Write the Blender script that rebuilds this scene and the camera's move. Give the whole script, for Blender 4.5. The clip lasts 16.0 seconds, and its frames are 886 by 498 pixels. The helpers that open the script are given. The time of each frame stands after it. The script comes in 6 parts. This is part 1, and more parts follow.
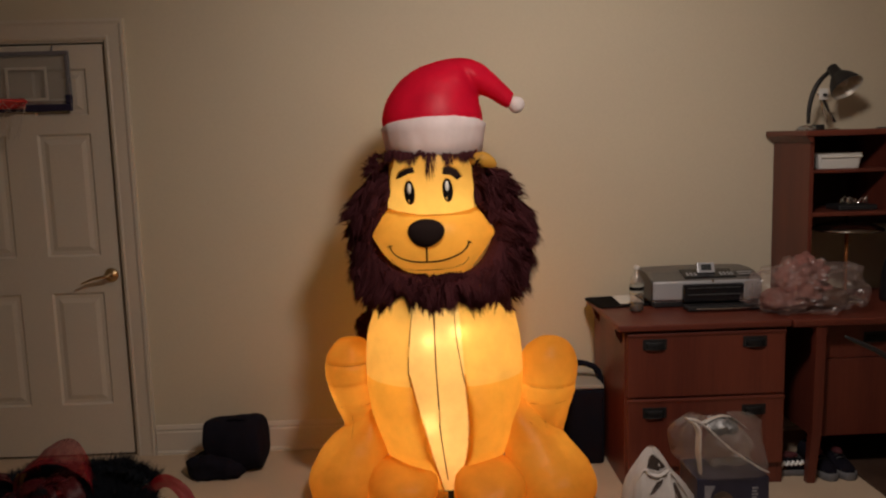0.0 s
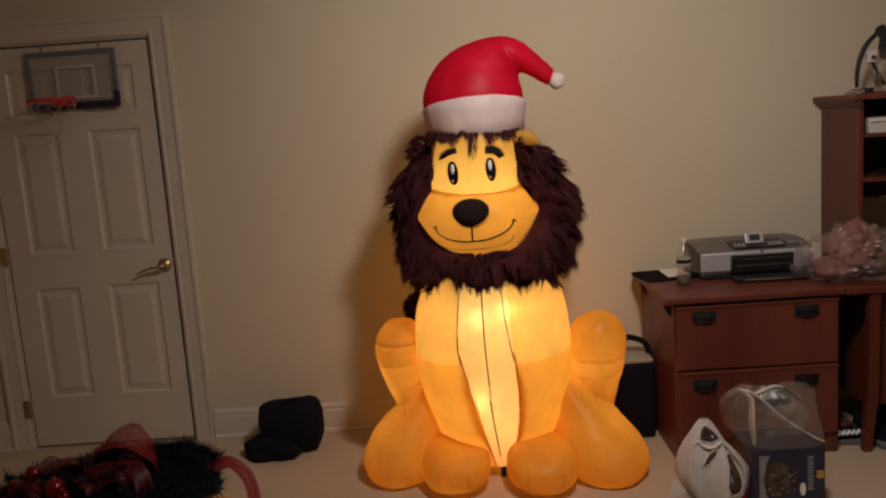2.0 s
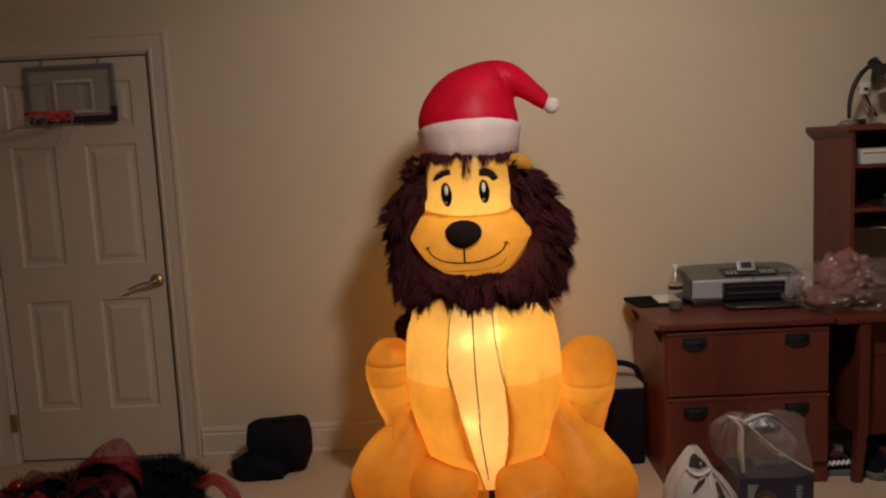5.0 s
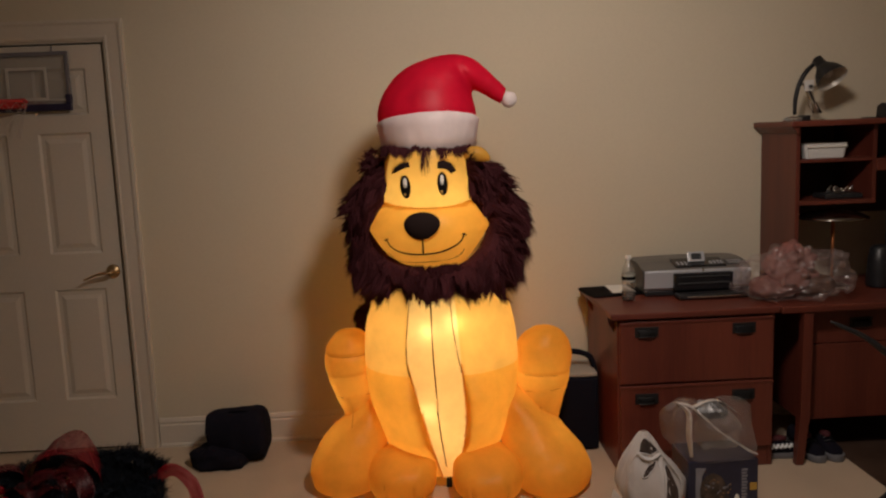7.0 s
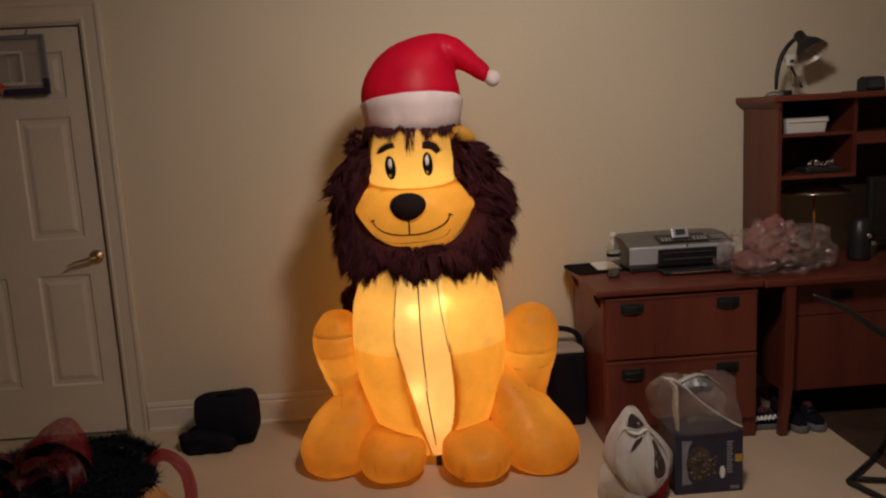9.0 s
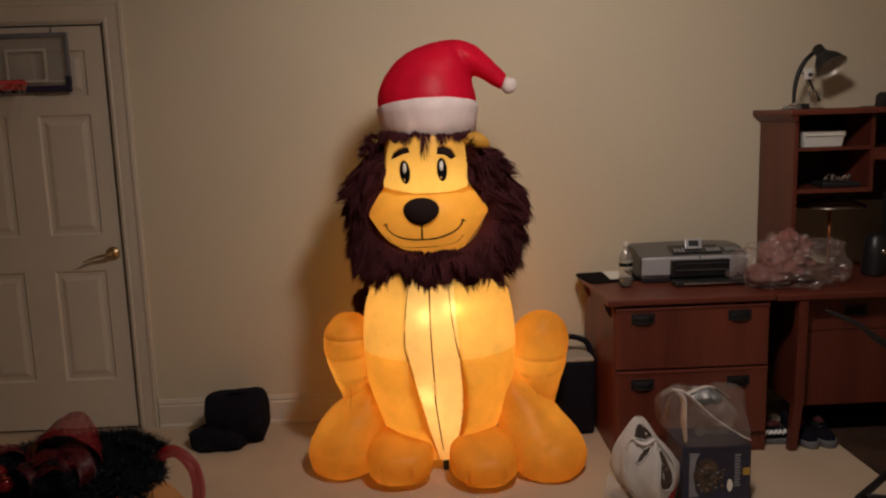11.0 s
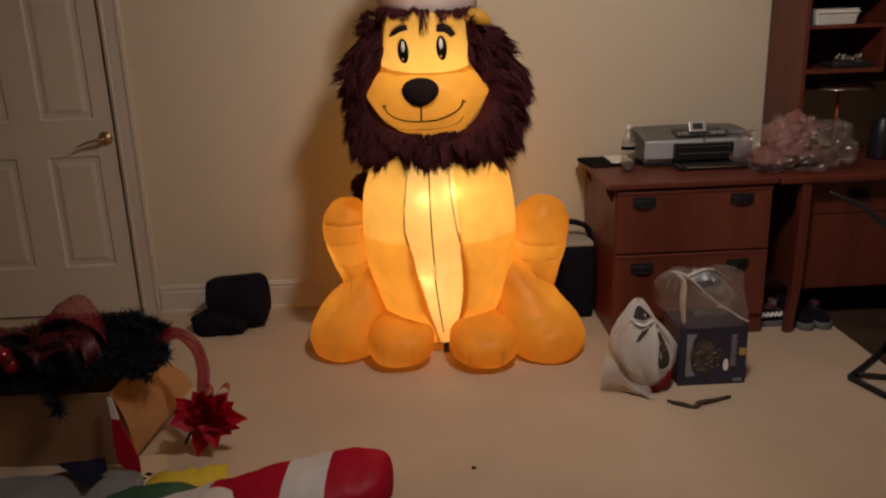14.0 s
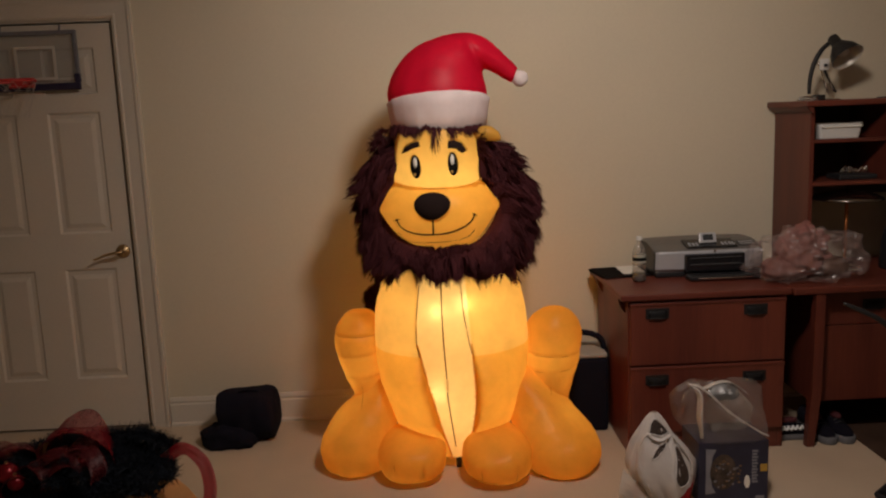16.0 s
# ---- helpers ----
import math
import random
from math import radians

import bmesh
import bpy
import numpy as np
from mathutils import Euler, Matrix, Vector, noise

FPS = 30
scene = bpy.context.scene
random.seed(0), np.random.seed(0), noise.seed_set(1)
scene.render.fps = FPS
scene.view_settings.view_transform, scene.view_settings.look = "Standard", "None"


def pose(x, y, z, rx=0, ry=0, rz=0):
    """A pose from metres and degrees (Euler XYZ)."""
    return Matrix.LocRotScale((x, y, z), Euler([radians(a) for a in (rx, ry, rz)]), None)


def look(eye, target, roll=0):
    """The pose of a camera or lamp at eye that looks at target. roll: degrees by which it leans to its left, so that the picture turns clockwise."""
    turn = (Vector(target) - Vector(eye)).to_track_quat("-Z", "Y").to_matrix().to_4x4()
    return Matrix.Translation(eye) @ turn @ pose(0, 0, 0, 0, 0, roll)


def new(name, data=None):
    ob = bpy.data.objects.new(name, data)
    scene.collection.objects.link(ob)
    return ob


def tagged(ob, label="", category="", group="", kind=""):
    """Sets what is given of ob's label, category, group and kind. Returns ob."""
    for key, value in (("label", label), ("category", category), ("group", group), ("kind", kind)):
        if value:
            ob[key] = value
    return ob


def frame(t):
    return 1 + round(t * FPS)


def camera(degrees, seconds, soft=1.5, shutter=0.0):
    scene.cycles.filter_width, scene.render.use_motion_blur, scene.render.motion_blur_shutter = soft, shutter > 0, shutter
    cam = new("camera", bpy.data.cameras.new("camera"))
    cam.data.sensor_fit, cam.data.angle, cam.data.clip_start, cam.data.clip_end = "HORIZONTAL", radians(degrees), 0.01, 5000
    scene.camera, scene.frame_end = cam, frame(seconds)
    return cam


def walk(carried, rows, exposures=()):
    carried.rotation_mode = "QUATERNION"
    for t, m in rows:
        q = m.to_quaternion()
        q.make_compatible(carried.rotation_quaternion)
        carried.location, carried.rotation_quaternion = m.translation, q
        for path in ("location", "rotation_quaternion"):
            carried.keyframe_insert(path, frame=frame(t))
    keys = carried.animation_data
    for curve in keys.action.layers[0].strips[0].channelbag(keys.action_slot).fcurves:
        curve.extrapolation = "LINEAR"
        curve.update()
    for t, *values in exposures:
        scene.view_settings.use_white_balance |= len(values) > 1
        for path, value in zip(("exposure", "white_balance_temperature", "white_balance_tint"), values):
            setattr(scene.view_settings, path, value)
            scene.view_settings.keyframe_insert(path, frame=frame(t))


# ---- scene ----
cam = camera(57.1, 16.0, 2.2)
PATH = [
    (0, (-0.1776, 0.2018, 1.5367), (-0.1194, 2.1831, 1.2702), -1.66),
    (0.5, (-0.1562, 0.2119, 1.5326), (-0.0674, 2.1893, 1.2463), -2.22),
    (1, (-0.1745, 0.21, 1.5215), (-0.0935, 2.1843, 1.2123), -2.46),
    (1.5, (-0.1728, 0.1866, 1.5249), (-0.1249, 2.1615, 1.213), -2.81),
    (2, (-0.1955, 0.1766, 1.5334), (-0.2405, 2.1526, 1.2273), -4.04),
    (2.5, (-0.187, 0.1775, 1.5354), (-0.2422, 2.1593, 1.2718), -3.94),
    (3, (-0.1809, 0.1867, 1.5275), (-0.2267, 2.1722, 1.2916), -3.03),
    (5.5, (-0.1774, 0.1689, 1.5263), (-0.2019, 2.1512, 1.2616), -2.65),
    (6, (-0.1748, 0.181, 1.5287), (-0.1504, 2.1615, 1.2513), -2.4),
    (6.5, (-0.18, 0.1213, 1.5373), (-0.1245, 2.1013, 1.2607), -2.48),
    (7, (-0.181, 0.1237, 1.5417), (-0.1125, 2.1025, 1.2596), -2.32),
    (7.5, (-0.1857, 0.125, 1.5416), (-0.1146, 2.1021, 1.2487), -2.33),
    (8, (-0.1935, 0.1269, 1.5395), (-0.1186, 2.0983, 1.2111), -2.42),
    (8.5, (-0.1875, 0.1069, 1.5449), (-0.1288, 2.0769, 1.2051), -3.17),
    (9, (-0.1967, 0.1222, 1.5544), (-0.0881, 2.0904, 1.2157), -3.09),
    (9.2, (-0.2, 0.115, 1.548), (-0.118, 2.085, 1.217), -2.0),
    (11.5, (-0.1818, 0.1065, 1.5588), (-0.1102, 2.0792, 1.2373), -1.83),
    (12, (-0.1814, 0.1047, 1.5587), (-0.1005, 2.0784, 1.2455), -1.59),
    (12.5, (-0.1895, 0.1173, 1.5541), (-0.0957, 2.0849, 1.2084), -1.2),
    (13, (-0.1875, 0.1211, 1.5478), (-0.0993, 2.0828, 1.1683), -1.29),
    (13.5, (-0.1925, 0.1339, 1.5261), (-0.1057, 2.0779, 1.0642), -1.44),
    (14, (-0.1985, 0.1408, 1.5129), (-0.1293, 2.0531, 0.9313), -2.01),
    (14.5, (-0.1965, 0.1693, 1.5045), (-0.1349, 2.07, 0.8852), -2.4),
    (15, (-0.1968, 0.1444, 1.5268), (-0.1382, 2.0775, 1.017), -2.24),
    (15.5, (-0.2006, 0.1307, 1.5396), (-0.1457, 2.0967, 1.1768), -2.14),
    (16, (-0.1904, 0.1377, 1.5365), (-0.1431, 2.1103, 1.2097), -2.3),
]
# the clip's camera opens up a little while the lit head is out of view
EXPOSURES = [(0, 0.13), (2.5, 0.16), (5.5, 0.13), (9, 0.10), (13, 0.10), (13.6, 0.15), (14.3, 0.20), (14.7, 0.20), (15.3, 0.14), (16, 0.11)]
walk(cam, [(t, look(eye, target, roll)) for t, eye, target, roll in PATH], EXPOSURES)

# ---- world and light ----
world = bpy.data.worlds.new("world")
scene.world = world
world.use_nodes = True
world.node_tree.nodes["Background"].inputs["Color"].default_value = (0.02, 0.025, 0.04, 1)
world.node_tree.nodes["Background"].inputs["Strength"].default_value = 0.2


def lamp(name, kind, place, energy, colour, size):
    data = bpy.data.lights.new(name, kind)
    data.energy, data.color = energy, colour
    if kind == "AREA":
        data.shape, data.size = "DISK", size
    else:
        data.shadow_soft_size = size
    ob = new(name, data)
    ob.location = place
    return ob


CEILING_LAMP = (0.38, 1.9, 2.72)
spot = lamp("ceiling_lamp_light", "SPOT", (CEILING_LAMP[0], CEILING_LAMP[1], CEILING_LAMP[2] - 0.12), 82, (1.0, 0.862, 0.772), 0.15)
lamp("ceiling_lamp_glow", "POINT", (CEILING_LAMP[0], CEILING_LAMP[1], CEILING_LAMP[2] - 0.12), 23, (1.0, 0.862, 0.772), 0.15)
spot.data.spot_size, spot.data.spot_blend = radians(126), 1.0
spot.matrix_world = look(spot.location, (0.42, 3.9, 1.0))
# the string of bulbs inside the inflatable figure, with fill lamps added in thighs, feet and paws
for place, watt in (((-0.035, 3.42, 0.765), 0.15), ((-0.15, 3.415, 0.40), 0.15), ((-0.145, 3.415, 0.735), 0.12), ((-0.085, 3.64, 0.70), 2.9), ((-0.085, 3.62, 0.33), 2.0), ((-0.115, 3.56, 1.24), 1.75), ((-0.49, 3.68, 0.46), 0.3), ((0.34, 3.63, 0.46), 0.3), ((-0.52, 3.6, 0.15), 0.26), ((0.36, 3.53, 0.15), 0.26), ((-0.277, 3.43, 0.11), 0.06), ((0.083, 3.38, 0.11), 0.06)):
    lamp("bulb_and_fill_light", "POINT", place, watt, (1.0, 0.81, 0.51), 0.02)

# ---- helpers of this scene ----
from mathutils.bvhtree import BVHTree

OFFSET = {}
WALL_Y = 4.2


def thing(name, base, label, category, group="", kind=""):
    """An Empty at the thing's base; its parts are built in world coordinates."""
    ob = new(name)
    ob.empty_display_size = 0.1
    ob.location = base
    OFFSET[ob.name] = Vector(base)
    return tagged(ob, label, category, group, kind)


def part(name, bm, material, parent=None, label="", smooth=False):
    """Links a bmesh as one mesh object under a thing or a part."""
    shift = OFFSET[parent.name] if parent else Vector((0, 0, 0))
    bmesh.ops.recalc_face_normals(bm, faces=bm.faces)
    for v in bm.verts:
        v.co -= shift
    if smooth:
        for f in bm.faces:
            f.smooth = True
    me = bpy.data.meshes.new(name)
    bm.to_mesh(me)
    bm.free()
    for m in material if isinstance(material, (list, tuple)) else [material]:
        me.materials.append(m)
    ob = new(name, me)
    OFFSET[ob.name] = shift
    ob.parent = parent
    return tagged(ob, label)


def solo(name, bm, material, label, category, group="", kind="", smooth=False):
    """A thing that is one mesh."""
    xs = [v.co for v in bm.verts]
    base = Vector((sum(c.x for c in xs) / len(xs), sum(c.y for c in xs) / len(xs), min(c.z for c in xs)))
    for v in bm.verts:
        v.co -= base
    ob = part(name, bm, material, None, "", smooth)
    ob.location = base
    OFFSET[ob.name] = base
    return tagged(ob, label, category, group, kind)


def add_box(bm, x0, x1, y0, y1, z0, z1, bevel=0.0, m=None, seg=2):
    r = bmesh.ops.create_cube(bm, size=1.0)
    vs = r["verts"]
    for v in vs:
        v.co = Vector(((x0 + x1) / 2 + v.co.x * (x1 - x0), (y0 + y1) / 2 + v.co.y * (y1 - y0), (z0 + z1) / 2 + v.co.z * (z1 - z0)))
    if m:
        for v in vs:
            v.co = m @ v.co
    if bevel > 0:
        es = list({e for v in vs for e in v.link_edges})
        bmesh.ops.bevel(bm, geom=es, offset=bevel, segments=seg, affect="EDGES", profile=0.5)
    return bm


def box(*a, **k):
    return add_box(bmesh.new(), *a, **k)


def add_rings(bm, rings, close=True, cap0=True, cap1=True):
    """Skins a list of rings (lists of points of one length)."""
    rows = [[bm.verts.new(p) for p in ring] for ring in rings]
    n = len(rows[0])
    for a, b in zip(rows, rows[1:]):
        for i in range(n if close else n - 1):
            j = (i + 1) % n
            bm.faces.new((a[i], a[j], b[j], b[i]))
    if cap0 and close:
        bm.faces.new(rows[0][::-1])
    if cap1 and close:
        bm.faces.new(rows[-1])
    return bm


def circle(c, u, w, ru, rw, n):
    c, u, w = Vector(c), Vector(u), Vector(w)
    return [c + u * (ru * math.cos(2 * math.pi * i / n)) + w * (rw * math.sin(2 * math.pi * i / n)) for i in range(n)]


def add_lathe(bm, c, profile, n=32, squash=1.0, **k):
    """Rings about the vertical axis through c: profile of (radius, z)."""
    return add_rings(bm, [circle((c[0], c[1], c[2] + z), (1, 0, 0), (0, 1, 0), r, r * squash, n) for r, z in profile], **k)


def smooth_line(points, steps=6):
    """Catmull-Rom line through points of any length."""
    pts = [np.array(p, float) for p in points]
    pts = [2 * pts[0] - pts[1]] + pts + [2 * pts[-1] - pts[-2]]
    out = []
    for a, b, c, d in zip(pts, pts[1:], pts[2:], pts[3:]):
        for s in range(steps):
            t = s / steps
            out.append(0.5 * (2 * b + (c - a) * t + (2 * a - 5 * b + 4 * c - d) * t * t + (3 * b - a - 3 * c + d) * t ** 3))
    out.append(pts[-2])
    return out


def add_tube(bm, points, radius, n=10, flat=1.0, steps=5):
    """A bent rod through points; radius is a number or one for each point."""
    rad = [radius] * len(points) if isinstance(radius, (int, float)) else radius
    line = smooth_line([(*p, r) for p, r in zip(points, rad)], steps)
    rings, side = [], None
    for i, p in enumerate(line):
        d = Vector(line[min(i + 1, len(line) - 1)][:3]) - Vector(line[max(i - 1, 0)][:3])
        d.normalize()
        if side is None:
            side = d.cross(Vector((0, 0, 1)))
            if side.length < 1e-3:
                side = Vector((1, 0, 0))
        side = (side - d * side.dot(d)).normalized()
        rings.append(circle(p[:3], side, d.cross(side), max(p[3], 1e-4), max(p[3], 1e-4) * flat, n))
    return add_rings(bm, rings)


def ellipsoid(c, r, n=32, rows=20, power=2.0):
    """A rounded body; power above 2 makes it boxier."""
    bm = bmesh.new()

    def sq(v):
        return math.copysign(abs(v) ** (2 / power), v)
    rings = []
    for i in range(rows + 1):
        a = -math.pi / 2 + math.pi * (0.02 + 0.96 * i / rows)
        ring = []
        for j in range(n):
            b = 2 * math.pi * j / n
            ring.append(Vector((c[0] + r[0] * sq(math.cos(a)) * sq(math.cos(b)), c[1] + r[1] * sq(math.cos(a)) * sq(math.sin(b)), c[2] + r[2] * sq(math.sin(a)))))
        rings.append(ring)
    return add_rings(bm, rings)


def rumple(bm, amount, scale, seed=0.0, keep_floor=False):
    """Uneven surface: moves the points along their normals."""
    bm.normal_update()
    for v in bm.verts:
        d = noise.noise(v.co * scale + Vector((seed, seed * 1.7, 0))) + 0.5 * noise.noise(v.co * scale * 2.3 + Vector((0, seed, 3)))
        v.co += v.normal * d * amount
    return bm


# ---- materials ----
def node(nt, kind, **values):
    n = nt.nodes.new(kind)
    for key, value in values.items():
        n.inputs[key.replace("_", " ")].default_value = value
    return n


def plain(name, colour, rough=0.6, metal=0.0, grain=60.0, vary=0.12, blot=4.0, bump=0.15, stretch=(1, 1, 1), coat=0.0, spread=0.0, spec=0.5):
    """A painted, moulded or woven surface: colour varied at two scales, with fine relief."""
    m = bpy.data.materials.new(name)
    m.use_nodes = True
    nt = m.node_tree
    b = nt.nodes["Principled BSDF"]
    b.inputs["Roughness"].default_value, b.inputs["Metallic"].default_value = rough, metal
    b.inputs["Coat Weight"].default_value = coat
    b.inputs["Specular IOR Level"].default_value = spec
    co = nt.nodes.new("ShaderNodeTexCoord")
    mp = nt.nodes.new("ShaderNodeMapping")
    mp.inputs["Scale"].default_value = stretch
    nt.links.new(co.outputs["Object"], mp.inputs["Vector"])
    fine = node(nt, "ShaderNodeTexNoise", Scale=grain, Detail=4.0)
    wide = node(nt, "ShaderNodeTexNoise", Scale=blot, Detail=3.0)
    for t in (fine, wide):
        nt.links.new(mp.outputs["Vector"], t.inputs["Vector"])
    add = nt.nodes.new("ShaderNodeMath")
    add.operation = "ADD"
    nt.links.new(fine.outputs["Fac"], add.inputs[0])
    nt.links.new(wide.outputs["Fac"], add.inputs[1])
    ramp = nt.nodes.new("ShaderNodeMapRange")
    for key, value in (("From Min", 0.6), ("From Max", 1.4), ("To Min", 1 - vary), ("To Max", 1 + vary)):
        ramp.inputs[key].default_value = value
    nt.links.new(add.outputs[0], ramp.inputs["Value"])
    last = ramp.outputs["Result"]
    if spread:
        info = nt.nodes.new("ShaderNodeObjectInfo")
        r2 = nt.nodes.new("ShaderNodeMapRange")
        r2.inputs["To Min"].default_value, r2.inputs["To Max"].default_value = 1 - spread, 1 + spread
        nt.links.new(info.outputs["Random"], r2.inputs["Value"])
        mu = nt.nodes.new("ShaderNodeMath")
        mu.operation = "MULTIPLY"
        nt.links.new(last, mu.inputs[0])
        nt.links.new(r2.outputs["Result"], mu.inputs[1])
        last = mu.outputs[0]
    sc = nt.nodes.new("ShaderNodeVectorMath")
    sc.operation = "SCALE"
    sc.inputs[0].default_value = colour
    nt.links.new(last, sc.inputs["Scale"])
    nt.links.new(sc.outputs["Vector"], b.inputs["Base Color"])
    if bump:
        bp = node(nt, "ShaderNodeBump", Strength=bump, Distance=0.004)
        nt.links.new(fine.outputs["Fac"], bp.inputs["Height"])
        nt.links.new(bp.outputs["Normal"], b.inputs["Normal"])
    return m


def wood(name, dark, light, along="z", rough=0.42):
    """Stained timber with long grain."""
    m = bpy.data.materials.new(name)
    m.use_nodes = True
    nt = m.node_tree
    b = nt.nodes["Principled BSDF"]
    b.inputs["Roughness"].default_value = rough
    co = nt.nodes.new("ShaderNodeTexCoord")
    mp = nt.nodes.new("ShaderNodeMapping")
    mp.inputs["Scale"].default_value = {"x": (1.2, 22, 22), "y": (22, 1.2, 22), "z": (22, 22, 1.2)}[along]
    nt.links.new(co.outputs["Object"], mp.inputs["Vector"])
    fine = node(nt, "ShaderNodeTexNoise", Scale=3.5, Detail=6.0, Roughness=0.65, Distortion=0.6)
    wide = node(nt, "ShaderNodeTexNoise", Scale=0.35, Detail=3.0)
    nt.links.new(mp.outputs["Vector"], fine.inputs["Vector"])
    nt.links.new(mp.outputs["Vector"], wide.inputs["Vector"])
    mix = nt.nodes.new("ShaderNodeMath")
    mix.operation = "MULTIPLY_ADD"
    mix.inputs[1].default_value = 0.6
    nt.links.new(fine.outputs["Fac"], mix.inputs[0])
    nt.links.new(wide.outputs["Fac"], mix.inputs[2])
    ramp = nt.nodes.new("ShaderNodeValToRGB")
    ramp.color_ramp.elements[0].position, ramp.color_ramp.elements[0].color = 0.5, (*dark, 1)
    ramp.color_ramp.elements[1].position, ramp.color_ramp.elements[1].color = 1.0, (*light, 1)
    nt.links.new(mix.outputs[0], ramp.inputs["Fac"])
    nt.links.new(ramp.outputs["Color"], b.inputs["Base Color"])
    bp = node(nt, "ShaderNodeBump", Strength=0.12, Distance=0.002)
    nt.links.new(fine.outputs["Fac"], bp.inputs["Height"])
    nt.links.new(bp.outputs["Normal"], b.inputs["Normal"])
    return m


def nylon(name, colour, let=0.5, through_colour=None, weave=900.0, relief=0.25):
    """Thin inflated cloth: part of the light passes through it."""
    m = bpy.data.materials.new(name)
    m.use_nodes = True
    nt = m.node_tree
    nt.nodes.remove(nt.nodes["Principled BSDF"])
    out = nt.nodes["Material Output"]
    co = nt.nodes.new("ShaderNodeTexCoord")
    wide = node(nt, "ShaderNodeTexNoise", Scale=7.0, Detail=4.0, Roughness=0.6)
    fine = node(nt, "ShaderNodeTexNoise", Scale=weave, Detail=1.0)
    nt.links.new(co.outputs["Object"], wide.inputs["Vector"])
    nt.links.new(co.outputs["Object"], fine.inputs["Vector"])
    bp = node(nt, "ShaderNodeBump", Strength=relief, Distance=0.02)
    nt.links.new(wide.outputs["Fac"], bp.inputs["Height"])
    bp2 = node(nt, "ShaderNodeBump", Strength=0.15, Distance=0.001)
    nt.links.new(fine.outputs["Fac"], bp2.inputs["Height"])
    nt.links.new(bp.outputs["Normal"], bp2.inputs["Normal"])
    rng = nt.nodes.new("ShaderNodeMapRange")
    for key, value in (("From Min", 0.3), ("From Max", 0.7), ("To Min", 0.88), ("To Max", 1.08)):
        rng.inputs[key].default_value = value
    nt.links.new(wide.outputs["Fac"], rng.inputs["Value"])
    shaders = []
    for kind, col in (("ShaderNodeBsdfDiffuse", colour), ("ShaderNodeBsdfTranslucent", through_colour or colour)):
        sc = nt.nodes.new("ShaderNodeVectorMath")
        sc.operation = "SCALE"
        sc.inputs[0].default_value = col
        nt.links.new(rng.outputs["Result"], sc.inputs["Scale"])
        s = nt.nodes.new(kind)
        nt.links.new(sc.outputs["Vector"], s.inputs["Color"])
        nt.links.new(bp2.outputs["Normal"], s.inputs["Normal"])
        shaders.append(s)
    mix = nt.nodes.new("ShaderNodeMixShader")
    mix.inputs[0].default_value = let
    for i, s in enumerate(shaders):
        nt.links.new(s.outputs[0], mix.inputs[1 + i])
    gloss = node(nt, "ShaderNodeBsdfGlossy", Roughness=0.45)
    gloss.inputs["Color"].default_value = (1, 1, 1, 1)
    mix2 = nt.nodes.new("ShaderNodeMixShader")
    mix2.inputs[0].default_value = 0.012
    nt.links.new(mix.outputs[0], mix2.inputs[1])
    nt.links.new(gloss.outputs[0], mix2.inputs[2])
    nt.links.new(mix2.outputs[0], out.inputs["Surface"])
    return m


def film(name, colour, clear=0.6, rough=0.15, glint=0.3):
    """Thin plastic film: mostly clear, partly milky, with sharp glints."""
    m = bpy.data.materials.new(name)
    m.use_nodes = True
    nt = m.node_tree
    b = nt.nodes["Principled BSDF"]
    b.inputs["Base Color"].default_value = (*colour, 1)
    b.inputs["Roughness"].default_value = 0.5
    co = nt.nodes.new("ShaderNodeTexCoord")
    n = node(nt, "ShaderNodeTexNoise", Scale=14.0, Detail=5.0)
    nt.links.new(co.outputs["Object"], n.inputs["Vector"])
    bp = node(nt, "ShaderNodeBump", Strength=0.6, Distance=0.01)
    nt.links.new(n.outputs["Fac"], bp.inputs["Height"])
    nt.links.new(bp.outputs["Normal"], b.inputs["Normal"])
    tr = nt.nodes.new("ShaderNodeBsdfTransparent")
    gl = node(nt, "ShaderNodeBsdfGlossy", Roughness=rough)
    nt.links.new(bp.outputs["Normal"], gl.inputs["Normal"])
    m1 = nt.nodes.new("ShaderNodeMixShader")
    m1.inputs[0].default_value = clear
    nt.links.new(b.outputs[0], m1.inputs[1])
    nt.links.new(tr.outputs[0], m1.inputs[2])
    m2 = nt.nodes.new("ShaderNodeMixShader")
    m2.inputs[0].default_value = glint
    nt.links.new(m1.outputs[0], m2.inputs[1])
    nt.links.new(gl.outputs[0], m2.inputs[2])
    nt.links.new(m2.outputs[0], nt.nodes["Material Output"].inputs["Surface"])
    return m


WALL_PAINT = plain("cream_wall_paint", (0.585, 0.52, 0.395), 0.75, grain=90, vary=0.035, blot=1.2, bump=0.12)
CEILING_PAINT = plain("white_ceiling_paint", (0.82, 0.79, 0.75), 0.85, grain=120, vary=0.03)
WHITE_PAINT = plain("white_gloss_paint", (0.60, 0.54, 0.455), 0.38, grain=70, vary=0.04, blot=2.5, bump=0.05)
CARPET = plain("beige_carpet", (0.535, 0.422, 0.308), 0.95, grain=420, vary=0.16, blot=2.2, bump=0.8, spec=0.1)
CHERRY = wood("cherry_wood_upright", (0.075, 0.0145, 0.0098), (0.145, 0.0335, 0.019), "z")
CHERRY_X = wood("cherry_wood_lengthwise", (0.075, 0.0145, 0.0098), (0.145, 0.0335, 0.019), "x")
DARK_BACK = plain("dark_hardboard", (0.05, 0.022, 0.014), 0.7)
BLACK_IRON = plain("black_iron", (0.014, 0.013, 0.014), 0.55, 0.25)
BLACK_PLASTIC = plain("black_plastic", (0.016, 0.016, 0.018), 0.4)
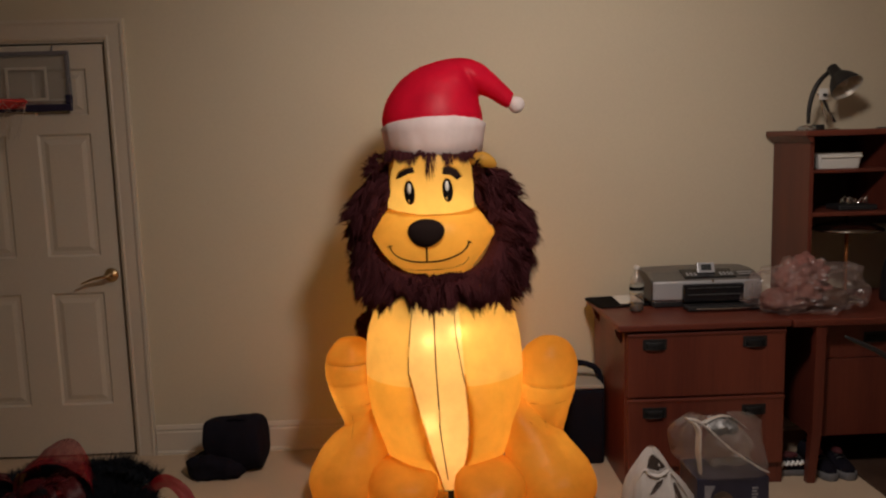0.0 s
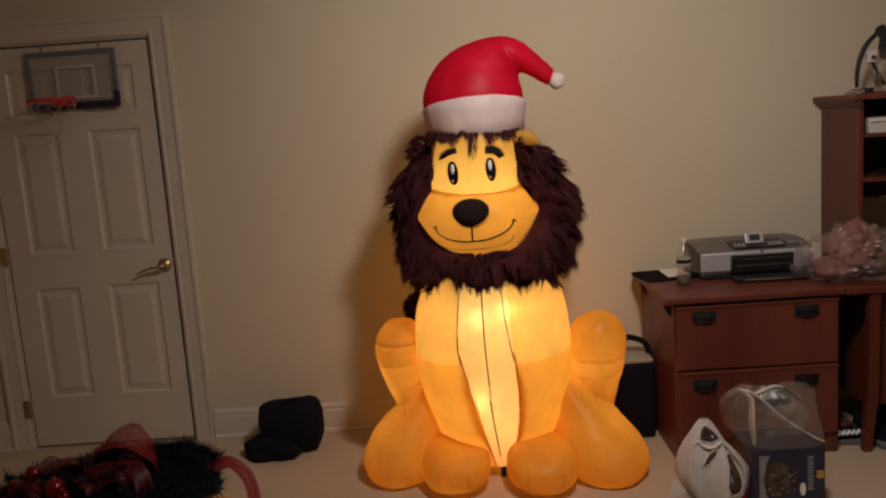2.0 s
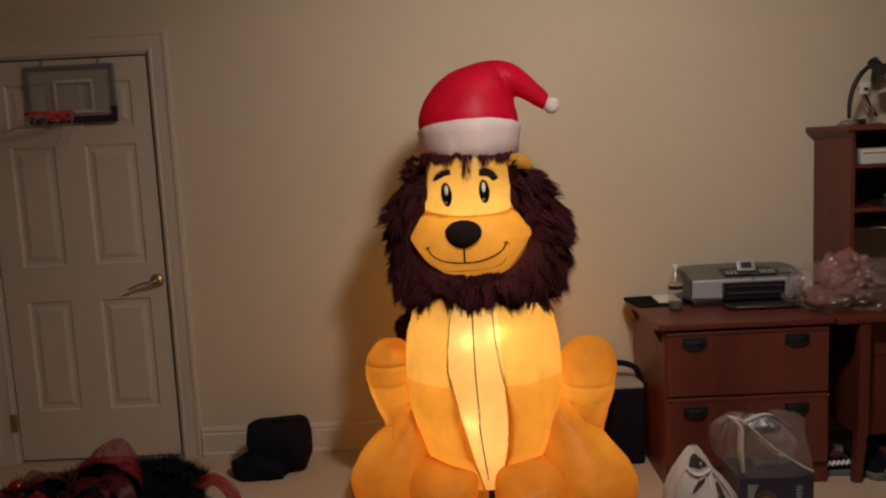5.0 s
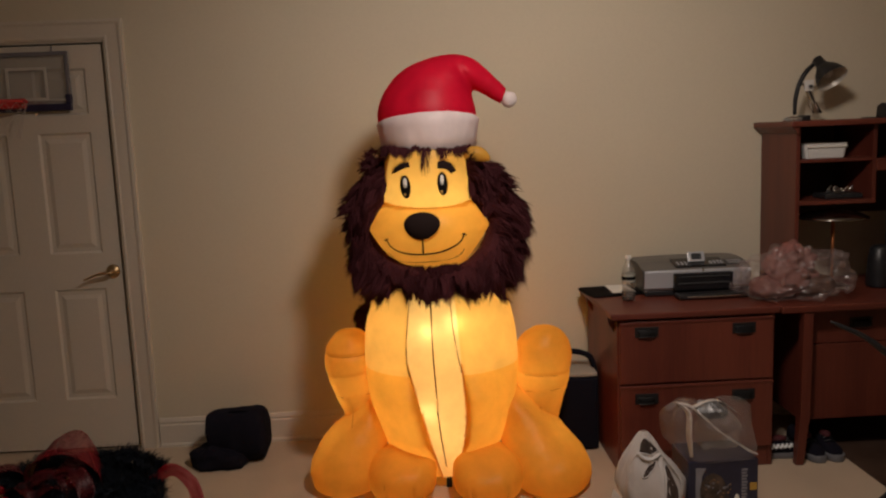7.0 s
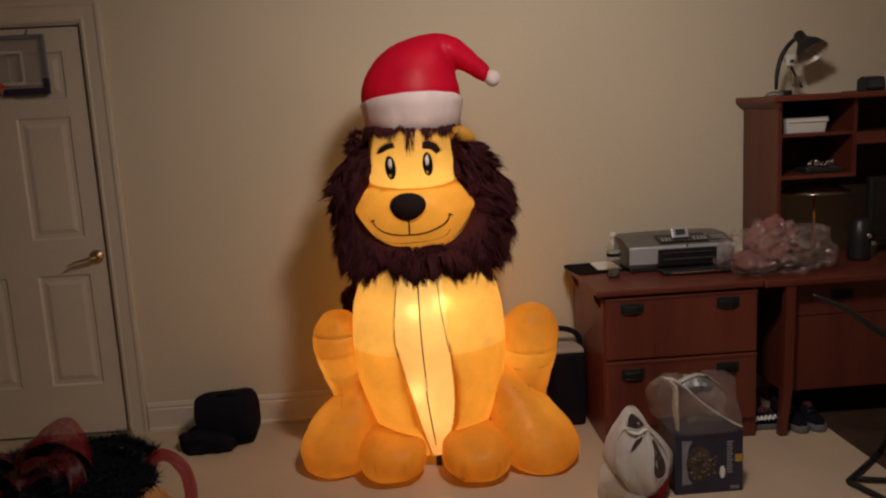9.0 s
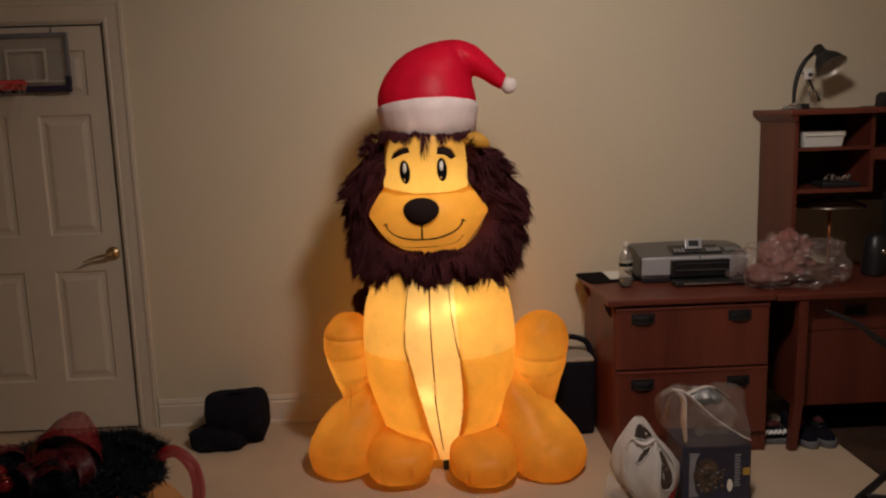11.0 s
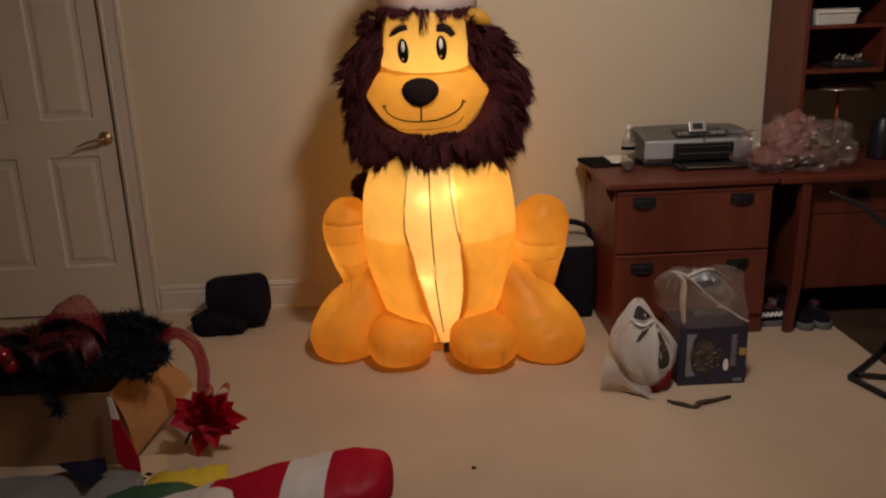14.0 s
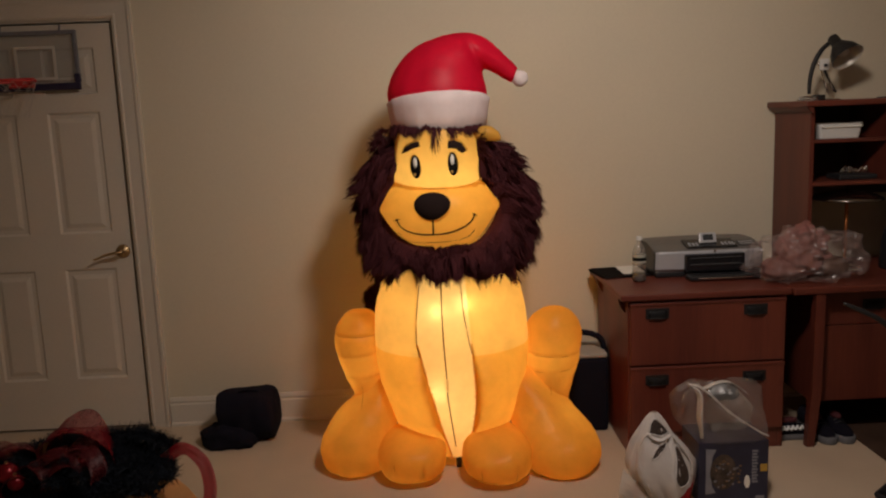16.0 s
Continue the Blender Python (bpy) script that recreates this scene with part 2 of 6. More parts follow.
BLACK_CLOTH = plain("black_nylon_cloth", (0.008, 0.007, 0.013), 0.95, grain=300, bump=0.5, spec=0.15)
BRASS = plain("brass", (0.52, 0.37, 0.20), 0.36, 1.0, vary=0.06)
CHROME = plain("chrome", (0.75, 0.73, 0.7), 0.15, 1.0, vary=0.03, bump=0.02)
YELLOW = nylon("yellow_nylon", (0.85, 0.46, 0.075), 0.5, (0.98, 0.70, 0.22))
CREAM = nylon("pale_yellow_nylon", (0.88, 0.52, 0.14), 0.5, (0.98, 0.78, 0.36))
ORANGE = nylon("orange_nylon", (0.85, 0.42, 0.05), 0.45, (0.97, 0.57, 0.105))
MUZZLE = nylon("golden_nylon", (0.85, 0.40, 0.05), 0.45, (0.98, 0.60, 0.13))
RED_NYLON = nylon("red_nylon", (0.74, 0.008, 0.045), 0.42, (0.9, 0.02, 0.05), relief=0.06)
WHITE_NYLON = nylon("white_nylon", (0.84, 0.77, 0.77), 0.25, (0.9, 0.75, 0.6), relief=0.1)
FUR = plain("dark_brown_fur", (0.054, 0.0140, 0.0170), 0.85, grain=200, vary=0.35, blot=9, bump=0.3, spec=0.08)
BLACK_PRINT = plain("black_print", (0.008, 0.007, 0.007), 0.8, bump=0.0, spec=0.05)
NOSE_CLOTH = plain("dark_brown_cloth", (0.02, 0.012, 0.011), 0.85, grain=400, spec=0.08)
WHITE_PRINT = plain("white_print", (0.85, 0.82, 0.75), 0.6, bump=0.0)
FOLD = nylon("fold_thread", (0.55, 0.24, 0.03), 0.2)
SEAM = plain("seam_thread", (0.22, 0.085, 0.015), 0.8)

# ---- the room ----
XL, XR, YB, ZC = -3.3, 3.2, -2.4, 2.75
DX0, DX1, DH = -2.475, -1.645, 2.035


def structure(name, bm, material, label, category, smooth=False):
    return solo(name, bm, material, label, category, kind="structure", smooth=smooth)


structure("floor", box(XL, XR, YB, WALL_Y + 0.14, -0.1, 0.0), CARPET, "beige low-pile carpet over the whole room", "floor")
structure("ceiling", box(XL, XR, YB, WALL_Y + 0.14, ZC, ZC + 0.1), CEILING_PAINT, "plain white painted ceiling", "ceiling")
north = bmesh.new()
add_box(north, XL, DX0 - 0.02, WALL_Y, WALL_Y + 0.12, 0, ZC)
add_box(north, DX0 - 0.02, DX1 + 0.02, WALL_Y, WALL_Y + 0.12, DH + 0.02, ZC)
add_box(north, DX1 + 0.02, XR, WALL_Y, WALL_Y + 0.12, 0, ZC)
structure("wall_north", north, WALL_PAINT, "cream painted plaster wall behind the lion", "wall")
structure("wall_west", box(XL - 0.12, XL, YB, WALL_Y + 0.12, 0, ZC), WALL_PAINT, "cream painted plaster side wall", "wall")
structure("wall_east", box(XR, XR + 0.12, YB, WALL_Y + 0.12, 0, ZC), WALL_PAINT, "cream painted plaster side wall", "wall")
structure("wall_south", box(XL, XR, YB - 0.12, YB, 0, ZC), WALL_PAINT, "cream painted plaster wall", "wall")
# Unseen panel, added so that the gaps round the door stay dark.
structure("door_gap_backing", box(DX0 - 0.3, DX1 + 0.3, WALL_Y + 0.125, WALL_Y + 0.2, 0, DH + 0.3), DARK_BACK, "unseen dark panel added behind the door gaps", "wall")


def baseboard(name, x0, x1):
    prof = [(0, 0), (0.022, 0), (0.022, 0.012), (0.014, 0.02), (0.014, 0.112), (0.009, 0.12), (0.012, 0.13), (0.006, 0.148), (0, 0.15)]
    bm = bmesh.new()
    add_rings(bm, [[Vector((x, WALL_Y - d, z)) for d, z in prof] for x in (x0, x1)])
    structure(name, bm, WHITE_PAINT, "white painted moulded baseboard", "baseboard")


baseboard("baseboard", DX1 + 0.115, XR)
baseboard("baseboard", XL, DX0 - 0.115)


def casing():
    """Moulded door trim on both sides and across the top."""
    prof = [(0.0, 0.0), (0.0, 0.012), (0.012, 0.017), (0.02, 0.014), (0.07, 0.018), (0.082, 0.024), (0.095, 0.024), (0.095, 0.0)]
    x0, x1, h = DX0 - 0.015, DX1 + 0.015, DH + 0.015
    bm = bmesh.new()
    for line in (((x1, 0), (x1, h)), ((x0, 0), (x0, h))):
        s = 1 if line[0][0] == x1 else -1
        add_rings(bm, [[Vector((x1 + o if s > 0 else x0 - o, WALL_Y - d, 0.0)) for o, d in prof], [Vector((x1 + o if s > 0 else x0 - o, WALL_Y - d, h + o)) for o, d in prof]])
    add_rings(bm, [[Vector((x0 - o, WALL_Y - d, h + o)) for o, d in prof], [Vector((x1 + o, WALL_Y - d, h + o)) for o, d in prof]])
    structure("trim", bm, WHITE_PAINT, "white painted moulded door casing", "trim")
    jamb = bmesh.new()
    add_box(jamb, x0 - 0.004, DX0 - 0.005, WALL_Y + 0.001, WALL_Y + 0.12, 0, h)
    add_box(jamb, DX1 + 0.005, x1 + 0.004, WALL_Y + 0.001, WALL_Y + 0.12, 0, h)
    add_box(jamb, x0, x1, WALL_Y + 0.001, WALL_Y + 0.12, DH + 0.005, h + 0.004)
    structure("door_jamb", jamb, WHITE_PAINT, "white painted door jamb", "trim")


casing()


def six_panel_door():
    door = thing("door_1", ((DX0 + DX1) / 2, WALL_Y + 0.02, 0.012), "white six-panel interior door, closed, lever handle", "door", kind="structure")
    xs = [DX0, DX0 + 0.115, DX0 + 0.335, DX1 - 0.345, DX1 - 0.09, DX1]
    zs = [0.012, 0.27, 0.84, 1.02, 1.615, 1.70, 1.92, DH]
    yf = WALL_Y + 0.003
    xs[0], xs[5], zs[7] = DX0 + 0.003, DX1 - 0.004, DH - 0.004
    bm = bmesh.new()
    for i in range(5):
        for j in range(7):
            x0, x1, z0, z1 = xs[i], xs[i + 1], zs[j], zs[j + 1]
            if i in (1, 3) and j in (1, 3, 5):
                steps = [(0.0, 0.0), (0.010, 0.009), (0.028, 0.009), (0.05, 0.002), (0.056, 0.002)]
                rings = [[Vector((x0 + o, yf + d, z0 + o)), Vector((x1 - o, yf + d, z0 + o)), Vector((x1 - o, yf + d, z1 - o)), Vector((x0 + o, yf + d, z1 - o))] for o, d in steps]
                add_rings(bm, rings, cap0=False)
            else:
                vs = [bm.verts.new(p) for p in ((x0, yf, z0), (x1, yf, z0), (x1, yf, z1), (x0, yf, z1))]
                bm.faces.new(vs)
    bmesh.ops.remove_doubles(bm, verts=bm.verts, dist=0.0005)
    add_box(bm, xs[0], xs[5], WALL_Y + 0.018, WALL_Y + 0.042, 0.012, zs[7])
    part("door_leaf", bm, WHITE_PAINT, door)
    h = part("door_handle", add_lathe(bmesh.new(), (0, 0, 0), [(0.034, 0.0), (0.034, 0.006), (0.028, 0.012), (0.013, 0.016), (0.012, 0.05), (0.0125, 0.052)], 24), BRASS, door, "polished brass lever handle", True)
    off = Vector((-1.69, WALL_Y, 0.925)) - OFFSET[door.name]
    h.data.transform(Matrix.Translation(OFFSET[door.name]))
    h.data.transform(Matrix.Translation(off) @ Matrix.Rotation(radians(90), 4, "X"))
    lever = bmesh.new()
    add_tube(lever, [(-1.69, WALL_Y - 0.045, 0.925), (-1.72, WALL_Y - 0.052, 0.922), (-1.77, WALL_Y - 0.048, 0.912), (-1.805, WALL_Y - 0.05, 0.898), (-1.82, WALL_Y - 0.056, 0.894)], [0.011, 0.011, 0.009, 0.008, 0.006], 10, 0.7)
    part("lever", lever, BRASS, h, smooth=True)
    for z in (0.22, 1.02, 1.82):
        hg = bmesh.new()
        add_box(hg, DX0 - 0.03, DX0 - 0.004, WALL_Y - 0.022, WALL_Y - 0.016, z - 0.045, z + 0.045, 0.001)
        add_lathe(hg, (DX0 - 0.003, WALL_Y - 0.012, z - 0.045), [(0.006, 0), (0.006, 0.09)], 12)
        part("hinge", hg, BRASS, door, "brass hinge")
    return door


six_panel_door()

fixture = thing("ceiling_light", (CEILING_LAMP[0], CEILING_LAMP[1], ZC - 0.06), "small flush ceiling light with a brass plate", "ceiling light")
part("mounting_plate", add_lathe(bmesh.new(), (CEILING_LAMP[0], CEILING_LAMP[1], ZC - 0.05), [(0.16, 0.05), (0.16, 0.03), (0.12, 0.0)], 32), BRASS, fixture, smooth=True)

# ---- the inflatable lion ----
lion = thing("inflatable_lion", (-0.085, 3.6, 0.0), "yellow lit inflatable sitting lion with a red and white hat", "inflatable decoration")
CX, CY = -0.085, 3.63


def profile_body(rows, n=48, steps=5):
    """rows: z, centre x, centre y, half width, half depth."""
    bm = bmesh.new()
    line = smooth_line(rows, steps)
    return add_rings(bm, [circle((r[1], r[2], r[0]), (1, 0, 0), (0, 1, 0), max(r[3], 0.004), max(r[4], 0.004), n) for r in line])


TORSO = [(0.055, CX, 3.60, 0.15, 0.10), (0.12, CX, 3.60, 0.215, 0.135), (0.25, CX, 3.61, 0.275, 0.205), (0.42, CX, 3.62, 0.325, 0.255), (0.58, CX, 3.63, 0.338, 0.27), (0.72, CX, 3.63, 0.325, 0.255), (0.86, CX, 3.63, 0.285, 0.225), (0.98, CX, 3.63, 0.23, 0.19), (1.08, CX, 3.63, 0.17, 0.15)]
HEAD = [(1.03, CX, 3.60, 0.12, 0.12), (1.10, CX - 0.01, 3.58, 0.17, 0.17), (1.22, CX - 0.03, 3.57, 0.185, 0.185), (1.34, CX - 0.035, 3.575, 0.182, 0.185), (1.46, CX - 0.028, 3.59, 0.172, 0.18), (1.54, CX - 0.02, 3.60, 0.14, 0.15)]


def blob_inside(p, c, r):
    return sum(((p[i] - c[i]) / r[i]) ** 2 for i in range(3)) < 1


def profile_inside(p, rows, shrink=0.008):
    z = p[2]
    if z <= rows[0][0] or z >= rows[-1][0]:
        return False
    for a, b in zip(rows, rows[1:]):
        if a[0] <= z <= b[0]:
            t = (z - a[0]) / (b[0] - a[0])
            v = [a[i] + (b[i] - a[i]) * t for i in range(5)]
            return ((p[0] - v[1]) / max(v[3] - shrink, 0.005)) ** 2 + ((p[1] - v[2]) / max(v[4] - shrink, 0.005)) ** 2 < 1
    return False


def open_inside(bm, tests):
    """Cuts away the cloth that lies inside a neighbouring chamber, so that the chambers share their air and light."""
    gone = [f for f in bm.faces if any(t(f.calc_center_median()) for t in tests)]
    bmesh.ops.delete(bm, geom=gone, context="FACES")
    return bm


PAW_L, PAW_LR = (-0.277, 3.475, 0.094), (0.146, 0.19, 0.118)
PAW_R, PAW_RR = (0.083, 3.425, 0.094), (0.150, 0.195, 0.118)
# hind feet: wedges that widen downward and outward from the knee
FOOT_L = [(0.0, -0.525, 3.57, 0.105, 0.11), (0.03, -0.53, 3.575, 0.143, 0.155), (0.10, -0.525, 3.58, 0.160, 0.18), (0.17, -0.505, 3.60, 0.155, 0.175), (0.24, -0.468, 3.62, 0.138, 0.16), (0.31, -0.43, 3.64, 0.098, 0.13), (0.37, -0.40, 3.655, 0.06, 0.09), (0.41, -0.39, 3.66, 0.02, 0.03)]
FOOT_R = [(0.0, 0.37, 3.47, 0.115, 0.13), (0.03, 0.372, 3.48, 0.158, 0.175), (0.10, 0.362, 3.50, 0.180, 0.20), (0.17, 0.338, 3.53, 0.172, 0.195), (0.24, 0.300, 3.565, 0.145, 0.17), (0.31, 0.262, 3.59, 0.112, 0.14), (0.38, 0.228, 3.61, 0.075, 0.10), (0.43, 0.21, 3.62, 0.02, 0.03)]
THIGH_L = [(0.18, -0.445, 3.72, 0.10, 0.12), (0.30, -0.452, 3.72, 0.088, 0.13), (0.42, -0.478, 3.71, 0.102, 0.14), (0.54, -0.495, 3.70, 0.114, 0.14), (0.61, -0.495, 3.70, 0.106, 0.12), (0.668, -0.492, 3.70, 0.065, 0.08), (0.685, -0.49, 3.70, 0.02, 0.03)]
THIGH_R = [(0.16, 0.33, 3.68, 0.10, 0.12), (0.28, 0.342, 3.67, 0.101, 0.13), (0.42, 0.358, 3.66, 0.119, 0.14), (0.52, 0.368, 3.66, 0.127, 0.14), (0.60, 0.372, 3.66, 0.113, 0.12), (0.652, 0.377, 3.66, 0.07, 0.08), (0.668, 0.38, 3.66, 0.02, 0.03)]


def in_torso(p): return profile_inside(p, TORSO)
def in_head(p): return profile_inside(p, HEAD, 0.001)
def in_tl(p): return profile_inside(p, THIGH_L)
def in_tr(p): return profile_inside(p, THIGH_R)
def in_pl(p): return blob_inside(p, PAW_L, [a - 0.006 for a in PAW_LR])
def in_pr(p): return blob_inside(p, PAW_R, [a - 0.006 for a in PAW_RR])
def in_ol(p): return profile_inside(p, FOOT_L)
def in_or(p): return profile_inside(p, FOOT_R)


ALL = [in_torso, in_tl, in_tr, in_pl, in_pr, in_ol, in_or]


def chamber(name, bm, mats, own, label="", bumpy=0.004, seed=0):
    open_inside(bm, [t for t in ALL if t is not own])
    rumple(bm, bumpy, 9, seed)
    for v in bm.verts:
        v.co.z = max(v.co.z, 0.0)
    return part(name, bm, mats, lion, label, True)


BIB = [(1.0, -0.215, -0.035), (0.60, -0.235, -0.012), (0.48, -0.207, -0.002), (0.36, -0.178, 0.002), (0.24, -0.150, -0.008), (0.14, -0.125, -0.030), (0.05, -0.105, -0.055)]


def bib_edges(z):
    """The two edges of the pale front panel at that height."""
    for a, b in zip(BIB, BIB[1:]):
        if b[0] <= z <= a[0]:
            t = (a[0] - z) / (a[0] - b[0])
            return a[1] + (b[1] - a[1]) * t, a[2] + (b[2] - a[2]) * t
    return -0.11, -0.06


torso_bm = profile_body(TORSO, 300, 22)
for v in torso_bm.verts:
    if v.co.y > 3.6 or v.co.z < 0.06:
        continue
    e0, e1 = bib_edges(v.co.z)
    for e in (e0, e1):
        if abs(v.co.x - e) < 0.0036:
            v.co.x = e
    low = min(1.0, max(0.0, (0.575 - v.co.z) / 0.12))
    side = (e0 - v.co.x) / 0.2 if v.co.x < CX else (v.co.x - e1) / 0.2
    if side > 0:
        # the forelegs swell forward beside the panel
        low *= min(1.0, max(0.0, (v.co.z - 0.14) / 0.12))
        v.co.y -= low * 0.05 * math.sin(math.pi * min(1.0, side) ** 0.6) + low * 0.012
    v.co.y += 0.004 * math.exp(-(side / 0.05) ** 2)
solid = torso_bm.copy()
open_inside(torso_bm, [t for t in ALL if t is not in_torso] + [lambda p: p[2] > 0.97])
rumple(torso_bm, 0.004, 8, 1)
piece = {}
for f in torso_bm.faces:
    c = f.calc_center_median()
    e0, e1 = bib_edges(c.z)
    if c.y < 3.6 and e0 < c.x < e1:
        piece[f.index] = 1
    elif c.z < 0.55:
        piece[f.index] = 2 if c.x < CX else 3
    else:
        piece[f.index] = 0


def cloth_piece(name, k, material, label):
    bm = torso_bm.copy()
    bm.faces.ensure_lookup_table()
    bmesh.ops.delete(bm, geom=[f for f in bm.faces if piece[f.index] != k], context="FACES")
    return part(name, bm, material, lion, label, True)


torso_bm.faces.index_update()
torso = cloth_piece("torso", 0, YELLOW, "bright yellow lit nylon torso")
cloth_piece("front_panel", 1, CREAM, "pale yellow lit nylon front panel")
cloth_piece("foreleg", 2, ORANGE, "orange lit nylon foreleg")
cloth_piece("foreleg", 3, ORANGE, "orange lit nylon foreleg")


LEGS = bmesh.new()


def keep_for_seams(bm):
    """Adds a closed chamber to the mesh on which the leg seams are laid."""
    me_tmp = bpy.data.meshes.new("tmp")
    bm.to_mesh(me_tmp)
    LEGS.from_mesh(me_tmp)
    bpy.data.meshes.remove(me_tmp)
    return bm


def paw_bm(c, r, toes):
    """A broad, flat-soled paw with creases between the toes and a seam above the sole."""
    bm = ellipsoid(c, r, 96, 64, 2.5)
    for v in bm.verts:
        u = (v.co.z - c[2]) / r[2]
        if u < 0:
            v.co.z = c[2] + u * r[2] * 0.8
        else:
            # the top slopes down towards the toes
            v.co.z -= 0.032 * u * max(0.0, (c[1] - v.co.y) / r[1])
        if v.co.y < c[1]:
            for o in toes:
                v.co.y += 0.011 * math.exp(-((v.co.x - c[0] - o) / 0.009) ** 2) * math.exp(-((v.co.z - c[2] + 0.012) / 0.04) ** 2)
            v.co.y += 0.006 * math.exp(-((v.co.z - c[2] + 0.055) / 0.007) ** 2)
    return keep_for_seams(bm)


def leg_bm(rows, pleats=()):
    """A leg chamber with pinched cross seams at the given heights."""
    bm = profile_body(rows, 84, 16)
    for v in bm.verts:
        for z, lean in pleats:
            d = math.exp(-((v.co.z - z - lean * (v.co.x - rows[3][1])) / 0.009) ** 2)
            v.co.y += 0.006 * d if v.co.y < rows[3][2] else 0.0
            v.co.x += (rows[3][1] - v.co.x) * 0.02 * d
    return keep_for_seams(bm)


PLEATS_L = [(0.592, 0.02), (0.505, 0.10), (0.408, 0.10)]
PLEATS_R = [(0.478, -0.02), (0.41, 0.05)]
chamber("paw", paw_bm(PAW_L, PAW_LR, (-0.075, 0.042)), ORANGE, in_pl, "broad orange nylon paw", 0.005, 4)
chamber("paw", paw_bm(PAW_R, PAW_RR, (-0.078, 0.066)), ORANGE, in_pr, "broad orange nylon paw", 0.005, 5)
chamber("hind_foot", leg_bm(FOOT_L), ORANGE, in_ol, "large orange nylon hind foot", 0.007, 6)
chamber("hind_foot", leg_bm(FOOT_R), ORANGE, in_or, "large orange nylon hind foot", 0.007, 7)
chamber("thigh", leg_bm(THIGH_L, PLEATS_L), ORANGE, in_tl, "folded orange nylon thigh", 0.006, 8)
chamber("thigh", leg_bm(THIGH_R, PLEATS_R), ORANGE, in_tr, "folded orange nylon thigh", 0.006, 9)
leg_tree = BVHTree.FromBMesh(LEGS)
LEGS.free()


def leg_seam(points):
    """A stitched seam laid on the legs, through points of x and z."""
    bm = bmesh.new()
    line = []
    for q in smooth_line(points, 8):
        hit = leg_tree.ray_cast(Vector((q[0], 2.6, q[1])), Vector((0, 1, 0)))
        if hit[0]:
            line.append((q[0], hit[0].y + 0.001, q[1]))
    if len(line) > 3:
        add_tube(bm, line, 0.0014, 6, steps=1)
        part("seam", bm, FOLD, lion, "", True)
    else:
        bm.free()


for rows, pleats in ((THIGH_L, PLEATS_L), (THIGH_R, PLEATS_R)):
    for z, lean in pleats:
        mid = rows[3][1]
        leg_seam([(mid + 0.09 * k / 3, z + lean * 0.09 * k / 3) for k in range(-3, 4)])
leg_seam([(-0.492, 0.40), (-0.486, 0.34), (-0.49, 0.28)])
leg_seam([(0.332, 0.405), (0.335, 0.33), (0.34, 0.25)])
leg_seam([(0.262, 0.35), (0.30, 0.315), (0.33, 0.275)])
for c, r, toes in ((PAW_L, PAW_LR, (-0.075, 0.042)), (PAW_R, PAW_RR, (-0.078, 0.066))):
    for o in toes:
        leg_seam([(c[0] + o, c[2] + 0.02), (c[0] + o + 0.003, c[2] - 0.02), (c[0] + o * 0.95, c[2] - 0.05)])
    leg_seam([(c[0] + r[0] * 0.75 * k / 4, c[2] - 0.055 + 0.012 * (k / 4) ** 2) for k in range(-4, 5)])

# head: upper face and wide muzzle
MZ, MZR = (-0.118, 3.54, 1.138), (0.248, 0.205, 0.154)


def muzzle_bm():
    bm = ellipsoid(MZ, MZR, 120, 80, 2.0)
    for v in bm.verts:
        d = v.co - Vector(MZ)
        # fuller cheeks, flat top edge and a tapered chin
        u = d.z / MZR[2]
        want = float(np.interp(u, (-1.0, -0.9, -0.45, 0.06, 0.16, 0.6, 0.88, 1.0), (0.50, 0.60, 0.81, 1.02, 1.02, 0.83, 0.70, 0.64)))
        have = max(0.22, math.sqrt(max(0.0, 1 - u * u)))
        d.x *= (want / have) * 0.92 + 0.08
        d.y *= 1 + 0.1 * max(0.0, u) ** 2
        v.co = Vector(MZ) + d
    return bm


def in_muzzle(p): return blob_inside(p, MZ, [a - 0.001 for a in MZR])


head_bm = profile_body(HEAD, 120, 18)
muz_bm = muzzle_bm()
both = bmesh.new()
for src in (head_bm, muz_bm, solid):
    me_tmp = bpy.data.meshes.new("tmp")
    src.to_mesh(me_tmp)
    both.from_mesh(me_tmp)
    bpy.data.meshes.remove(me_tmp)
front_tree = BVHTree.FromBMesh(both)
open_inside(head_bm, [in_muzzle, lambda p: p[2] < 1.05])
open_inside(muz_bm, [in_head])
head = part("head", head_bm, YELLOW, lion, "bright yellow lit nylon upper face", True)
muzzle = part("muzzle", rumple(muz_bm, 0.003, 9, 3), MUZZLE, lion, "golden lit nylon muzzle", True)


def front_y(x, z):
    hit = front_tree.ray_cast(Vector((x, 2.5, z)), Vector((0, 1, 0)))
    return hit[0].y if hit[0] else 3.5


def decal(name, outline, material, parent, proud=0.004, label="", rings=5):
    """A flat patch in the xz-plane, laid on the cloth."""
    bm = bmesh.new()
    cx = sum(p[0] for p in outline) / len(outline)
    cz = sum(p[1] for p in outline) / len(outline)
    rows = []
    for k in range(rings, 0, -1):
        s = k / rings
        rows.append([Vector((cx + (x - cx) * s, 0, cz + (z - cz) * s)) for x, z in outline])
    for i, ring in enumerate(rows):
        for p in ring:
            p.y = front_y(p.x, p.z) - proud * min(1.0, 0.4 + 0.6 * i)
    back = [Vector((p.x, p.y + proud + 0.004, p.z)) for p in rows[0]]
    add_rings(bm, [back] + rows, cap0=False)
    return part(name, bm, material, parent, label, True)


def oval(cx, cz, rx, rz, n=28, tilt=0.0):
    return [(cx + rx * math.cos(a) * math.cos(tilt) - rz * math.sin(a) * math.sin(tilt), cz + rz * math.sin(a) * math.cos(tilt) + rx * math.cos(a) * math.sin(tilt)) for a in (2 * math.pi * i / n for i in range(n))]


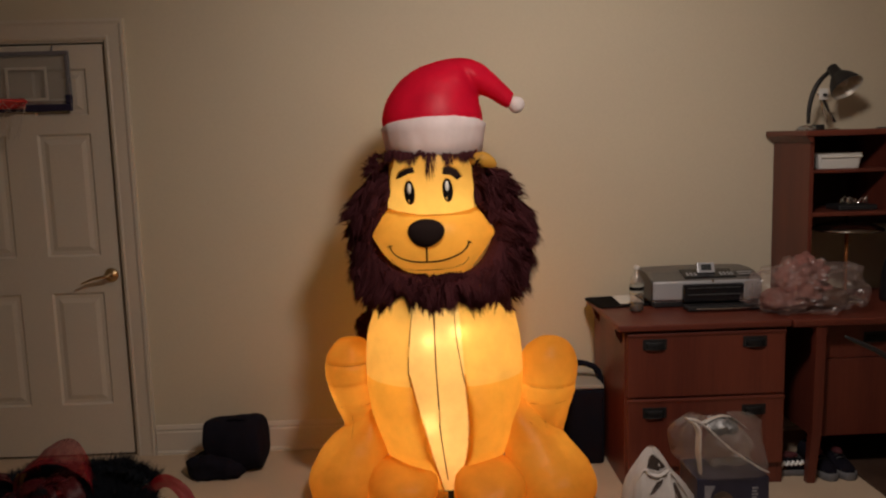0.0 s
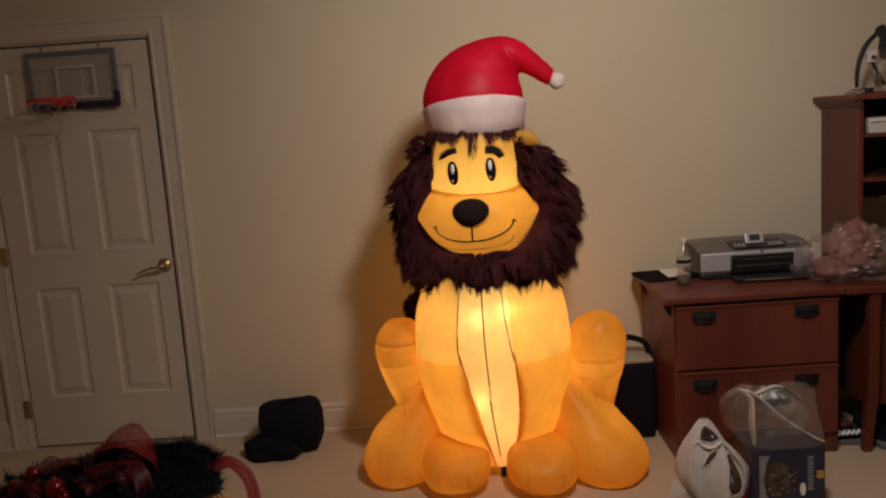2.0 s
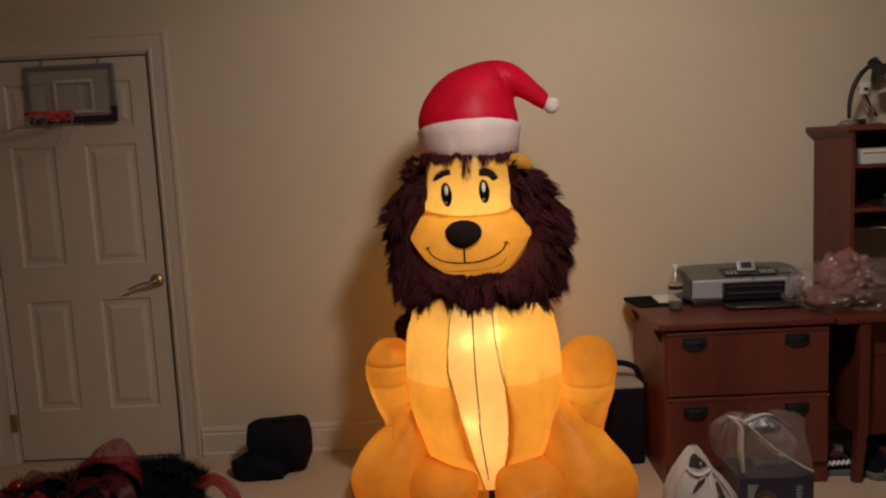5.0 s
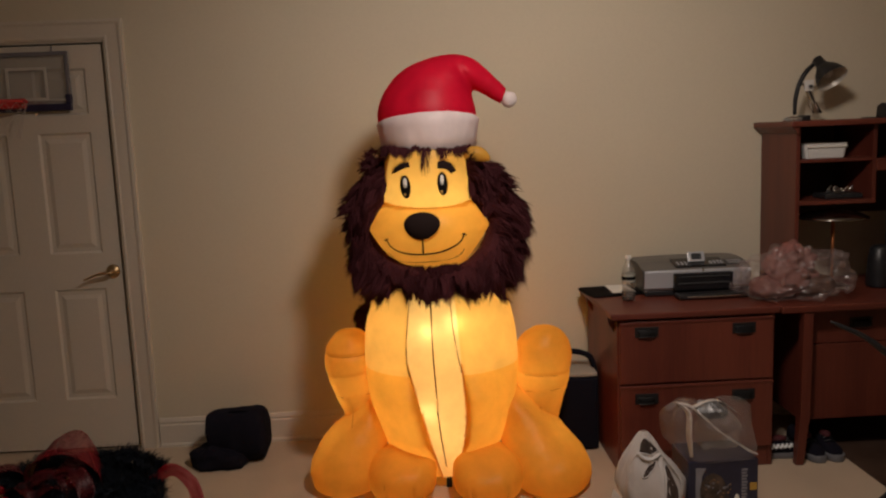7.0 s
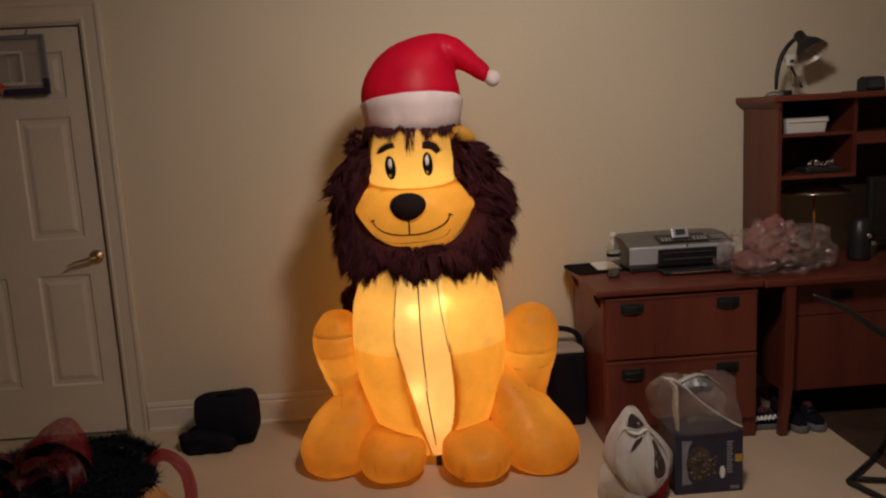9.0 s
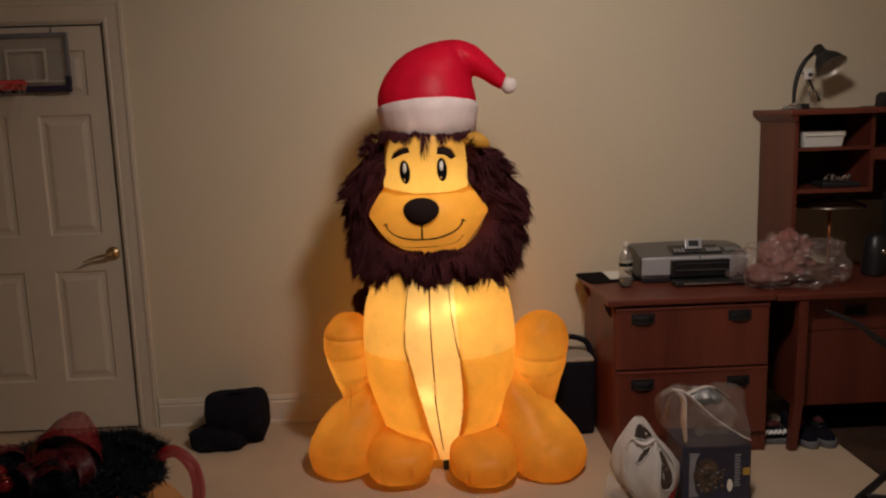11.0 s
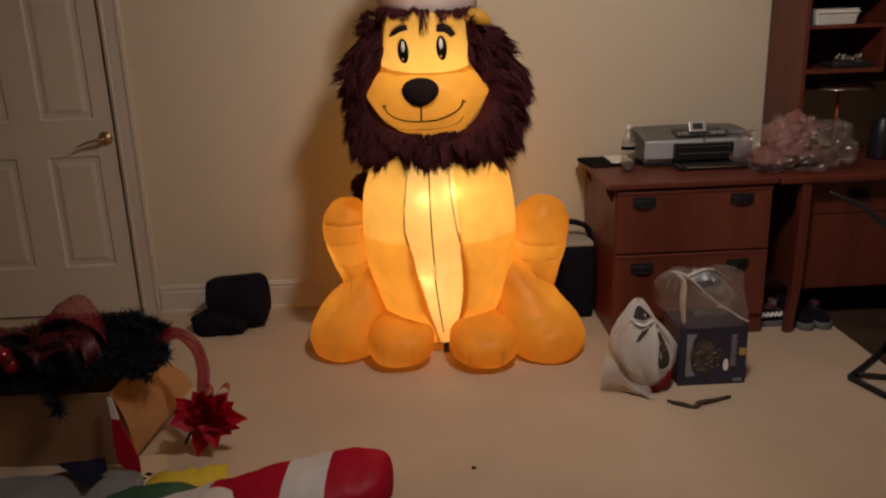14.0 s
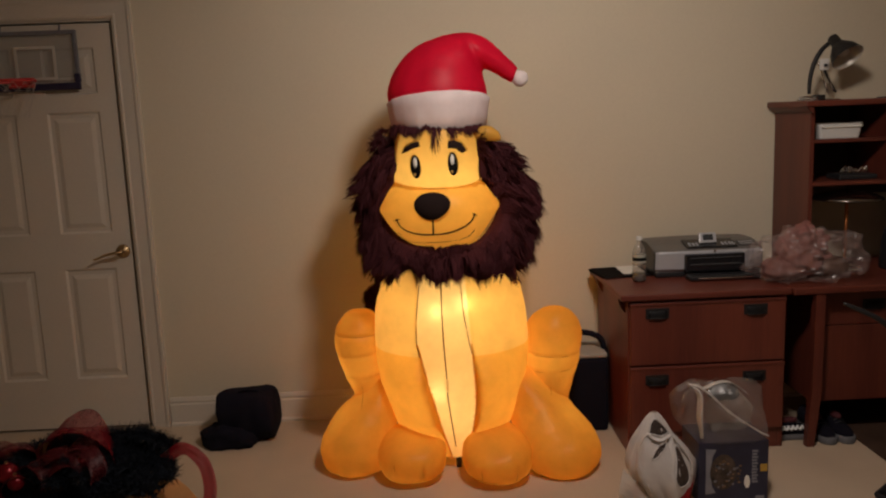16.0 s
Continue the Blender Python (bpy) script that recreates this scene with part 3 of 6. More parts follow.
def cord(name, line, radius, material, parent, label="", lift=0.0):
    bm = bmesh.new()
    pts = [(p[0], p[1]) for p in smooth_line(line, 8)]
    add_tube(bm, [(x, front_y(x, z) - lift, z) for x, z in pts], radius, 6, steps=1)
    return part(name, bm, material, parent, label, True)


for ex, ez in ((-0.208, 1.332), (-0.059, 1.339)):
    eye = decal("eye", oval(ex, ez, 0.0205, 0.046, tilt=0.06), BLACK_PRINT, head, 0.004, "black oval printed eye")
    decal("eye_highlight", oval(ex - 0.002, ez + 0.016, 0.0085, 0.022, 16), WHITE_PRINT, head, 0.009, "white oval eye highlight", 3)
    decal("eye_glint", oval(ex - 0.004, ez - 0.031, 0.005, 0.007, 12), CREAM, head, 0.009, rings=2)
decal("eyebrow", [(-0.262, 1.385), (-0.25, 1.408), (-0.225, 1.425), (-0.192, 1.432), (-0.187, 1.412), (-0.215, 1.405), (-0.24, 1.392)], NOSE_CLOTH, head, 0.005, "dark brown eyebrow", 3)
decal("eyebrow", [(-0.075, 1.428), (-0.05, 1.432), (-0.02, 1.418), (0.0, 1.388), (-0.02, 1.378), (-0.045, 1.398), (-0.078, 1.402)], NOSE_CLOTH, head, 0.005, "dark brown eyebrow", 3)


def nose():
    c = Vector((-0.149, 0, 1.178))
    c.y = front_y(c.x, c.z) + 0.004
    bm = ellipsoid(c, (0.072, 0.032, 0.056), 32, 20)
    for v in bm.verts:
        u = (v.co.z - c.z) / 0.056
        v.co.x = c.x + (v.co.x - c.x) * (1.0 + 0.12 * u)
    part("nose", bm, NOSE_CLOTH, lion, "dark brown cloth nose", True)


nose()
cord("mouth", [(-0.294, 1.128), (-0.282, 1.098), (-0.25, 1.075), (-0.20, 1.063), (-0.149, 1.062), (-0.09, 1.066), (-0.03, 1.085), (0.006, 1.11), (0.02, 1.14)], 0.0035, BLACK_PRINT, muzzle, "thin black smiling mouth line")
cord("mouth_corner", [(-0.302, 1.118), (-0.293, 1.124), (-0.284, 1.126)], 0.003, BLACK_PRINT, muzzle)
cord("mouth_corner", [(0.012, 1.138), (0.02, 1.134), (0.028, 1.131)], 0.003, BLACK_PRINT, muzzle)
cord("lip_line", [(-0.149, 1.125), (-0.149, 1.095), (-0.149, 1.063)], 0.0035, BLACK_PRINT, muzzle)
cord("seam", [(-0.29, 1.065), (-0.26, 1.03), (-0.20, 1.022), (-0.13, 1.024), (-0.05, 1.03), (0.0, 1.045), (0.02, 1.07)], 0.0016, SEAM, muzzle)

# seams on the front panel
cord("seam", [(-0.211, 0.884), (-0.228, 0.76), (-0.238, 0.62), (-0.228, 0.55)], 0.0022, SEAM, torso)
cord("seam", [(-0.127, 0.878), (-0.128, 0.74), (-0.126, 0.61), (-0.118, 0.44), (-0.116, 0.365), (-0.10, 0.22), (-0.088, 0.12)], 0.0028, SEAM, torso)
cord("seam", [(-0.048, 0.873), (-0.04, 0.74), (-0.022, 0.61), (-0.012, 0.56)], 0.0022, SEAM, torso)
for k in (1, 2):
    cord("welt", [(row[k], row[0]) for row in BIB[1:]], 0.0036, ORANGE, torso)


# ---- mane: a ring of fur locks ----
def locks(bm, roots, rng):
    """Each root: place, direction, length, width. A lock is a bent, tapering, three-sided spike."""
    verts, faces = [], []
    for p, d, length, width in roots:
        d = d.normalized()
        s = d.cross(Vector((rng.uniform(-1, 1), rng.uniform(-1, 1), rng.uniform(-1, 1)))).normalized()
        w = d.cross(s)
        bend = Vector((rng.uniform(-0.2, 0.2), rng.uniform(-0.2, 0.1), rng.uniform(-0.6, -0.1)))
        base = len(verts)
        for k, (t, r) in enumerate(((0, 0.8), (0.35, 1.0), (0.72, 0.55))):
            c = p + d * (length * t) + bend * (length * t * t * 0.6)
            for a in range(3):
                ang = 2 * math.pi * a / 3
                verts.append(c + (s * math.cos(ang) + w * math.sin(ang)) * width * r)
        verts.append(p + d * length + bend * length * 0.6)
        for k in range(2):
            for a in range(3):
                b = (a + 1) % 3
                i = base + 3 * k
                faces.append((i + a, i + b, i + 3 + b, i + 3 + a))
        for a in range(3):
            faces.append((base + 6 + a, base + 6 + (a + 1) % 3, base + 9))
    vs = [bm.verts.new(v) for v in verts]
    for f in faces:
        bm.faces.new([vs[i] for i in f])
    return bm


def mane():
    rng = random.Random(5)
    bm = bmesh.new()
    cx, cz, yc = -0.095, 1.165, 3.635
    n = 72

    def shape(a):
        """Direction, inner and outer reach of the ring at that angle (0 = to +x, 90 degrees = up)."""
        ca, sa = math.cos(a), math.sin(a)
        up = min(1.0, max(0.0, (sa - 0.1) / 0.4))
        wide = 0.228 - up * (0.085 if ca > 0 else 0.03)
        inner = 1 / math.sqrt((ca / wide) ** 2 + (sa / (0.186 if sa < 0 else 0.31)) ** 2)
        outer = 1 / math.sqrt((ca / (0.365 if ca > 0 else 0.355)) ** 2 + (sa / (0.262 if sa < 0 else 0.325)) ** 2)
        outer *= 1 + 0.04 * math.sin(a * 7 + 1.0) + 0.03 * math.sin(a * 13) + 0.20 * math.exp(-((sa + 0.62) / 0.2) ** 2) - 0.17 * math.exp(-((sa + 1.0) / 0.14) ** 2) + 0.05 * math.exp(-((sa + 0.15) / 0.2) ** 2) - 0.02 * math.exp(-((sa - 0.1) / 0.3) ** 2)
        return ca, sa, inner, max(outer, inner + 0.03)

    def at(a, b):
        ca, sa, inner, outer = shape(a)
        r = (inner + outer) / 2 + (outer - inner) / 2 * math.cos(b)
        return Vector((cx + ca * r, yc - 0.19 * max(0.0, -sa) ** 1.5 + 0.115 * math.sin(b) + 0.03 * math.cos(b), cz + sa * r))
    def over_face(p):
        """True where a strand would lie over the muzzle or the upper face."""
        low = ((p.x - MZ[0]) / 0.232) ** 2 + ((p.z - MZ[2]) / 0.160) ** 2 < 1
        high = abs(p.x + 0.118) < 0.155 and 1.2 < p.z < 1.5
        return low or high
    rings = [[at(2 * math.pi * i / n, 2 * math.pi * j / 14) for j in range(14)] for i in range(n)]
    rings.append([p.copy() for p in rings[0]])
    add_rings(bm, rings, cap0=False, cap1=False)
    roots = []
    for _ in range(500):
        # one soft tuft: strands that run together to a common tip
        a, b = rng.uniform(0, 2 * math.pi), rng.uniform(-2.8, 1.2)
        ca, sa = math.cos(a), math.sin(a)
        p = at(a, b)
        flow = noise.noise_vector(p * 6)
        out = Vector((ca, 0, sa)) * (0.35 + 0.45 * math.cos(b)) + Vector((0, 0.4 * math.sin(b), 0))
        d = out * 0.9 + Vector((0, 0, -0.7)) + flow * 1.0
        inside = math.cos(b) < -0.4
        if inside:
            d += Vector((ca, -0.25, sa)) * 1.15
        d.normalize()
        reach = rng.uniform(0.055, 0.10) * (0.5 if inside else 1.0)
        wide = rng.uniform(0.018, 0.03)
        tip = p + d * reach
        for _k in range(34):
            q = at(a + rng.gauss(0, wide * 2.6), b + rng.gauss(0, wide * 7))
            aim = tip + (q - p) * 0.3 + Vector((rng.gauss(0, 0.004), rng.gauss(0, 0.004), rng.gauss(0, 0.004))) - q
            if over_face(q) or over_face(q + aim) or over_face(q + aim * 0.5):
                continue
            roots.append((q, aim, aim.length * rng.uniform(0.6, 1.05), rng.uniform(0.002, 0.0048)))
    locks(bm, roots, rng)
    # drooping pointed clumps along the lower edge
    for k in range(26):
        a = math.pi * (1.02 + 0.96 * (k + rng.uniform(-0.3, 0.3)) / 25)
        ca, sa, inner, outer = shape(a)
        p = Vector((cx + ca * outer * 0.86, yc - 0.05 - 0.19 * max(0.0, -sa) ** 1.5 + rng.uniform(-0.06, 0.03), cz + sa * outer * 0.86))
        dirn = Vector((ca * 0.6 + rng.uniform(-0.25, 0.25), -0.1, -1.0))
        big = rng.uniform(0.5, 1.1) * (0.7 if sa < -0.8 else 1.0)
        clump = []
        for _k in range(60):
            off = Vector((rng.gauss(0, 0.02), rng.gauss(0, 0.015), rng.uniform(-0.01, 0.03)))
            clump.append((p + off, dirn - off * 9 + Vector((rng.uniform(-0.12, 0.12), rng.uniform(-0.1, 0.1), 0)), rng.uniform(0.045, 0.085) * big, rng.uniform(0.0015, 0.004)))
        locks(bm, clump, rng)
    # five long tufts that hang over the chest and shoulders
    for tx, ty, tz, size in ((0.05, 3.42, 0.845, 1.2), (0.255, 3.50, 0.90, 1.0), (-0.14, 3.41, 0.87, 0.9), (-0.275, 3.44, 0.915, 0.9), (-0.42, 3.52, 0.95, 1.0)):
        tip = Vector((tx, ty, tz))
        clump = []
        for _k in range(260):
            off = Vector((rng.gauss(0, 0.034), rng.gauss(0, 0.02), rng.uniform(-0.03, 0.015))) * size
            p = tip + Vector((-0.2 * (tx + 0.1), 0.025, 0.095 * size)) + off
            aim = tip + off * 0.35 - p
            clump.append((p, aim + Vector((rng.uniform(-0.01, 0.01), rng.uniform(-0.01, 0.01), 0)), aim.length * rng.uniform(0.5, 0.95), rng.uniform(0.0018, 0.004)))
        locks(bm, clump, rng)
    # larger tufts round the sides and below, each drawn to a point
    for k in range(44):
        a = math.pi * (0.80 + 1.40 * (k + rng.uniform(-0.4, 0.4)) / 43)
        ca, sa, inner, outer = shape(a)
        p = Vector((cx + ca * outer * 0.88, yc - 0.02 - 0.19 * max(0.0, -sa) ** 1.5 + rng.uniform(-0.08, 0.05), cz + sa * outer * 0.88))
        dirn = Vector((ca * 0.75 + rng.uniform(-0.3, 0.3), rng.uniform(-0.2, 0.1), -0.75 + 0.2 * sa))
        big = rng.uniform(0.7, 1.35) * (0.55 if sa < -0.78 else 1.0)
        clump = []
        for _k in range(130):
            off = Vector((max(-0.036, min(0.036, rng.gauss(0, 0.021))), rng.gauss(0, 0.02), max(-0.034, min(0.034, rng.gauss(0, 0.019)))))
            clump.append((p + off, dirn - off * 11 + Vector((rng.uniform(-0.1, 0.1), rng.uniform(-0.1, 0.1), rng.uniform(-0.1, 0.1))), rng.uniform(0.055, 0.10) * big, rng.uniform(0.002, 0.0048)))
        locks(bm, clump, rng)
    for c in ((-0.335, 3.60, 1.452), (-0.36, 3.60, 1.415)):
        clump = []
        for _k in range(160):
            d = Vector((rng.gauss(0, 1), rng.gauss(-0.3, 1), rng.gauss(0, 1))).normalized()
            clump.append((Vector(c) + d * 0.02, d + Vector((-0.4, 0, -0.2)), rng.uniform(0.02, 0.045), rng.uniform(0.0015, 0.004)))
        locks(bm, clump, rng)
    part("mane", bm, FUR, lion, "shaggy dark brown fur mane")
    fr = bmesh.new()
    roots = []
    for _ in range(750):
        u = rng.uniform(-1, 1)
        x = CX - 0.022 + 0.20 * u
        y = 3.60 - 0.19 * math.sqrt(max(0, 1 - u * u)) + 0.012
        roots.append((Vector((x, y, 1.488 + rng.uniform(-0.005, 0.015))), Vector((rng.uniform(-0.3, 0.3), -0.35, -1)), max(0.015, 0.036 + 0.045 * noise.noise(Vector((x * 28, 3, 0))) + rng.uniform(-0.008, 0.008)) * (1.5 if abs(u + 0.12) < 0.18 and noise.noise(Vector((x * 60, 0, 5))) > 0.1 else 1), rng.uniform(0.0015, 0.004)))
    locks(fr, roots, rng)
    part("fringe", fr, FUR, lion, "ragged dark brown fur fringe under the hat")
    tail = bmesh.new()
    roots = []
    for _ in range(1100):
        d = Vector((rng.gauss(0, 1), rng.gauss(0, 1), rng.gauss(0, 1))).normalized()
        roots.append((Vector((-0.415, 3.86, 0.70)) + Vector((d.x * 0.045, d.y * 0.045, d.z * 0.052)), d, rng.uniform(0.015, 0.035), 0.003))
    locks(tail, roots, rng)
    core = ellipsoid((-0.415, 3.86, 0.70), (0.046, 0.045, 0.053), 20, 12)
    me_tmp = bpy.data.meshes.new("tmp")
    core.to_mesh(me_tmp)
    core.free()
    tail.from_mesh(me_tmp)
    bpy.data.meshes.remove(me_tmp)
    part("tail_tuft", tail, FUR, lion, "dark brown fur tail tip")
    ro = bmesh.new()
    add_tube(ro, [(-0.30, 3.88, 0.45), (-0.39, 3.90, 0.56), (-0.415, 3.87, 0.67)], [0.03, 0.03, 0.028], 12)
    part("tail", ro, YELLOW, lion, smooth=True)


mane()
ear = ellipsoid((0.090, 3.50, 1.452), (0.056, 0.026, 0.031), 28, 18)
for v in ear.verts:
    v.co.z -= 4.0 * (v.co.x - 0.088) ** 2 + 0.12 * (v.co.x - 0.088)
part("ear", ear, YELLOW, lion, "small yellow nylon ear", True)
ear = ellipsoid((-0.262, 3.62, 1.45), (0.05, 0.025, 0.028), 20, 12)
part("ear", ear, YELLOW, lion, "small yellow nylon ear", True)


# ---- hat ----
def hat():
    pairs = [(-0.312, 1.575, 0.106, 1.585), (-0.312, 1.65, 0.10, 1.645), (-0.272, 1.735, 0.092, 1.682), (-0.197, 1.81, 0.089, 1.702), (-0.095, 1.85, 0.091, 1.710), (0.0, 1.867, 0.096, 1.714), (0.085, 1.848, 0.112, 1.710), (0.145, 1.805, 0.145, 1.692), (0.19, 1.762, 0.175, 1.672), (0.232, 1.718, 0.205, 1.655)]
    depth = [0.196, 0.192, 0.175, 0.15, 0.125, 0.10, 0.08, 0.06, 0.05, 0.038]
    rows = smooth_line([(*p, d) for p, d in zip(pairs, depth)], 6)
    bm = bmesh.new()
    rings = []
    for ax, az, bx, bz, d in rows:
        a, b = Vector((ax, 3.61, az)), Vector((bx, 3.61, bz))
        u = (b - a)
        rings.append(circle((a + b) / 2, u.normalized(), (0, 1, 0), u.length / 2, d, 40))
    add_rings(bm, rings, cap0=False)
    for v in bm.verts:
        if v.co.y < 3.61:
            fold = (v.co.x - 0.085) + 0.55 * (v.co.z - 1.70)
            v.co.y += 0.016 * math.exp(-(fold / 0.022) ** 2) * min(1.0, max(0.0, (v.co.z - 1.63) / 0.05))
            v.co.y += 0.008 * math.exp(-(((v.co.x + 0.21) - 0.35 * (v.co.z - 1.63)) / 0.018) ** 2) * min(1.0, max(0.0, (1.80 - v.co.z) / 0.1))
    rumple(bm, 0.003, 9, 11)
    rumple(bm, 0.0012, 30, 4)
    part("hat", bm, RED_NYLON, lion, "red nylon Santa hat bending to one side", True)
    band = bmesh.new()
    rows = [(1.474, 0.19, 0.186), (1.478, 0.198, 0.194), (1.53, 0.206, 0.203), (1.575, 0.215, 0.21), (1.622, 0.219, 0.212), (1.628, 0.212, 0.204)]
    bx = -0.103
    add_rings(band, [[Vector((bx + rx * math.cos(t), 3.61 + ry * math.sin(t), z + 0.028 * (math.cos(t) * 0.15) - 0.036 * (1 - abs(math.sin(t))) * (z > 1.6))) for t in (2 * math.pi * i / 64 for i in range(64))] for z, rx, ry in rows], cap0=False, cap1=False)
    for v in band.verts:
        t = math.atan2(v.co.y - 3.61, v.co.x - bx)
        for at_angle, lean in ((-0.55, 1.2), (-0.85, -0.8), (-2.5, 1.0), (-1.9, -0.5)):
            v.co.y += 0.007 * math.exp(-((t - at_angle - lean * (v.co.z - 1.55)) / 0.05) ** 2)
    rumple(band, 0.003, 14, 2)
    part("hat_band", band, WHITE_NYLON, lion, "white nylon hat band", True)
    part("pompom", rumple(ellipsoid((0.243, 3.61, 1.672), (0.034, 0.032, 0.034), 20, 14), 0.004, 30), WHITE_NYLON, lion, "small white pompom", True)


hat()
foot = bmesh.new()
add_box(foot, -0.088, -0.064, 3.515, 3.55, 0.0, 0.055, 0.003)
part("blower_vent", foot, BLACK_PLASTIC, lion, "black plastic tab under the body")

# ---- file cabinet, desk and hutch ----
TOP = 0.735


def bin_pull(parent, x, y, z):
    """Black cup pull with a hanging plate behind it."""
    pull = part("drawer_pull", box(x - 0.052, x + 0.052, y - 0.004, y, z - 0.022, z + 0.024, 0.0015), BLACK_IRON, parent, "black iron drawer pull")
    bm = bmesh.new()
    rows = []
    for i in range(9):
        a = math.pi * i / 16
        rows.append([Vector((x + 0.04 * math.cos(t), y - 0.004 - 0.013 * math.sin(a) * math.sin(t) ** 0.6, z + 0.016 - 0.034 * (1 - math.cos(a)) - 0.002)) for t in (math.pi * j / 12 for j in range(13))])
    add_rings(bm, rows, close=False)
    bmesh.ops.solidify(bm, geom=bm.faces[:], thickness=0.002)
    part("cup", bm, BLACK_IRON, pull, smooth=True)


def file_cabinet():
    cab = thing("file_cabinet", (1.03, 3.86, 0), "cherry wood two-drawer lateral file cabinet with black pulls", "cabinet")
    x0, x1, y0, y1 = 0.685, 1.383, 3.565, 4.165
    side = bmesh.new()
    add_box(side, x0, x0 + 0.022, y0 + 0.004, y1, 0.0, TOP - 0.0295, 0.002)
    part("side_panel", side, CHERRY, cab)
    part("side_panel", box(x1 - 0.022, x1, y0 + 0.004, y1, 0.0, TOP - 0.0295, 0.002), CHERRY, cab)
    part("back_panel", box(x0 + 0.022, x1 - 0.022, y1 - 0.012, y1 - 0.002, 0.05, TOP - 0.036), DARK_BACK, cab)
    part("plinth", box(x0 + 0.0225, x1 - 0.0225, y0 + 0.004, y0 + 0.024, 0.0, 0.092, 0.003), CHERRY_X, cab)
    part("rail", box(x0 + 0.0225, x1 - 0.0225, y0 + 0.006, y0 + 0.026, 0.6945, TOP - 0.0295), CHERRY_X, cab, "narrow dark rail below the top")
    for z0, z1 in ((0.098, 0.405), (0.413, 0.694)):
        d = part("drawer", box(x0 + 0.008, x1 - 0.008, y0 - 0.016, y0 + 0.0035, z0, z1, 0.004), CHERRY, cab, "cherry wood drawer front")
        part("drawer_lip", box(x0 + 0.006, x1 - 0.006, y0 - 0.02, y0 - 0.0165, z1 - 0.014, z1 - 0.002, 0.0015), CHERRY_X, d)
        zz = z1 - 0.060 if z0 < 0.2 else z1 - 0.048
        bin_pull(d, x0 + 0.125, y0 - 0.0165, zz)
        bin_pull(d, x1 - 0.142, y0 - 0.0165, zz)
    top = bmesh.new()
    add_box(top, x0 - 0.035, x1 + 0.012, y0 - 0.03, y1 + 0.02, TOP - 0.029, TOP, 0.007, seg=3)
    part("cabinet_top", top, CHERRY_X, cab, "cherry wood top with rounded edges")
    for yy in (3.62, 4.05):
        br = bmesh.new()
        add_rings(br, [[Vector((x0 - 0.0005, y, TOP - 0.0295)), Vector((x0 - 0.03, y, TOP - 0.0295)), Vector((x0 - 0.024, y, TOP - 0.06)), Vector((x0 - 0.0005, y, TOP - 0.10))] for y in (yy, yy + 0.03)])
        part("corbel", br, CHERRY, cab)


file_cabinet()


def computer_desk():
    desk = thing("computer_desk", (2.2, 3.85, 0), "cherry wood computer desk with tapered legs", "desk")
    x0, x1, y0, y1 = 1.402, 3.1, 3.53, 4.18
    part("desktop", box(x0, x1, y0, y1, TOP - 0.033, TOP - 0.001, 0.007, seg=3), CHERRY_X, desk)

    def leg(x, y):
        bm = bmesh.new()
        w = 0.021
        rows = []
        for z, s, dx in ((0.0, 0.8, -0.024), (0.02, 0.82, -0.023), (0.24, 1.0, -0.006), (TOP - 0.034, 1.0, 0)):
            rows.append([Vector((x + dx + a * w * s, y + b * w * s, z)) for a, b in ((-1, -1), (1, -1), (1, 1), (-1, 1))])
        add_rings(bm, rows)
        part("leg", bm, CHERRY, desk)
    leg(1.525, 3.56)
    leg(2.25, 3.56)
    leg(1.525, 4.13)
    leg(2.25, 4.13)
    ped = part("pedestal", box(1.5475, 2.2235, 3.648, 4.12, 0.172, TOP - 0.034, 0.002), CHERRY, desk, "raised cherry wood drawer box")
    for xa, xb in ((1.553, 2.045), (2.051, 2.216)):
        part("drawer", box(xa, xb, 3.632, 3.6475, 0.535, 0.697, 0.003), CHERRY, ped)
        part("door", box(xa, xb, 3.632, 3.6475, 0.18, 0.531, 0.003), CHERRY, ped)
        if xb < 2.1:
            bin_pull(desk, 1.81, 3.6315, 0.624)
    part("back_panel", box(2.28, 3.08, 4.10, 4.12, 0.25, TOP - 0.034), CHERRY, desk)
    part("end_panel", box(3.06, 3.085, 3.57, 4.0995, 0.0, TOP - 0.034), CHERRY, desk)


computer_desk()


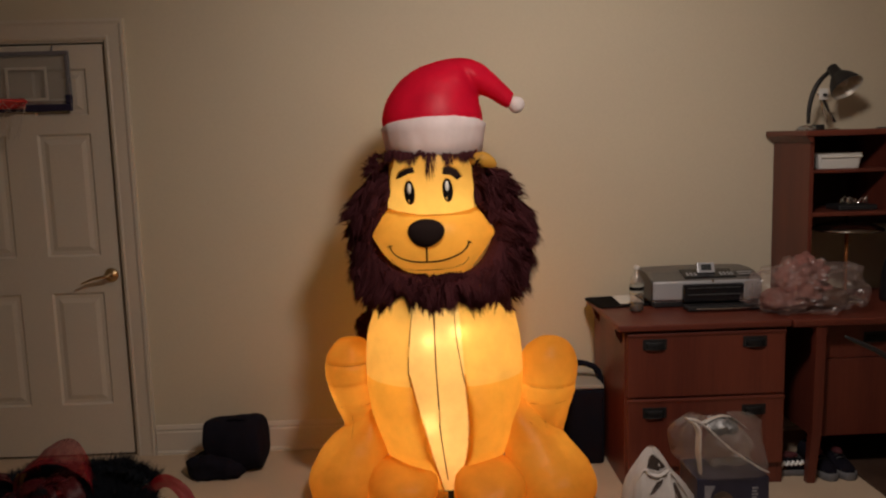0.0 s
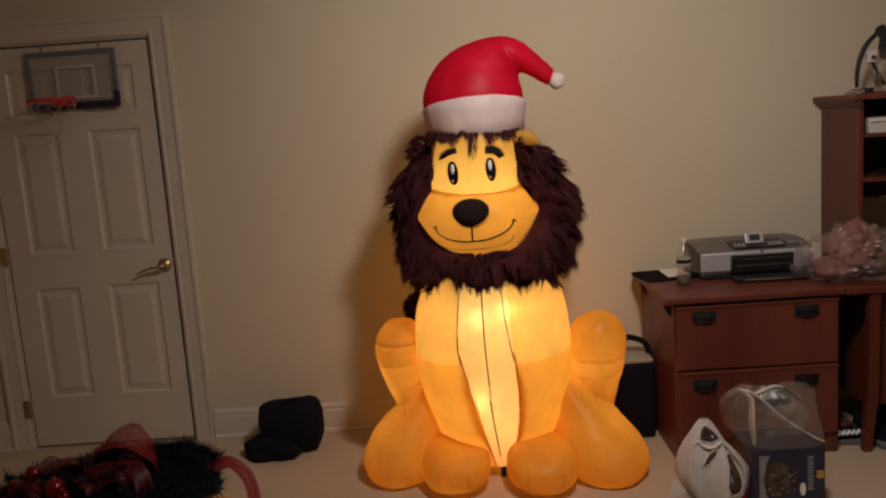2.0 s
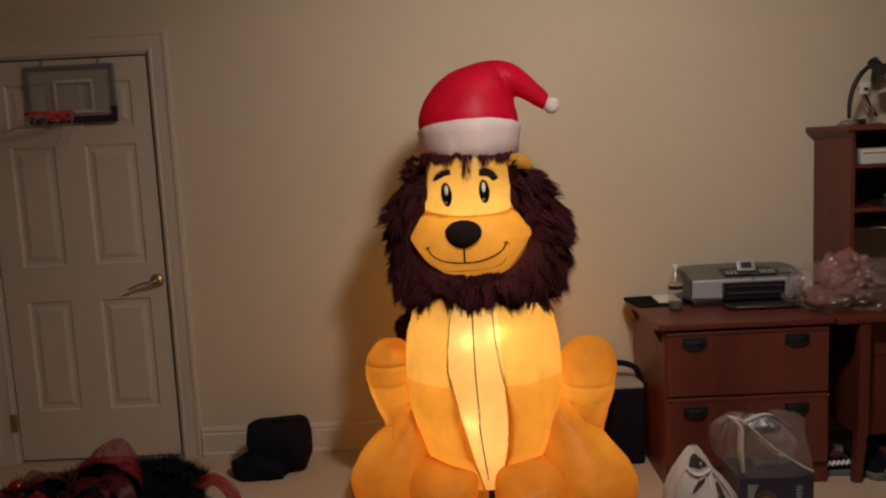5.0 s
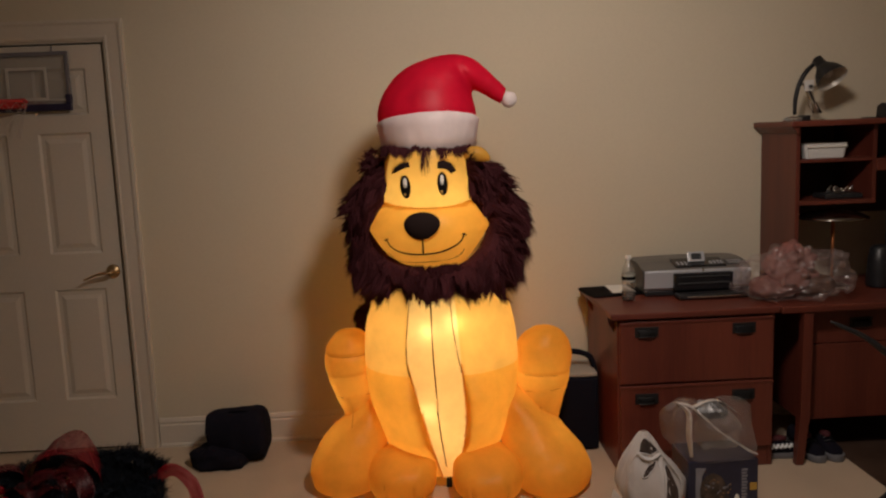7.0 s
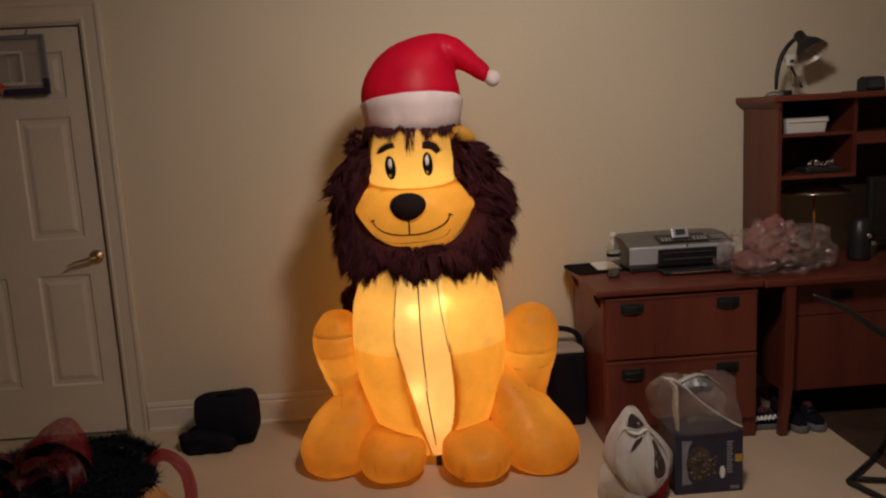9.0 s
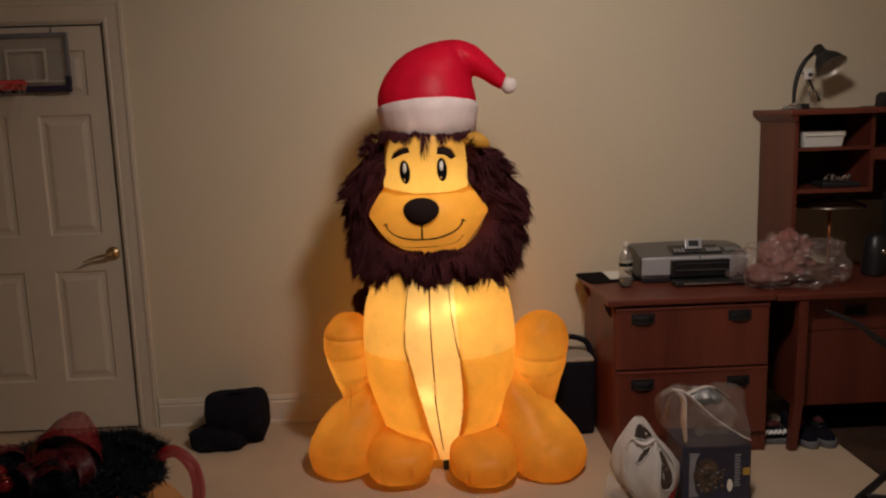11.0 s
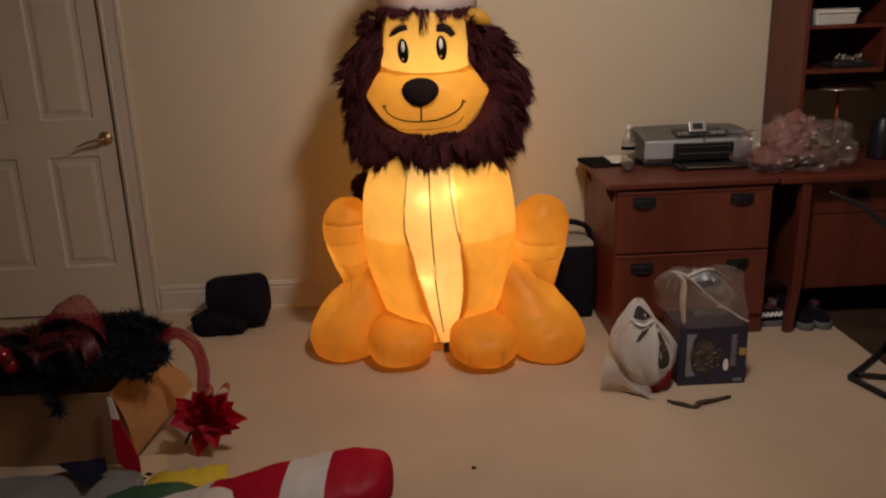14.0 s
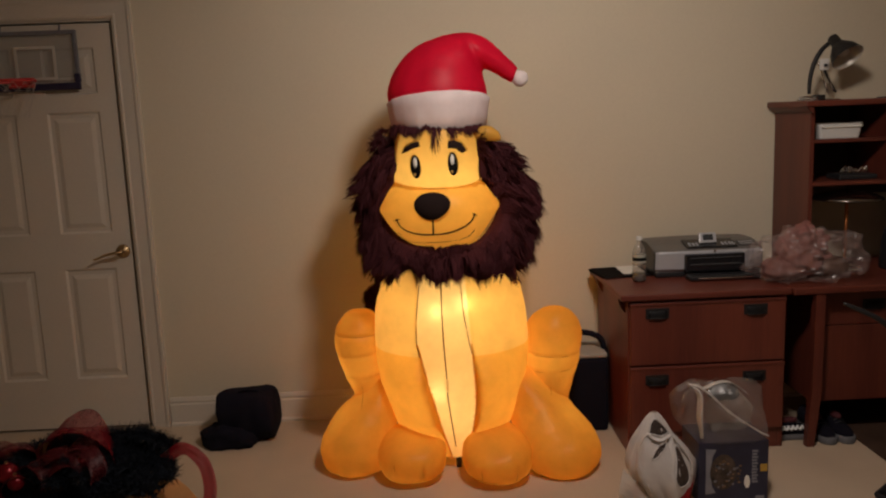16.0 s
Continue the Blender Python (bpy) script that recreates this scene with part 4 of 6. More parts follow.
def hutch():
    h = thing("desk_hutch", (2.3, 4.0, TOP), "cherry wood desk hutch with open cubbies on the desk", "hutch")
    x0, x1, y0, y1, z1 = 1.582, 3.05, 3.81, 4.185, 1.53
    z0 = TOP
    part("side_panel", box(x0, x0 + 0.02, y0, y1, z0, z1 - 0.03, 0.002), CHERRY, h)
    part("side_panel", box(x1 - 0.02, x1, y0, y1, z0, z1 - 0.03, 0.002), CHERRY, h)
    cor = bmesh.new()
    part("top_board", box(x0 - 0.04, x1 + 0.04, y0 - 0.04, y1 + 0.005, z1 - 0.026, z1, 0.005, seg=2), CHERRY_X, h)
    add_rings(cor, [[Vector((x0 - 0.0005 - a, y, z1 - 0.0265 + (b * 0.7))) for a, b in ((0, 0), (0.033, 0), (0.02, -0.02), (0.008, -0.036), (0.0, -0.04))] for y in (y0 - 0.03, y1)])
    part("moulding", cor, CHERRY, h)
    part("back_panel", box(x0 + 0.0205, x1 - 0.0205, y1 - 0.012, y1 - 0.004, 1.06, z1 - 0.027), DARK_BACK, h, "dark hardboard back")
    part("divider", box(1.945, 1.963, y0 + 0.006, y1 - 0.0125, 1.16, z1 - 0.0265), CHERRY, h)
    part("divider", box(2.62, 2.638, y0 + 0.006, y1 - 0.0125, 1.16, z1 - 0.0265), CHERRY, h)
    for xa, xb in ((x0 + 0.0205, 1.9445),):
        part("shelf", box(xa, xb, y0 + 0.006, y1 - 0.0125, 1.338, 1.354, 0.002), CHERRY_X, h)
    part("shelf", box(x0 + 0.0205, 1.963, y0 + 0.004, y1 - 0.0125, 1.142, 1.1595, 0.002), CHERRY_X, h)
    part("shelf", box(1.9635, 2.6195, y0 + 0.002, y1 - 0.0125, 1.29, 1.345, 0.003), CHERRY_X, h, "deep cherry wood shelf front")
    part("shelf", box(2.6385, x1 - 0.0205, y0 + 0.006, y1 - 0.0125, 1.142, 1.1595, 0.002), CHERRY_X, h)


hutch()

# ---- things on the cabinet and hutch ----
SILVER = plain("silver_plastic", (0.50, 0.51, 0.54), 0.33, 0.35, grain=300, vary=0.03, bump=0.02)
SMOKE = plain("dark_gloss_plastic", (0.012, 0.012, 0.014), 0.12, bump=0.0)
SCREEN = plain("screen_glass", (0.04, 0.045, 0.05), 0.2, bump=0.0)
PAPER = plain("white_paper", (0.75, 0.72, 0.66), 0.8, grain=150, vary=0.04)
WHITE_PLASTIC = plain("white_plastic", (0.66, 0.65, 0.62), 0.4, vary=0.04)


def printer():
    p = thing("printer", (1.145, 3.98, TOP), "silver and black inkjet printer with open output tray", "printer")
    x0, x1 = 0.885, 1.402
    dark = plain("dark_grey_plastic", (0.05, 0.048, 0.048), 0.5)
    taupe = plain("grey_brown_plastic", (0.125, 0.115, 0.105), 0.45, grain=200, vary=0.05)
    prof = [(3.862, 0.028), (3.848, 0.042), (3.843, 0.118), (3.846, 0.126), (3.856, 0.132), (3.95, 0.154), (4.0, 0.158), (4.11, 0.156), (4.128, 0.146), (4.13, 0.028)]
    xs = [(x0, 0.86), (x0 + 0.006, 0.92), (x0 + 0.02, 0.965), (x0 + 0.06, 0.99), (1.03, 1.02), (1.145, 1.035), (1.26, 1.02), (x1 - 0.06, 0.99), (x1 - 0.02, 0.965), (x1 - 0.006, 0.92), (x1, 0.86)]
    rings = [[Vector((x, 4.0 + (y - 4.0) * q, TOP + 0.03 + (z - 0.03) * (0.6 + 0.4 * q))) for y, z in prof] for x, q in xs]
    bm = bmesh.new()
    add_rings(bm, rings)
    bmesh.ops.recalc_face_normals(bm, faces=bm.faces)
    bm.normal_update()
    for f in bm.faces:
        c = f.calc_center_median()
        f.material_index = 2 if abs(f.normal.x) > 0.6 or c.y > 4.06 else (1 if f.normal.z > 0.45 else 0)
    part("body", bm, [SILVER, taupe, dark], p, "curved silver front under a grey-brown top")
    part("base", box(x0 + 0.01, x1 - 0.01, 3.862, 4.13, TOP, TOP + 0.03, 0.008), BLACK_PLASTIC, p, "black plastic base")
    slot = part("paper_slot", box(1.022, 1.302, 3.822, 3.90, TOP + 0.03, TOP + 0.112, 0.007, seg=3), SMOKE, p, "wide black paper slot")
    part("guide", box(1.04, 1.285, 3.816, 3.8215, TOP + 0.062, TOP + 0.068, 0.002), dark, slot)
    part("guide", box(1.04, 1.285, 3.816, 3.8215, TOP + 0.094, TOP + 0.098, 0.0015), dark, slot)
    tray = part("output_tray", box(1.018, 1.345, 3.745, 3.8215, TOP + 0.003, TOP + 0.026, 0.007, seg=3), BLACK_PLASTIC, p, "black pull-out paper tray")
    edge = bmesh.new()
    add_tube(edge, [(1.035, 3.752, TOP + 0.014), (1.10, 3.742, TOP + 0.014), (1.18, 3.739, TOP + 0.014), (1.26, 3.742, TOP + 0.014), (1.33, 3.752, TOP + 0.014)], 0.004, 8)
    part("tray_edge", edge, CHROME, tray, "chrome tray edge", True)
    slope = Matrix.Translation((1.158, 3.90, TOP + 0.1455)) @ Matrix.Rotation(radians(13), 4, "X")
    panel = part("control_panel", box(-0.12, 0.12, -0.05, 0.05, 0.0, 0.008, 0.003, m=slope), SMOKE, p, "dark control panel")
    for x in (-0.10, -0.082, -0.064, 0.055, 0.073, 0.091, 0.106):
        for y in (-0.028, -0.008):
            part("button", add_lathe(bmesh.new(), slope @ Vector((x, y, 0.007)), [(0.0055, 0), (0.0055, 0.004), (0.003, 0.006)], 10), SILVER, panel)
    tilt = Matrix.Translation((1.15, 3.90, TOP + 0.156)) @ Matrix.Rotation(radians(68), 4, "X")
    s = part("display", box(-0.041, 0.041, -0.006, 0.044, 0, 0.012, 0.004, m=tilt), SILVER, p, "small tilted silver-framed display")
    part("display_glass", box(-0.024, 0.024, 0.006, 0.034, 0.0122, 0.0135, m=tilt), SCREEN, s)
    bay = Matrix.Translation((1.335, 3.90, TOP + 0.1415)) @ Matrix.Rotation(radians(13), 4, "X")
    part("card_bay", box(-0.045, 0.045, -0.03, 0.03, 0.0, 0.006, 0.003, m=bay), dark, p)
    for y in (-0.012, 0.012):
        part("card_slot", box(-0.035, 0.035, y - 0.003, y + 0.003, 0.0062, 0.008, m=bay), SILVER, p)
    dot = add_lathe(bmesh.new(), (0, 0, 0), [(0.006, 0), (0.006, 0.002), (0.004, 0.003)], 14)
    dot.transform(Matrix.Translation((1.162, 3.8375, TOP + 0.124)) @ Matrix.Rotation(radians(90), 4, "X"))
    part("badge", dot, CHROME, p)


printer()


def bottle():
    b = thing("plastic_bottle", (0.802, 3.812, TOP), "clear plastic bottle with a little dark drink", "bottle")
    c = (0.802, 3.812, TOP)
    prof = [(0.018, 0.002), (0.028, 0.004), (0.031, 0.012), (0.031, 0.05), (0.0295, 0.055), (0.031, 0.06), (0.031, 0.135), (0.026, 0.155), (0.014, 0.175), (0.012, 0.18), (0.0125, 0.195)]
    clear = film("clear_bottle_plastic", (0.6, 0.56, 0.5), 0.84, 0.12, 0.12)
    part("body", add_lathe(bmesh.new(), c, prof, 28), clear, b, smooth=True)
    part("drink", add_lathe(bmesh.new(), c, [(0.016, 0.003), (0.0282, 0.005), (0.0308, 0.013), (0.0308, 0.04)], 24), plain("dark_cola", (0.012, 0.003, 0.002), 0.4, bump=0, spec=0.1), b, "dark brown drink", True)
    part("label", add_lathe(bmesh.new(), c, [(0.0314, 0.09), (0.0314, 0.128)], 28, cap0=False, cap1=False), plain("bottle_label", (0.35, 0.35, 0.3), 0.5), b, "printed paper label")
    part("label_stripe", add_lathe(bmesh.new(), c, [(0.0317, 0.10), (0.0317, 0.116)], 28, cap0=False, cap1=False), BLACK_PRINT, b)
    part("cap", add_lathe(bmesh.new(), c, [(0.0135, 0.1955), (0.0135, 0.209), (0.012, 0.211)], 20), WHITE_PLASTIC, b)


bottle()


def folder():
    f = thing("document_folder", (0.78, 4.07, TOP), "open black folder with loose white papers", "folder")
    bm = bmesh.new()
    m = Matrix.Translation((0.80, 4.03, TOP)) @ Matrix.Rotation(radians(8), 4, "Z")
    add_box(bm, -0.155, 0.125, -0.12, 0.12, 0.0, 0.008, 0.002, m=m)
    part("cover", bm, BLACK_PRINT, f)
    part("cover_flap", box(-0.16, -0.02, -0.11, 0.1, 0.0085, 0.014, 0.002, m=m @ Matrix.Rotation(radians(-4), 4, "Y")), BLACK_PRINT, f)
    part("sheet", box(-0.04, 0.07, -0.10, 0.09, 0.0125, 0.015, m=m @ Matrix.Rotation(radians(-9), 4, "Z")), PAPER, f, "white paper sheet")


folder()


def desk_lamp():
    l = thing("desk_lamp", (1.72, 3.99, 1.53), "black and chrome spring-arm desk lamp, off", "desk lamp")
    Y = 3.97
    part("base", box(1.672, 1.712, Y - 0.03, Y + 0.03, 1.53, 1.556, 0.005), BLACK_IRON, l, "black clamp foot")
    part("foot_plate", box(1.706, 1.785, Y - 0.022, Y + 0.028, 1.53, 1.537, 0.002), CHROME, l)
    for dx in (-0.012, 0.012):
        bm = bmesh.new()
        add_tube(bm, [(1.75 + dx, Y - dx * 0.3, 1.565), (1.715 + dx, Y, 1.66), (1.695 + dx, Y, 1.705)], 0.004, 8)
        part("lower_arm", bm, CHROME, l, "thin chrome arm", True)
    bm = bmesh.new()
    add_tube(bm, [(1.70, Y, 1.7), (1.735, Y, 1.63), (1.775, Y, 1.565)], 0.0055, 8)
    part("strut", bm, BLACK_IRON, l, smooth=True)
    bm = bmesh.new()
    add_tube(bm, [(1.652, Y + 0.01, 1.56), (1.654, Y + 0.01, 1.63), (1.67, Y + 0.01, 1.70), (1.70, Y + 0.01, 1.755), (1.74, Y + 0.02, 1.79)], [0.008, 0.010, 0.011, 0.011, 0.01], 10)
    part("upper_arm", bm, BLACK_IRON, l, "black upper arm", True)
    plate = bmesh.new()
    add_box(plate, 1.688, 1.732, Y - 0.012, Y - 0.004, 1.668, 1.72, 0.003, m=None)
    part("bracket", plate, WHITE_PLASTIC, l, "white plastic joint plate")
    part("knob", add_lathe(bmesh.new(), (1.712, Y - 0.02, 1.69), [(0.009, -0.006), (0.009, 0.006)], 12), BLACK_PLASTIC, l)
    aim = Matrix.Translation((1.777, Y + 0.04, 1.806)) @ Vector((0, 0, -1)).rotation_difference(Vector((0.25, -0.63, -0.73)).normalized()).to_matrix().to_4x4() @ Matrix.Scale(0.95, 4)
    prof = [(0.02, 0.02), (0.026, 0.015), (0.028, -0.03), (0.04, -0.045), (0.062, -0.075), (0.076, -0.115), (0.078, -0.125)]
    bm = add_lathe(bmesh.new(), (0, 0, 0), prof, 32, cap1=False)
    bm.transform(aim)
    part("shade", bm, BLACK_IRON, l, "black metal cone shade", True)
    bm = add_lathe(bmesh.new(), (0, 0, 0), [(0.02, -0.04), (0.037, -0.048), (0.059, -0.077), (0.0735, -0.116), (0.0775, -0.1252)], 32, cap1=False)
    bm.transform(aim)
    part("reflector", bm, plain("white_enamel", (0.55, 0.52, 0.46), 0.35, 0.3), l, "pale metal inside of the shade", True)
    bm = add_lathe(bmesh.new(), (0, 0, 0), [(0.008, -0.045), (0.014, -0.05), (0.024, -0.075), (0.022, -0.095), (0.008, -0.106)], 20)
    bm.transform(aim)
    part("bulb", bm, WHITE_PLASTIC, l, "unlit white bulb", True)


desk_lamp()


def small_goods():
    g = thing("eyeglasses", (1.61, 3.95, 1.53), "folded clear plastic glasses", "glasses")
    bm = bmesh.new()
    add_tube(bm, [(1.575, 3.93, 1.535), (1.60, 3.92, 1.55), (1.64, 3.92, 1.545), (1.665, 3.93, 1.535)], 0.004, 8)
    add_tube(bm, [(1.575, 3.93, 1.535), (1.63, 3.98, 1.536), (1.665, 4.0, 1.535)], 0.004, 8)
    part("frame", bm, CHROME, g, smooth=True)
    for x in (1.595, 1.64):
        part("lens", ellipsoid((x, 3.922, 1.5405), (0.02, 0.004, 0.0105), 16, 8), film("spectacle_lens", (0.6, 0.65, 0.6), 0.7, 0.1, 0.3), g, smooth=True)
    c = thing("alarm_clock", (2.10, 3.93, 1.53), "small black digital alarm clock", "clock")
    bm = bmesh.new()
    add_rings(bm, [[Vector((x, y, z)) for y, z in ((3.90, 1.53), (3.89, 1.545), (3.905, 1.592), (3.93, 1.60), (3.97, 1.585), (3.975, 1.53))] for x in (2.045, 2.14)])
    part("case", bm, BLACK_PLASTIC, c)
    part("display", box(2.056, 2.129, 3.889, 3.8935, 1.55, 1.583, m=None), SCREEN, c, "grey display glass")
    b = thing("storage_basket", (1.74, 3.93, 1.354), "white plastic basket in the top cubby", "basket")
    rows = []
    for z, s in ((1.355, 0.9), (1.36, 0.92), (1.42, 1.0), (1.424, 1.03), (1.42, 0.985), (1.365, 0.9)):
        rows.append([Vector((1.74 + sx * 0.1 * s, 3.93 + sy * 0.09 * s, z)) for sx, sy in ((-1, -0.9), (-0.9, -1), (0.9, -1), (1, -0.9), (1, 0.9), (0.9, 1), (-0.9, 1), (-1, 0.9))])
    bm = bmesh.new()
    add_rings(bm, rows)
    part("tub", bm, WHITE_PLASTIC, b)
    part("rim", box(1.643, 1.837, 3.833, 3.838, 1.405, 1.412, 0.002), PAPER, b)
    t = thing("metal_clip_tray", (1.84, 3.92, 1.16), "dark tray of shiny metal clips in the cubby", "tray")
    part("tray", box(1.75, 1.93, 3.86, 3.99, 1.16, 1.185, 0.006), BLACK_PLASTIC, t)
    rng = random.Random(4)
    for i in range(9):
        x, y = rng.uniform(1.77, 1.91), rng.uniform(3.865, 3.95)
        bm = bmesh.new()
        add_tube(bm, [(x, y, 1.19), (x + rng.uniform(-0.03, 0.03), y, 1.20 + rng.uniform(0, 0.02)), (x + rng.uniform(0.01, 0.05), y, 1.19)], 0.0035, 6)
        part("clip", bm, CHROME, t, smooth=True)


small_goods()


cable = bmesh.new()
add_tube(cable, [(1.93, 3.90, 1.5335), (1.96, 3.885, 1.5335), (2.0, 3.895, 1.5335), (2.044, 3.93, 1.5345)], 0.003, 6)
solo("power_cable", cable, BLACK_PLASTIC, "thin black cable lying on the hutch top", "cable", smooth=True)


def disc_lamp():
    l = thing("table_lamp", (1.80, 3.88, TOP), "metal table lamp with a wide flat dome shade, off", "table lamp")
    part("base", add_lathe(bmesh.new(), (1.80, 3.88, TOP), [(0.075, 0), (0.075, 0.01), (0.06, 0.018), (0.012, 0.028)], 32), CHROME, l, smooth=True)
    part("stem", add_lathe(bmesh.new(), (1.80, 3.88, TOP + 0.028), [(0.008, 0), (0.008, 0.32)], 14), plain("copper_tube", (0.7, 0.26, 0.1), 0.3, 0.9), l, "copper coloured stem", True)
    dome = add_lathe(bmesh.new(), (1.80, 3.88, 1.07), [(0.158, 0.0), (0.155, 0.008), (0.12, 0.024), (0.07, 0.036), (0.02, 0.042), (0.006, 0.05), (0.004, 0.10), (0.002, 0.102)], 40)
    part("shade", dome, plain("brushed_dark_metal", (0.30, 0.28, 0.26), 0.22, 1.0, vary=0.05, bump=0.02), l, "flat brushed metal dome shade", True)


disc_lamp()


def dark_desk_things():
    m = thing("computer_monitor", (2.36, 3.95, TOP), "black flat computer monitor, switched off", "monitor")
    part("screen_case", box(2.105, 2.62, 3.93, 3.97, 0.80, 1.12, 0.008), BLACK_PLASTIC, m)
    part("screen_glass", box(2.125, 2.60, 3.9265, 3.9295, 0.825, 1.10), SMOKE, m)
    part("stand", add_lathe(bmesh.new(), (2.36, 3.96, TOP), [(0.11, 0), (0.11, 0.012), (0.025, 0.02), (0.022, 0.064)], 28), BLACK_PLASTIC, m, smooth=True)
    s = thing("computer_speaker", (2.02, 3.88, TOP), "small black desktop loudspeaker", "speaker")
    bm = bmesh.new()
    add_rings(bm, [circle((2.015 + d, 3.86 + d * 0.3, z), (1, 0, 0), (0, 1, 0), rx, ry, 28) for z, rx, ry, d in ((TOP, 0.05, 0.055, 0), (TOP + 0.012, 0.054, 0.06, 0), (TOP + 0.13, 0.05, 0.052, 0.003), (TOP + 0.185, 0.043, 0.042, 0.006), (TOP + 0.2, 0.03, 0.03, 0.008))])
    part("case", bm, BLACK_PLASTIC, s, smooth=True)
    k = add_lathe(bmesh.new(), (0, 0, 0), [(0.012, 0), (0.012, 0.006), (0.009, 0.009)], 16)
    k.transform(Matrix.Translation((2.03, 3.805, TOP + 0.12)) @ Matrix.Rotation(radians(90), 4, "X"))
    part("volume_knob", k, CHROME, s)


dark_desk_things()


def crumpled(c, r, seed, amount, n=48, rows=30, power=2.4, freq=9.0):
    bm = ellipsoid(c, r, n, rows, power)
    rumple(bm, amount, freq, seed)
    rumple(bm, amount * 0.5, freq * 2.6, seed + 4)
    return bm


def gift_basket():
    g = thing("gift_basket", (1.53, 3.70, TOP), "pink gift basket wrapped in crumpled clear cellophane", "gift basket")
    pink = plain("pink_tissue", (0.22, 0.088, 0.075), 0.85, grain=40, vary=0.3)
    part("tissue", crumpled((1.52, 3.72, TOP + 0.125), (0.115, 0.08, 0.105), 3, 0.035, 64, 44, 2.2, 14), pink, g, "crumpled dusty pink tissue paper", True)
    part("tissue", crumpled((1.44, 3.70, TOP + 0.06), (0.12, 0.07, 0.05), 8, 0.02), pink, g, smooth=True)
    part("basket", crumpled((1.64, 3.72, TOP + 0.055), (0.085, 0.06, 0.045), 5, 0.006), plain("dark_wicker", (0.09, 0.045, 0.03), 0.7, grain=120, vary=0.4), g, "small dark basket", True)
    cello = film("clear_cellophane", (0.42, 0.30, 0.28), 0.86, 0.25, 0.05)
    bm = crumpled((1.53, 3.70, TOP + 0.108), (0.25, 0.13, 0.118), 11, 0.04, 120, 76, 2.6, 8)
    rumple(bm, 0.012, 26, 3)
    rumple(bm, 0.003, 60, 6)
    for v in bm.verts:
        v.co.z = max(v.co.z, TOP + 0.002)
    part("cellophane", bm, cello, g, "crinkled clear cellophane wrap")


gift_basket()

# ---- things on the floor by the desk ----
def shoe(x, y, turn, label, marks=False):
    s = thing("sneaker", (x, y, 0), label, "shoe", "shoes under the desk")
    m = Matrix.Translation((x, y, 0)) @ Matrix.Rotation(radians(turn), 4, "Z")
    sole = bmesh.new()
    line = smooth_line([(-0.13, 0.028), (-0.10, 0.036), (-0.02, 0.036), (0.06, 0.045), (0.12, 0.04), (0.15, 0.018)], 4)

    def ring(z, grow):
        return [Vector((u, w + grow, z)) for u, w in line] + [Vector((u, -w - grow, z)) for u, w in reversed(line)]
    add_rings(sole, [ring(0.0, -0.003), ring(0.006, 0.0), ring(0.028, 0.0), ring(0.032, -0.004)])
    sole.transform(m)
    part("sole", sole, plain("grey_rubber", (0.13, 0.13, 0.14), 0.6), s, "grey rubber sole", True)
    up = bmesh.new()
    rows = []
    for u, w, h in smooth_line([(-0.128, 0.018, 0.075), (-0.11, 0.034, 0.095), (-0.05, 0.036, 0.088), (0.0, 0.038, 0.082), (0.05, 0.042, 0.065), (0.10, 0.04, 0.054), (0.138, 0.02, 0.04)], 4):
        rows.append([Vector((u, w * math.cos(t), 0.03 + (h - 0.03) * max(0.0, math.sin(t)) ** 0.7)) for t in (math.pi * j / 12 for j in range(13))])
    add_rings(up, rows, close=True)
    up.transform(m)
    part("upper", up, BLACK_CLOTH, s, "black mesh upper", True)
    tong = ellipsoid((0.0, 0.0, 0.085), (0.045, 0.022, 0.016), 16, 10)
    tong.transform(m)
    part("tongue", tong, plain("dark_red_cloth", (0.07, 0.01, 0.014), 0.8), s, "dark red tongue", True)
    for i in range(4):
        lace = bmesh.new()
        u = -0.01 + 0.022 * i
        add_tube(lace, [(u, -0.024, 0.082 - 0.006 * i), (u + 0.004, 0, 0.094 - 0.007 * i), (u, 0.024, 0.082 - 0.006 * i)], 0.003, 6)
        lace.transform(m)
        part("lace", lace, BLACK_PLASTIC, s, smooth=True)
    if marks:
        for i in range(6):
            b = bmesh.new()
            u = -0.07 + 0.021 * i
            add_tube(b, [(u, -0.0405, 0.052), (u + 0.008, -0.0415, 0.062), (u + 0.014, -0.0395, 0.072)], 0.0062, 6)
            add_tube(b, [(u + 0.014, -0.0395, 0.072), (u + 0.017, -0.0405, 0.056)], 0.005, 6)
            b.transform(m)
            part("side_mark", b, plain("reflective_white", (0.93, 0.95, 0.96), 0.3, bump=0.0), s, "reflective white mark", True)


shoe(1.45, 3.66, 2, "black sneaker with reflective white side marks", True)
shoe(1.60, 3.70, -88, "black sneaker with dark red tongue")
shoe(1.69, 3.70, -92, "black sneaker with dark red tongue")


def cooler():
    c = thing("cooler_bag", (0.55, 3.97, 0), "black soft cooler box with pale grey lid and strap", "cooler bag")
    bm = box(0.40, 0.665, 3.84, 4.08, 0.0, 0.365, 0.02, seg=3)
    part("body", bm, BLACK_CLOTH, c, smooth=True)
    part("lid", box(0.405, 0.66, 3.845, 4.075, 0.3655, 0.385, 0.006), plain("pale_grey_cloth", (0.34, 0.31, 0.26), 0.8, grain=200), c, "pale grey lid")
    bm = bmesh.new()
    add_tube(bm, [(0.45, 3.96, 0.375), (0.47, 3.955, 0.44), (0.54, 3.95, 0.465), (0.61, 3.95, 0.455), (0.655, 3.945, 0.42), (0.668, 3.94, 0.33)], [0.02] * 6, 10, 0.7)
    part("strap", bm, BLACK_CLOTH, c, "black carrying strap", True)


cooler()


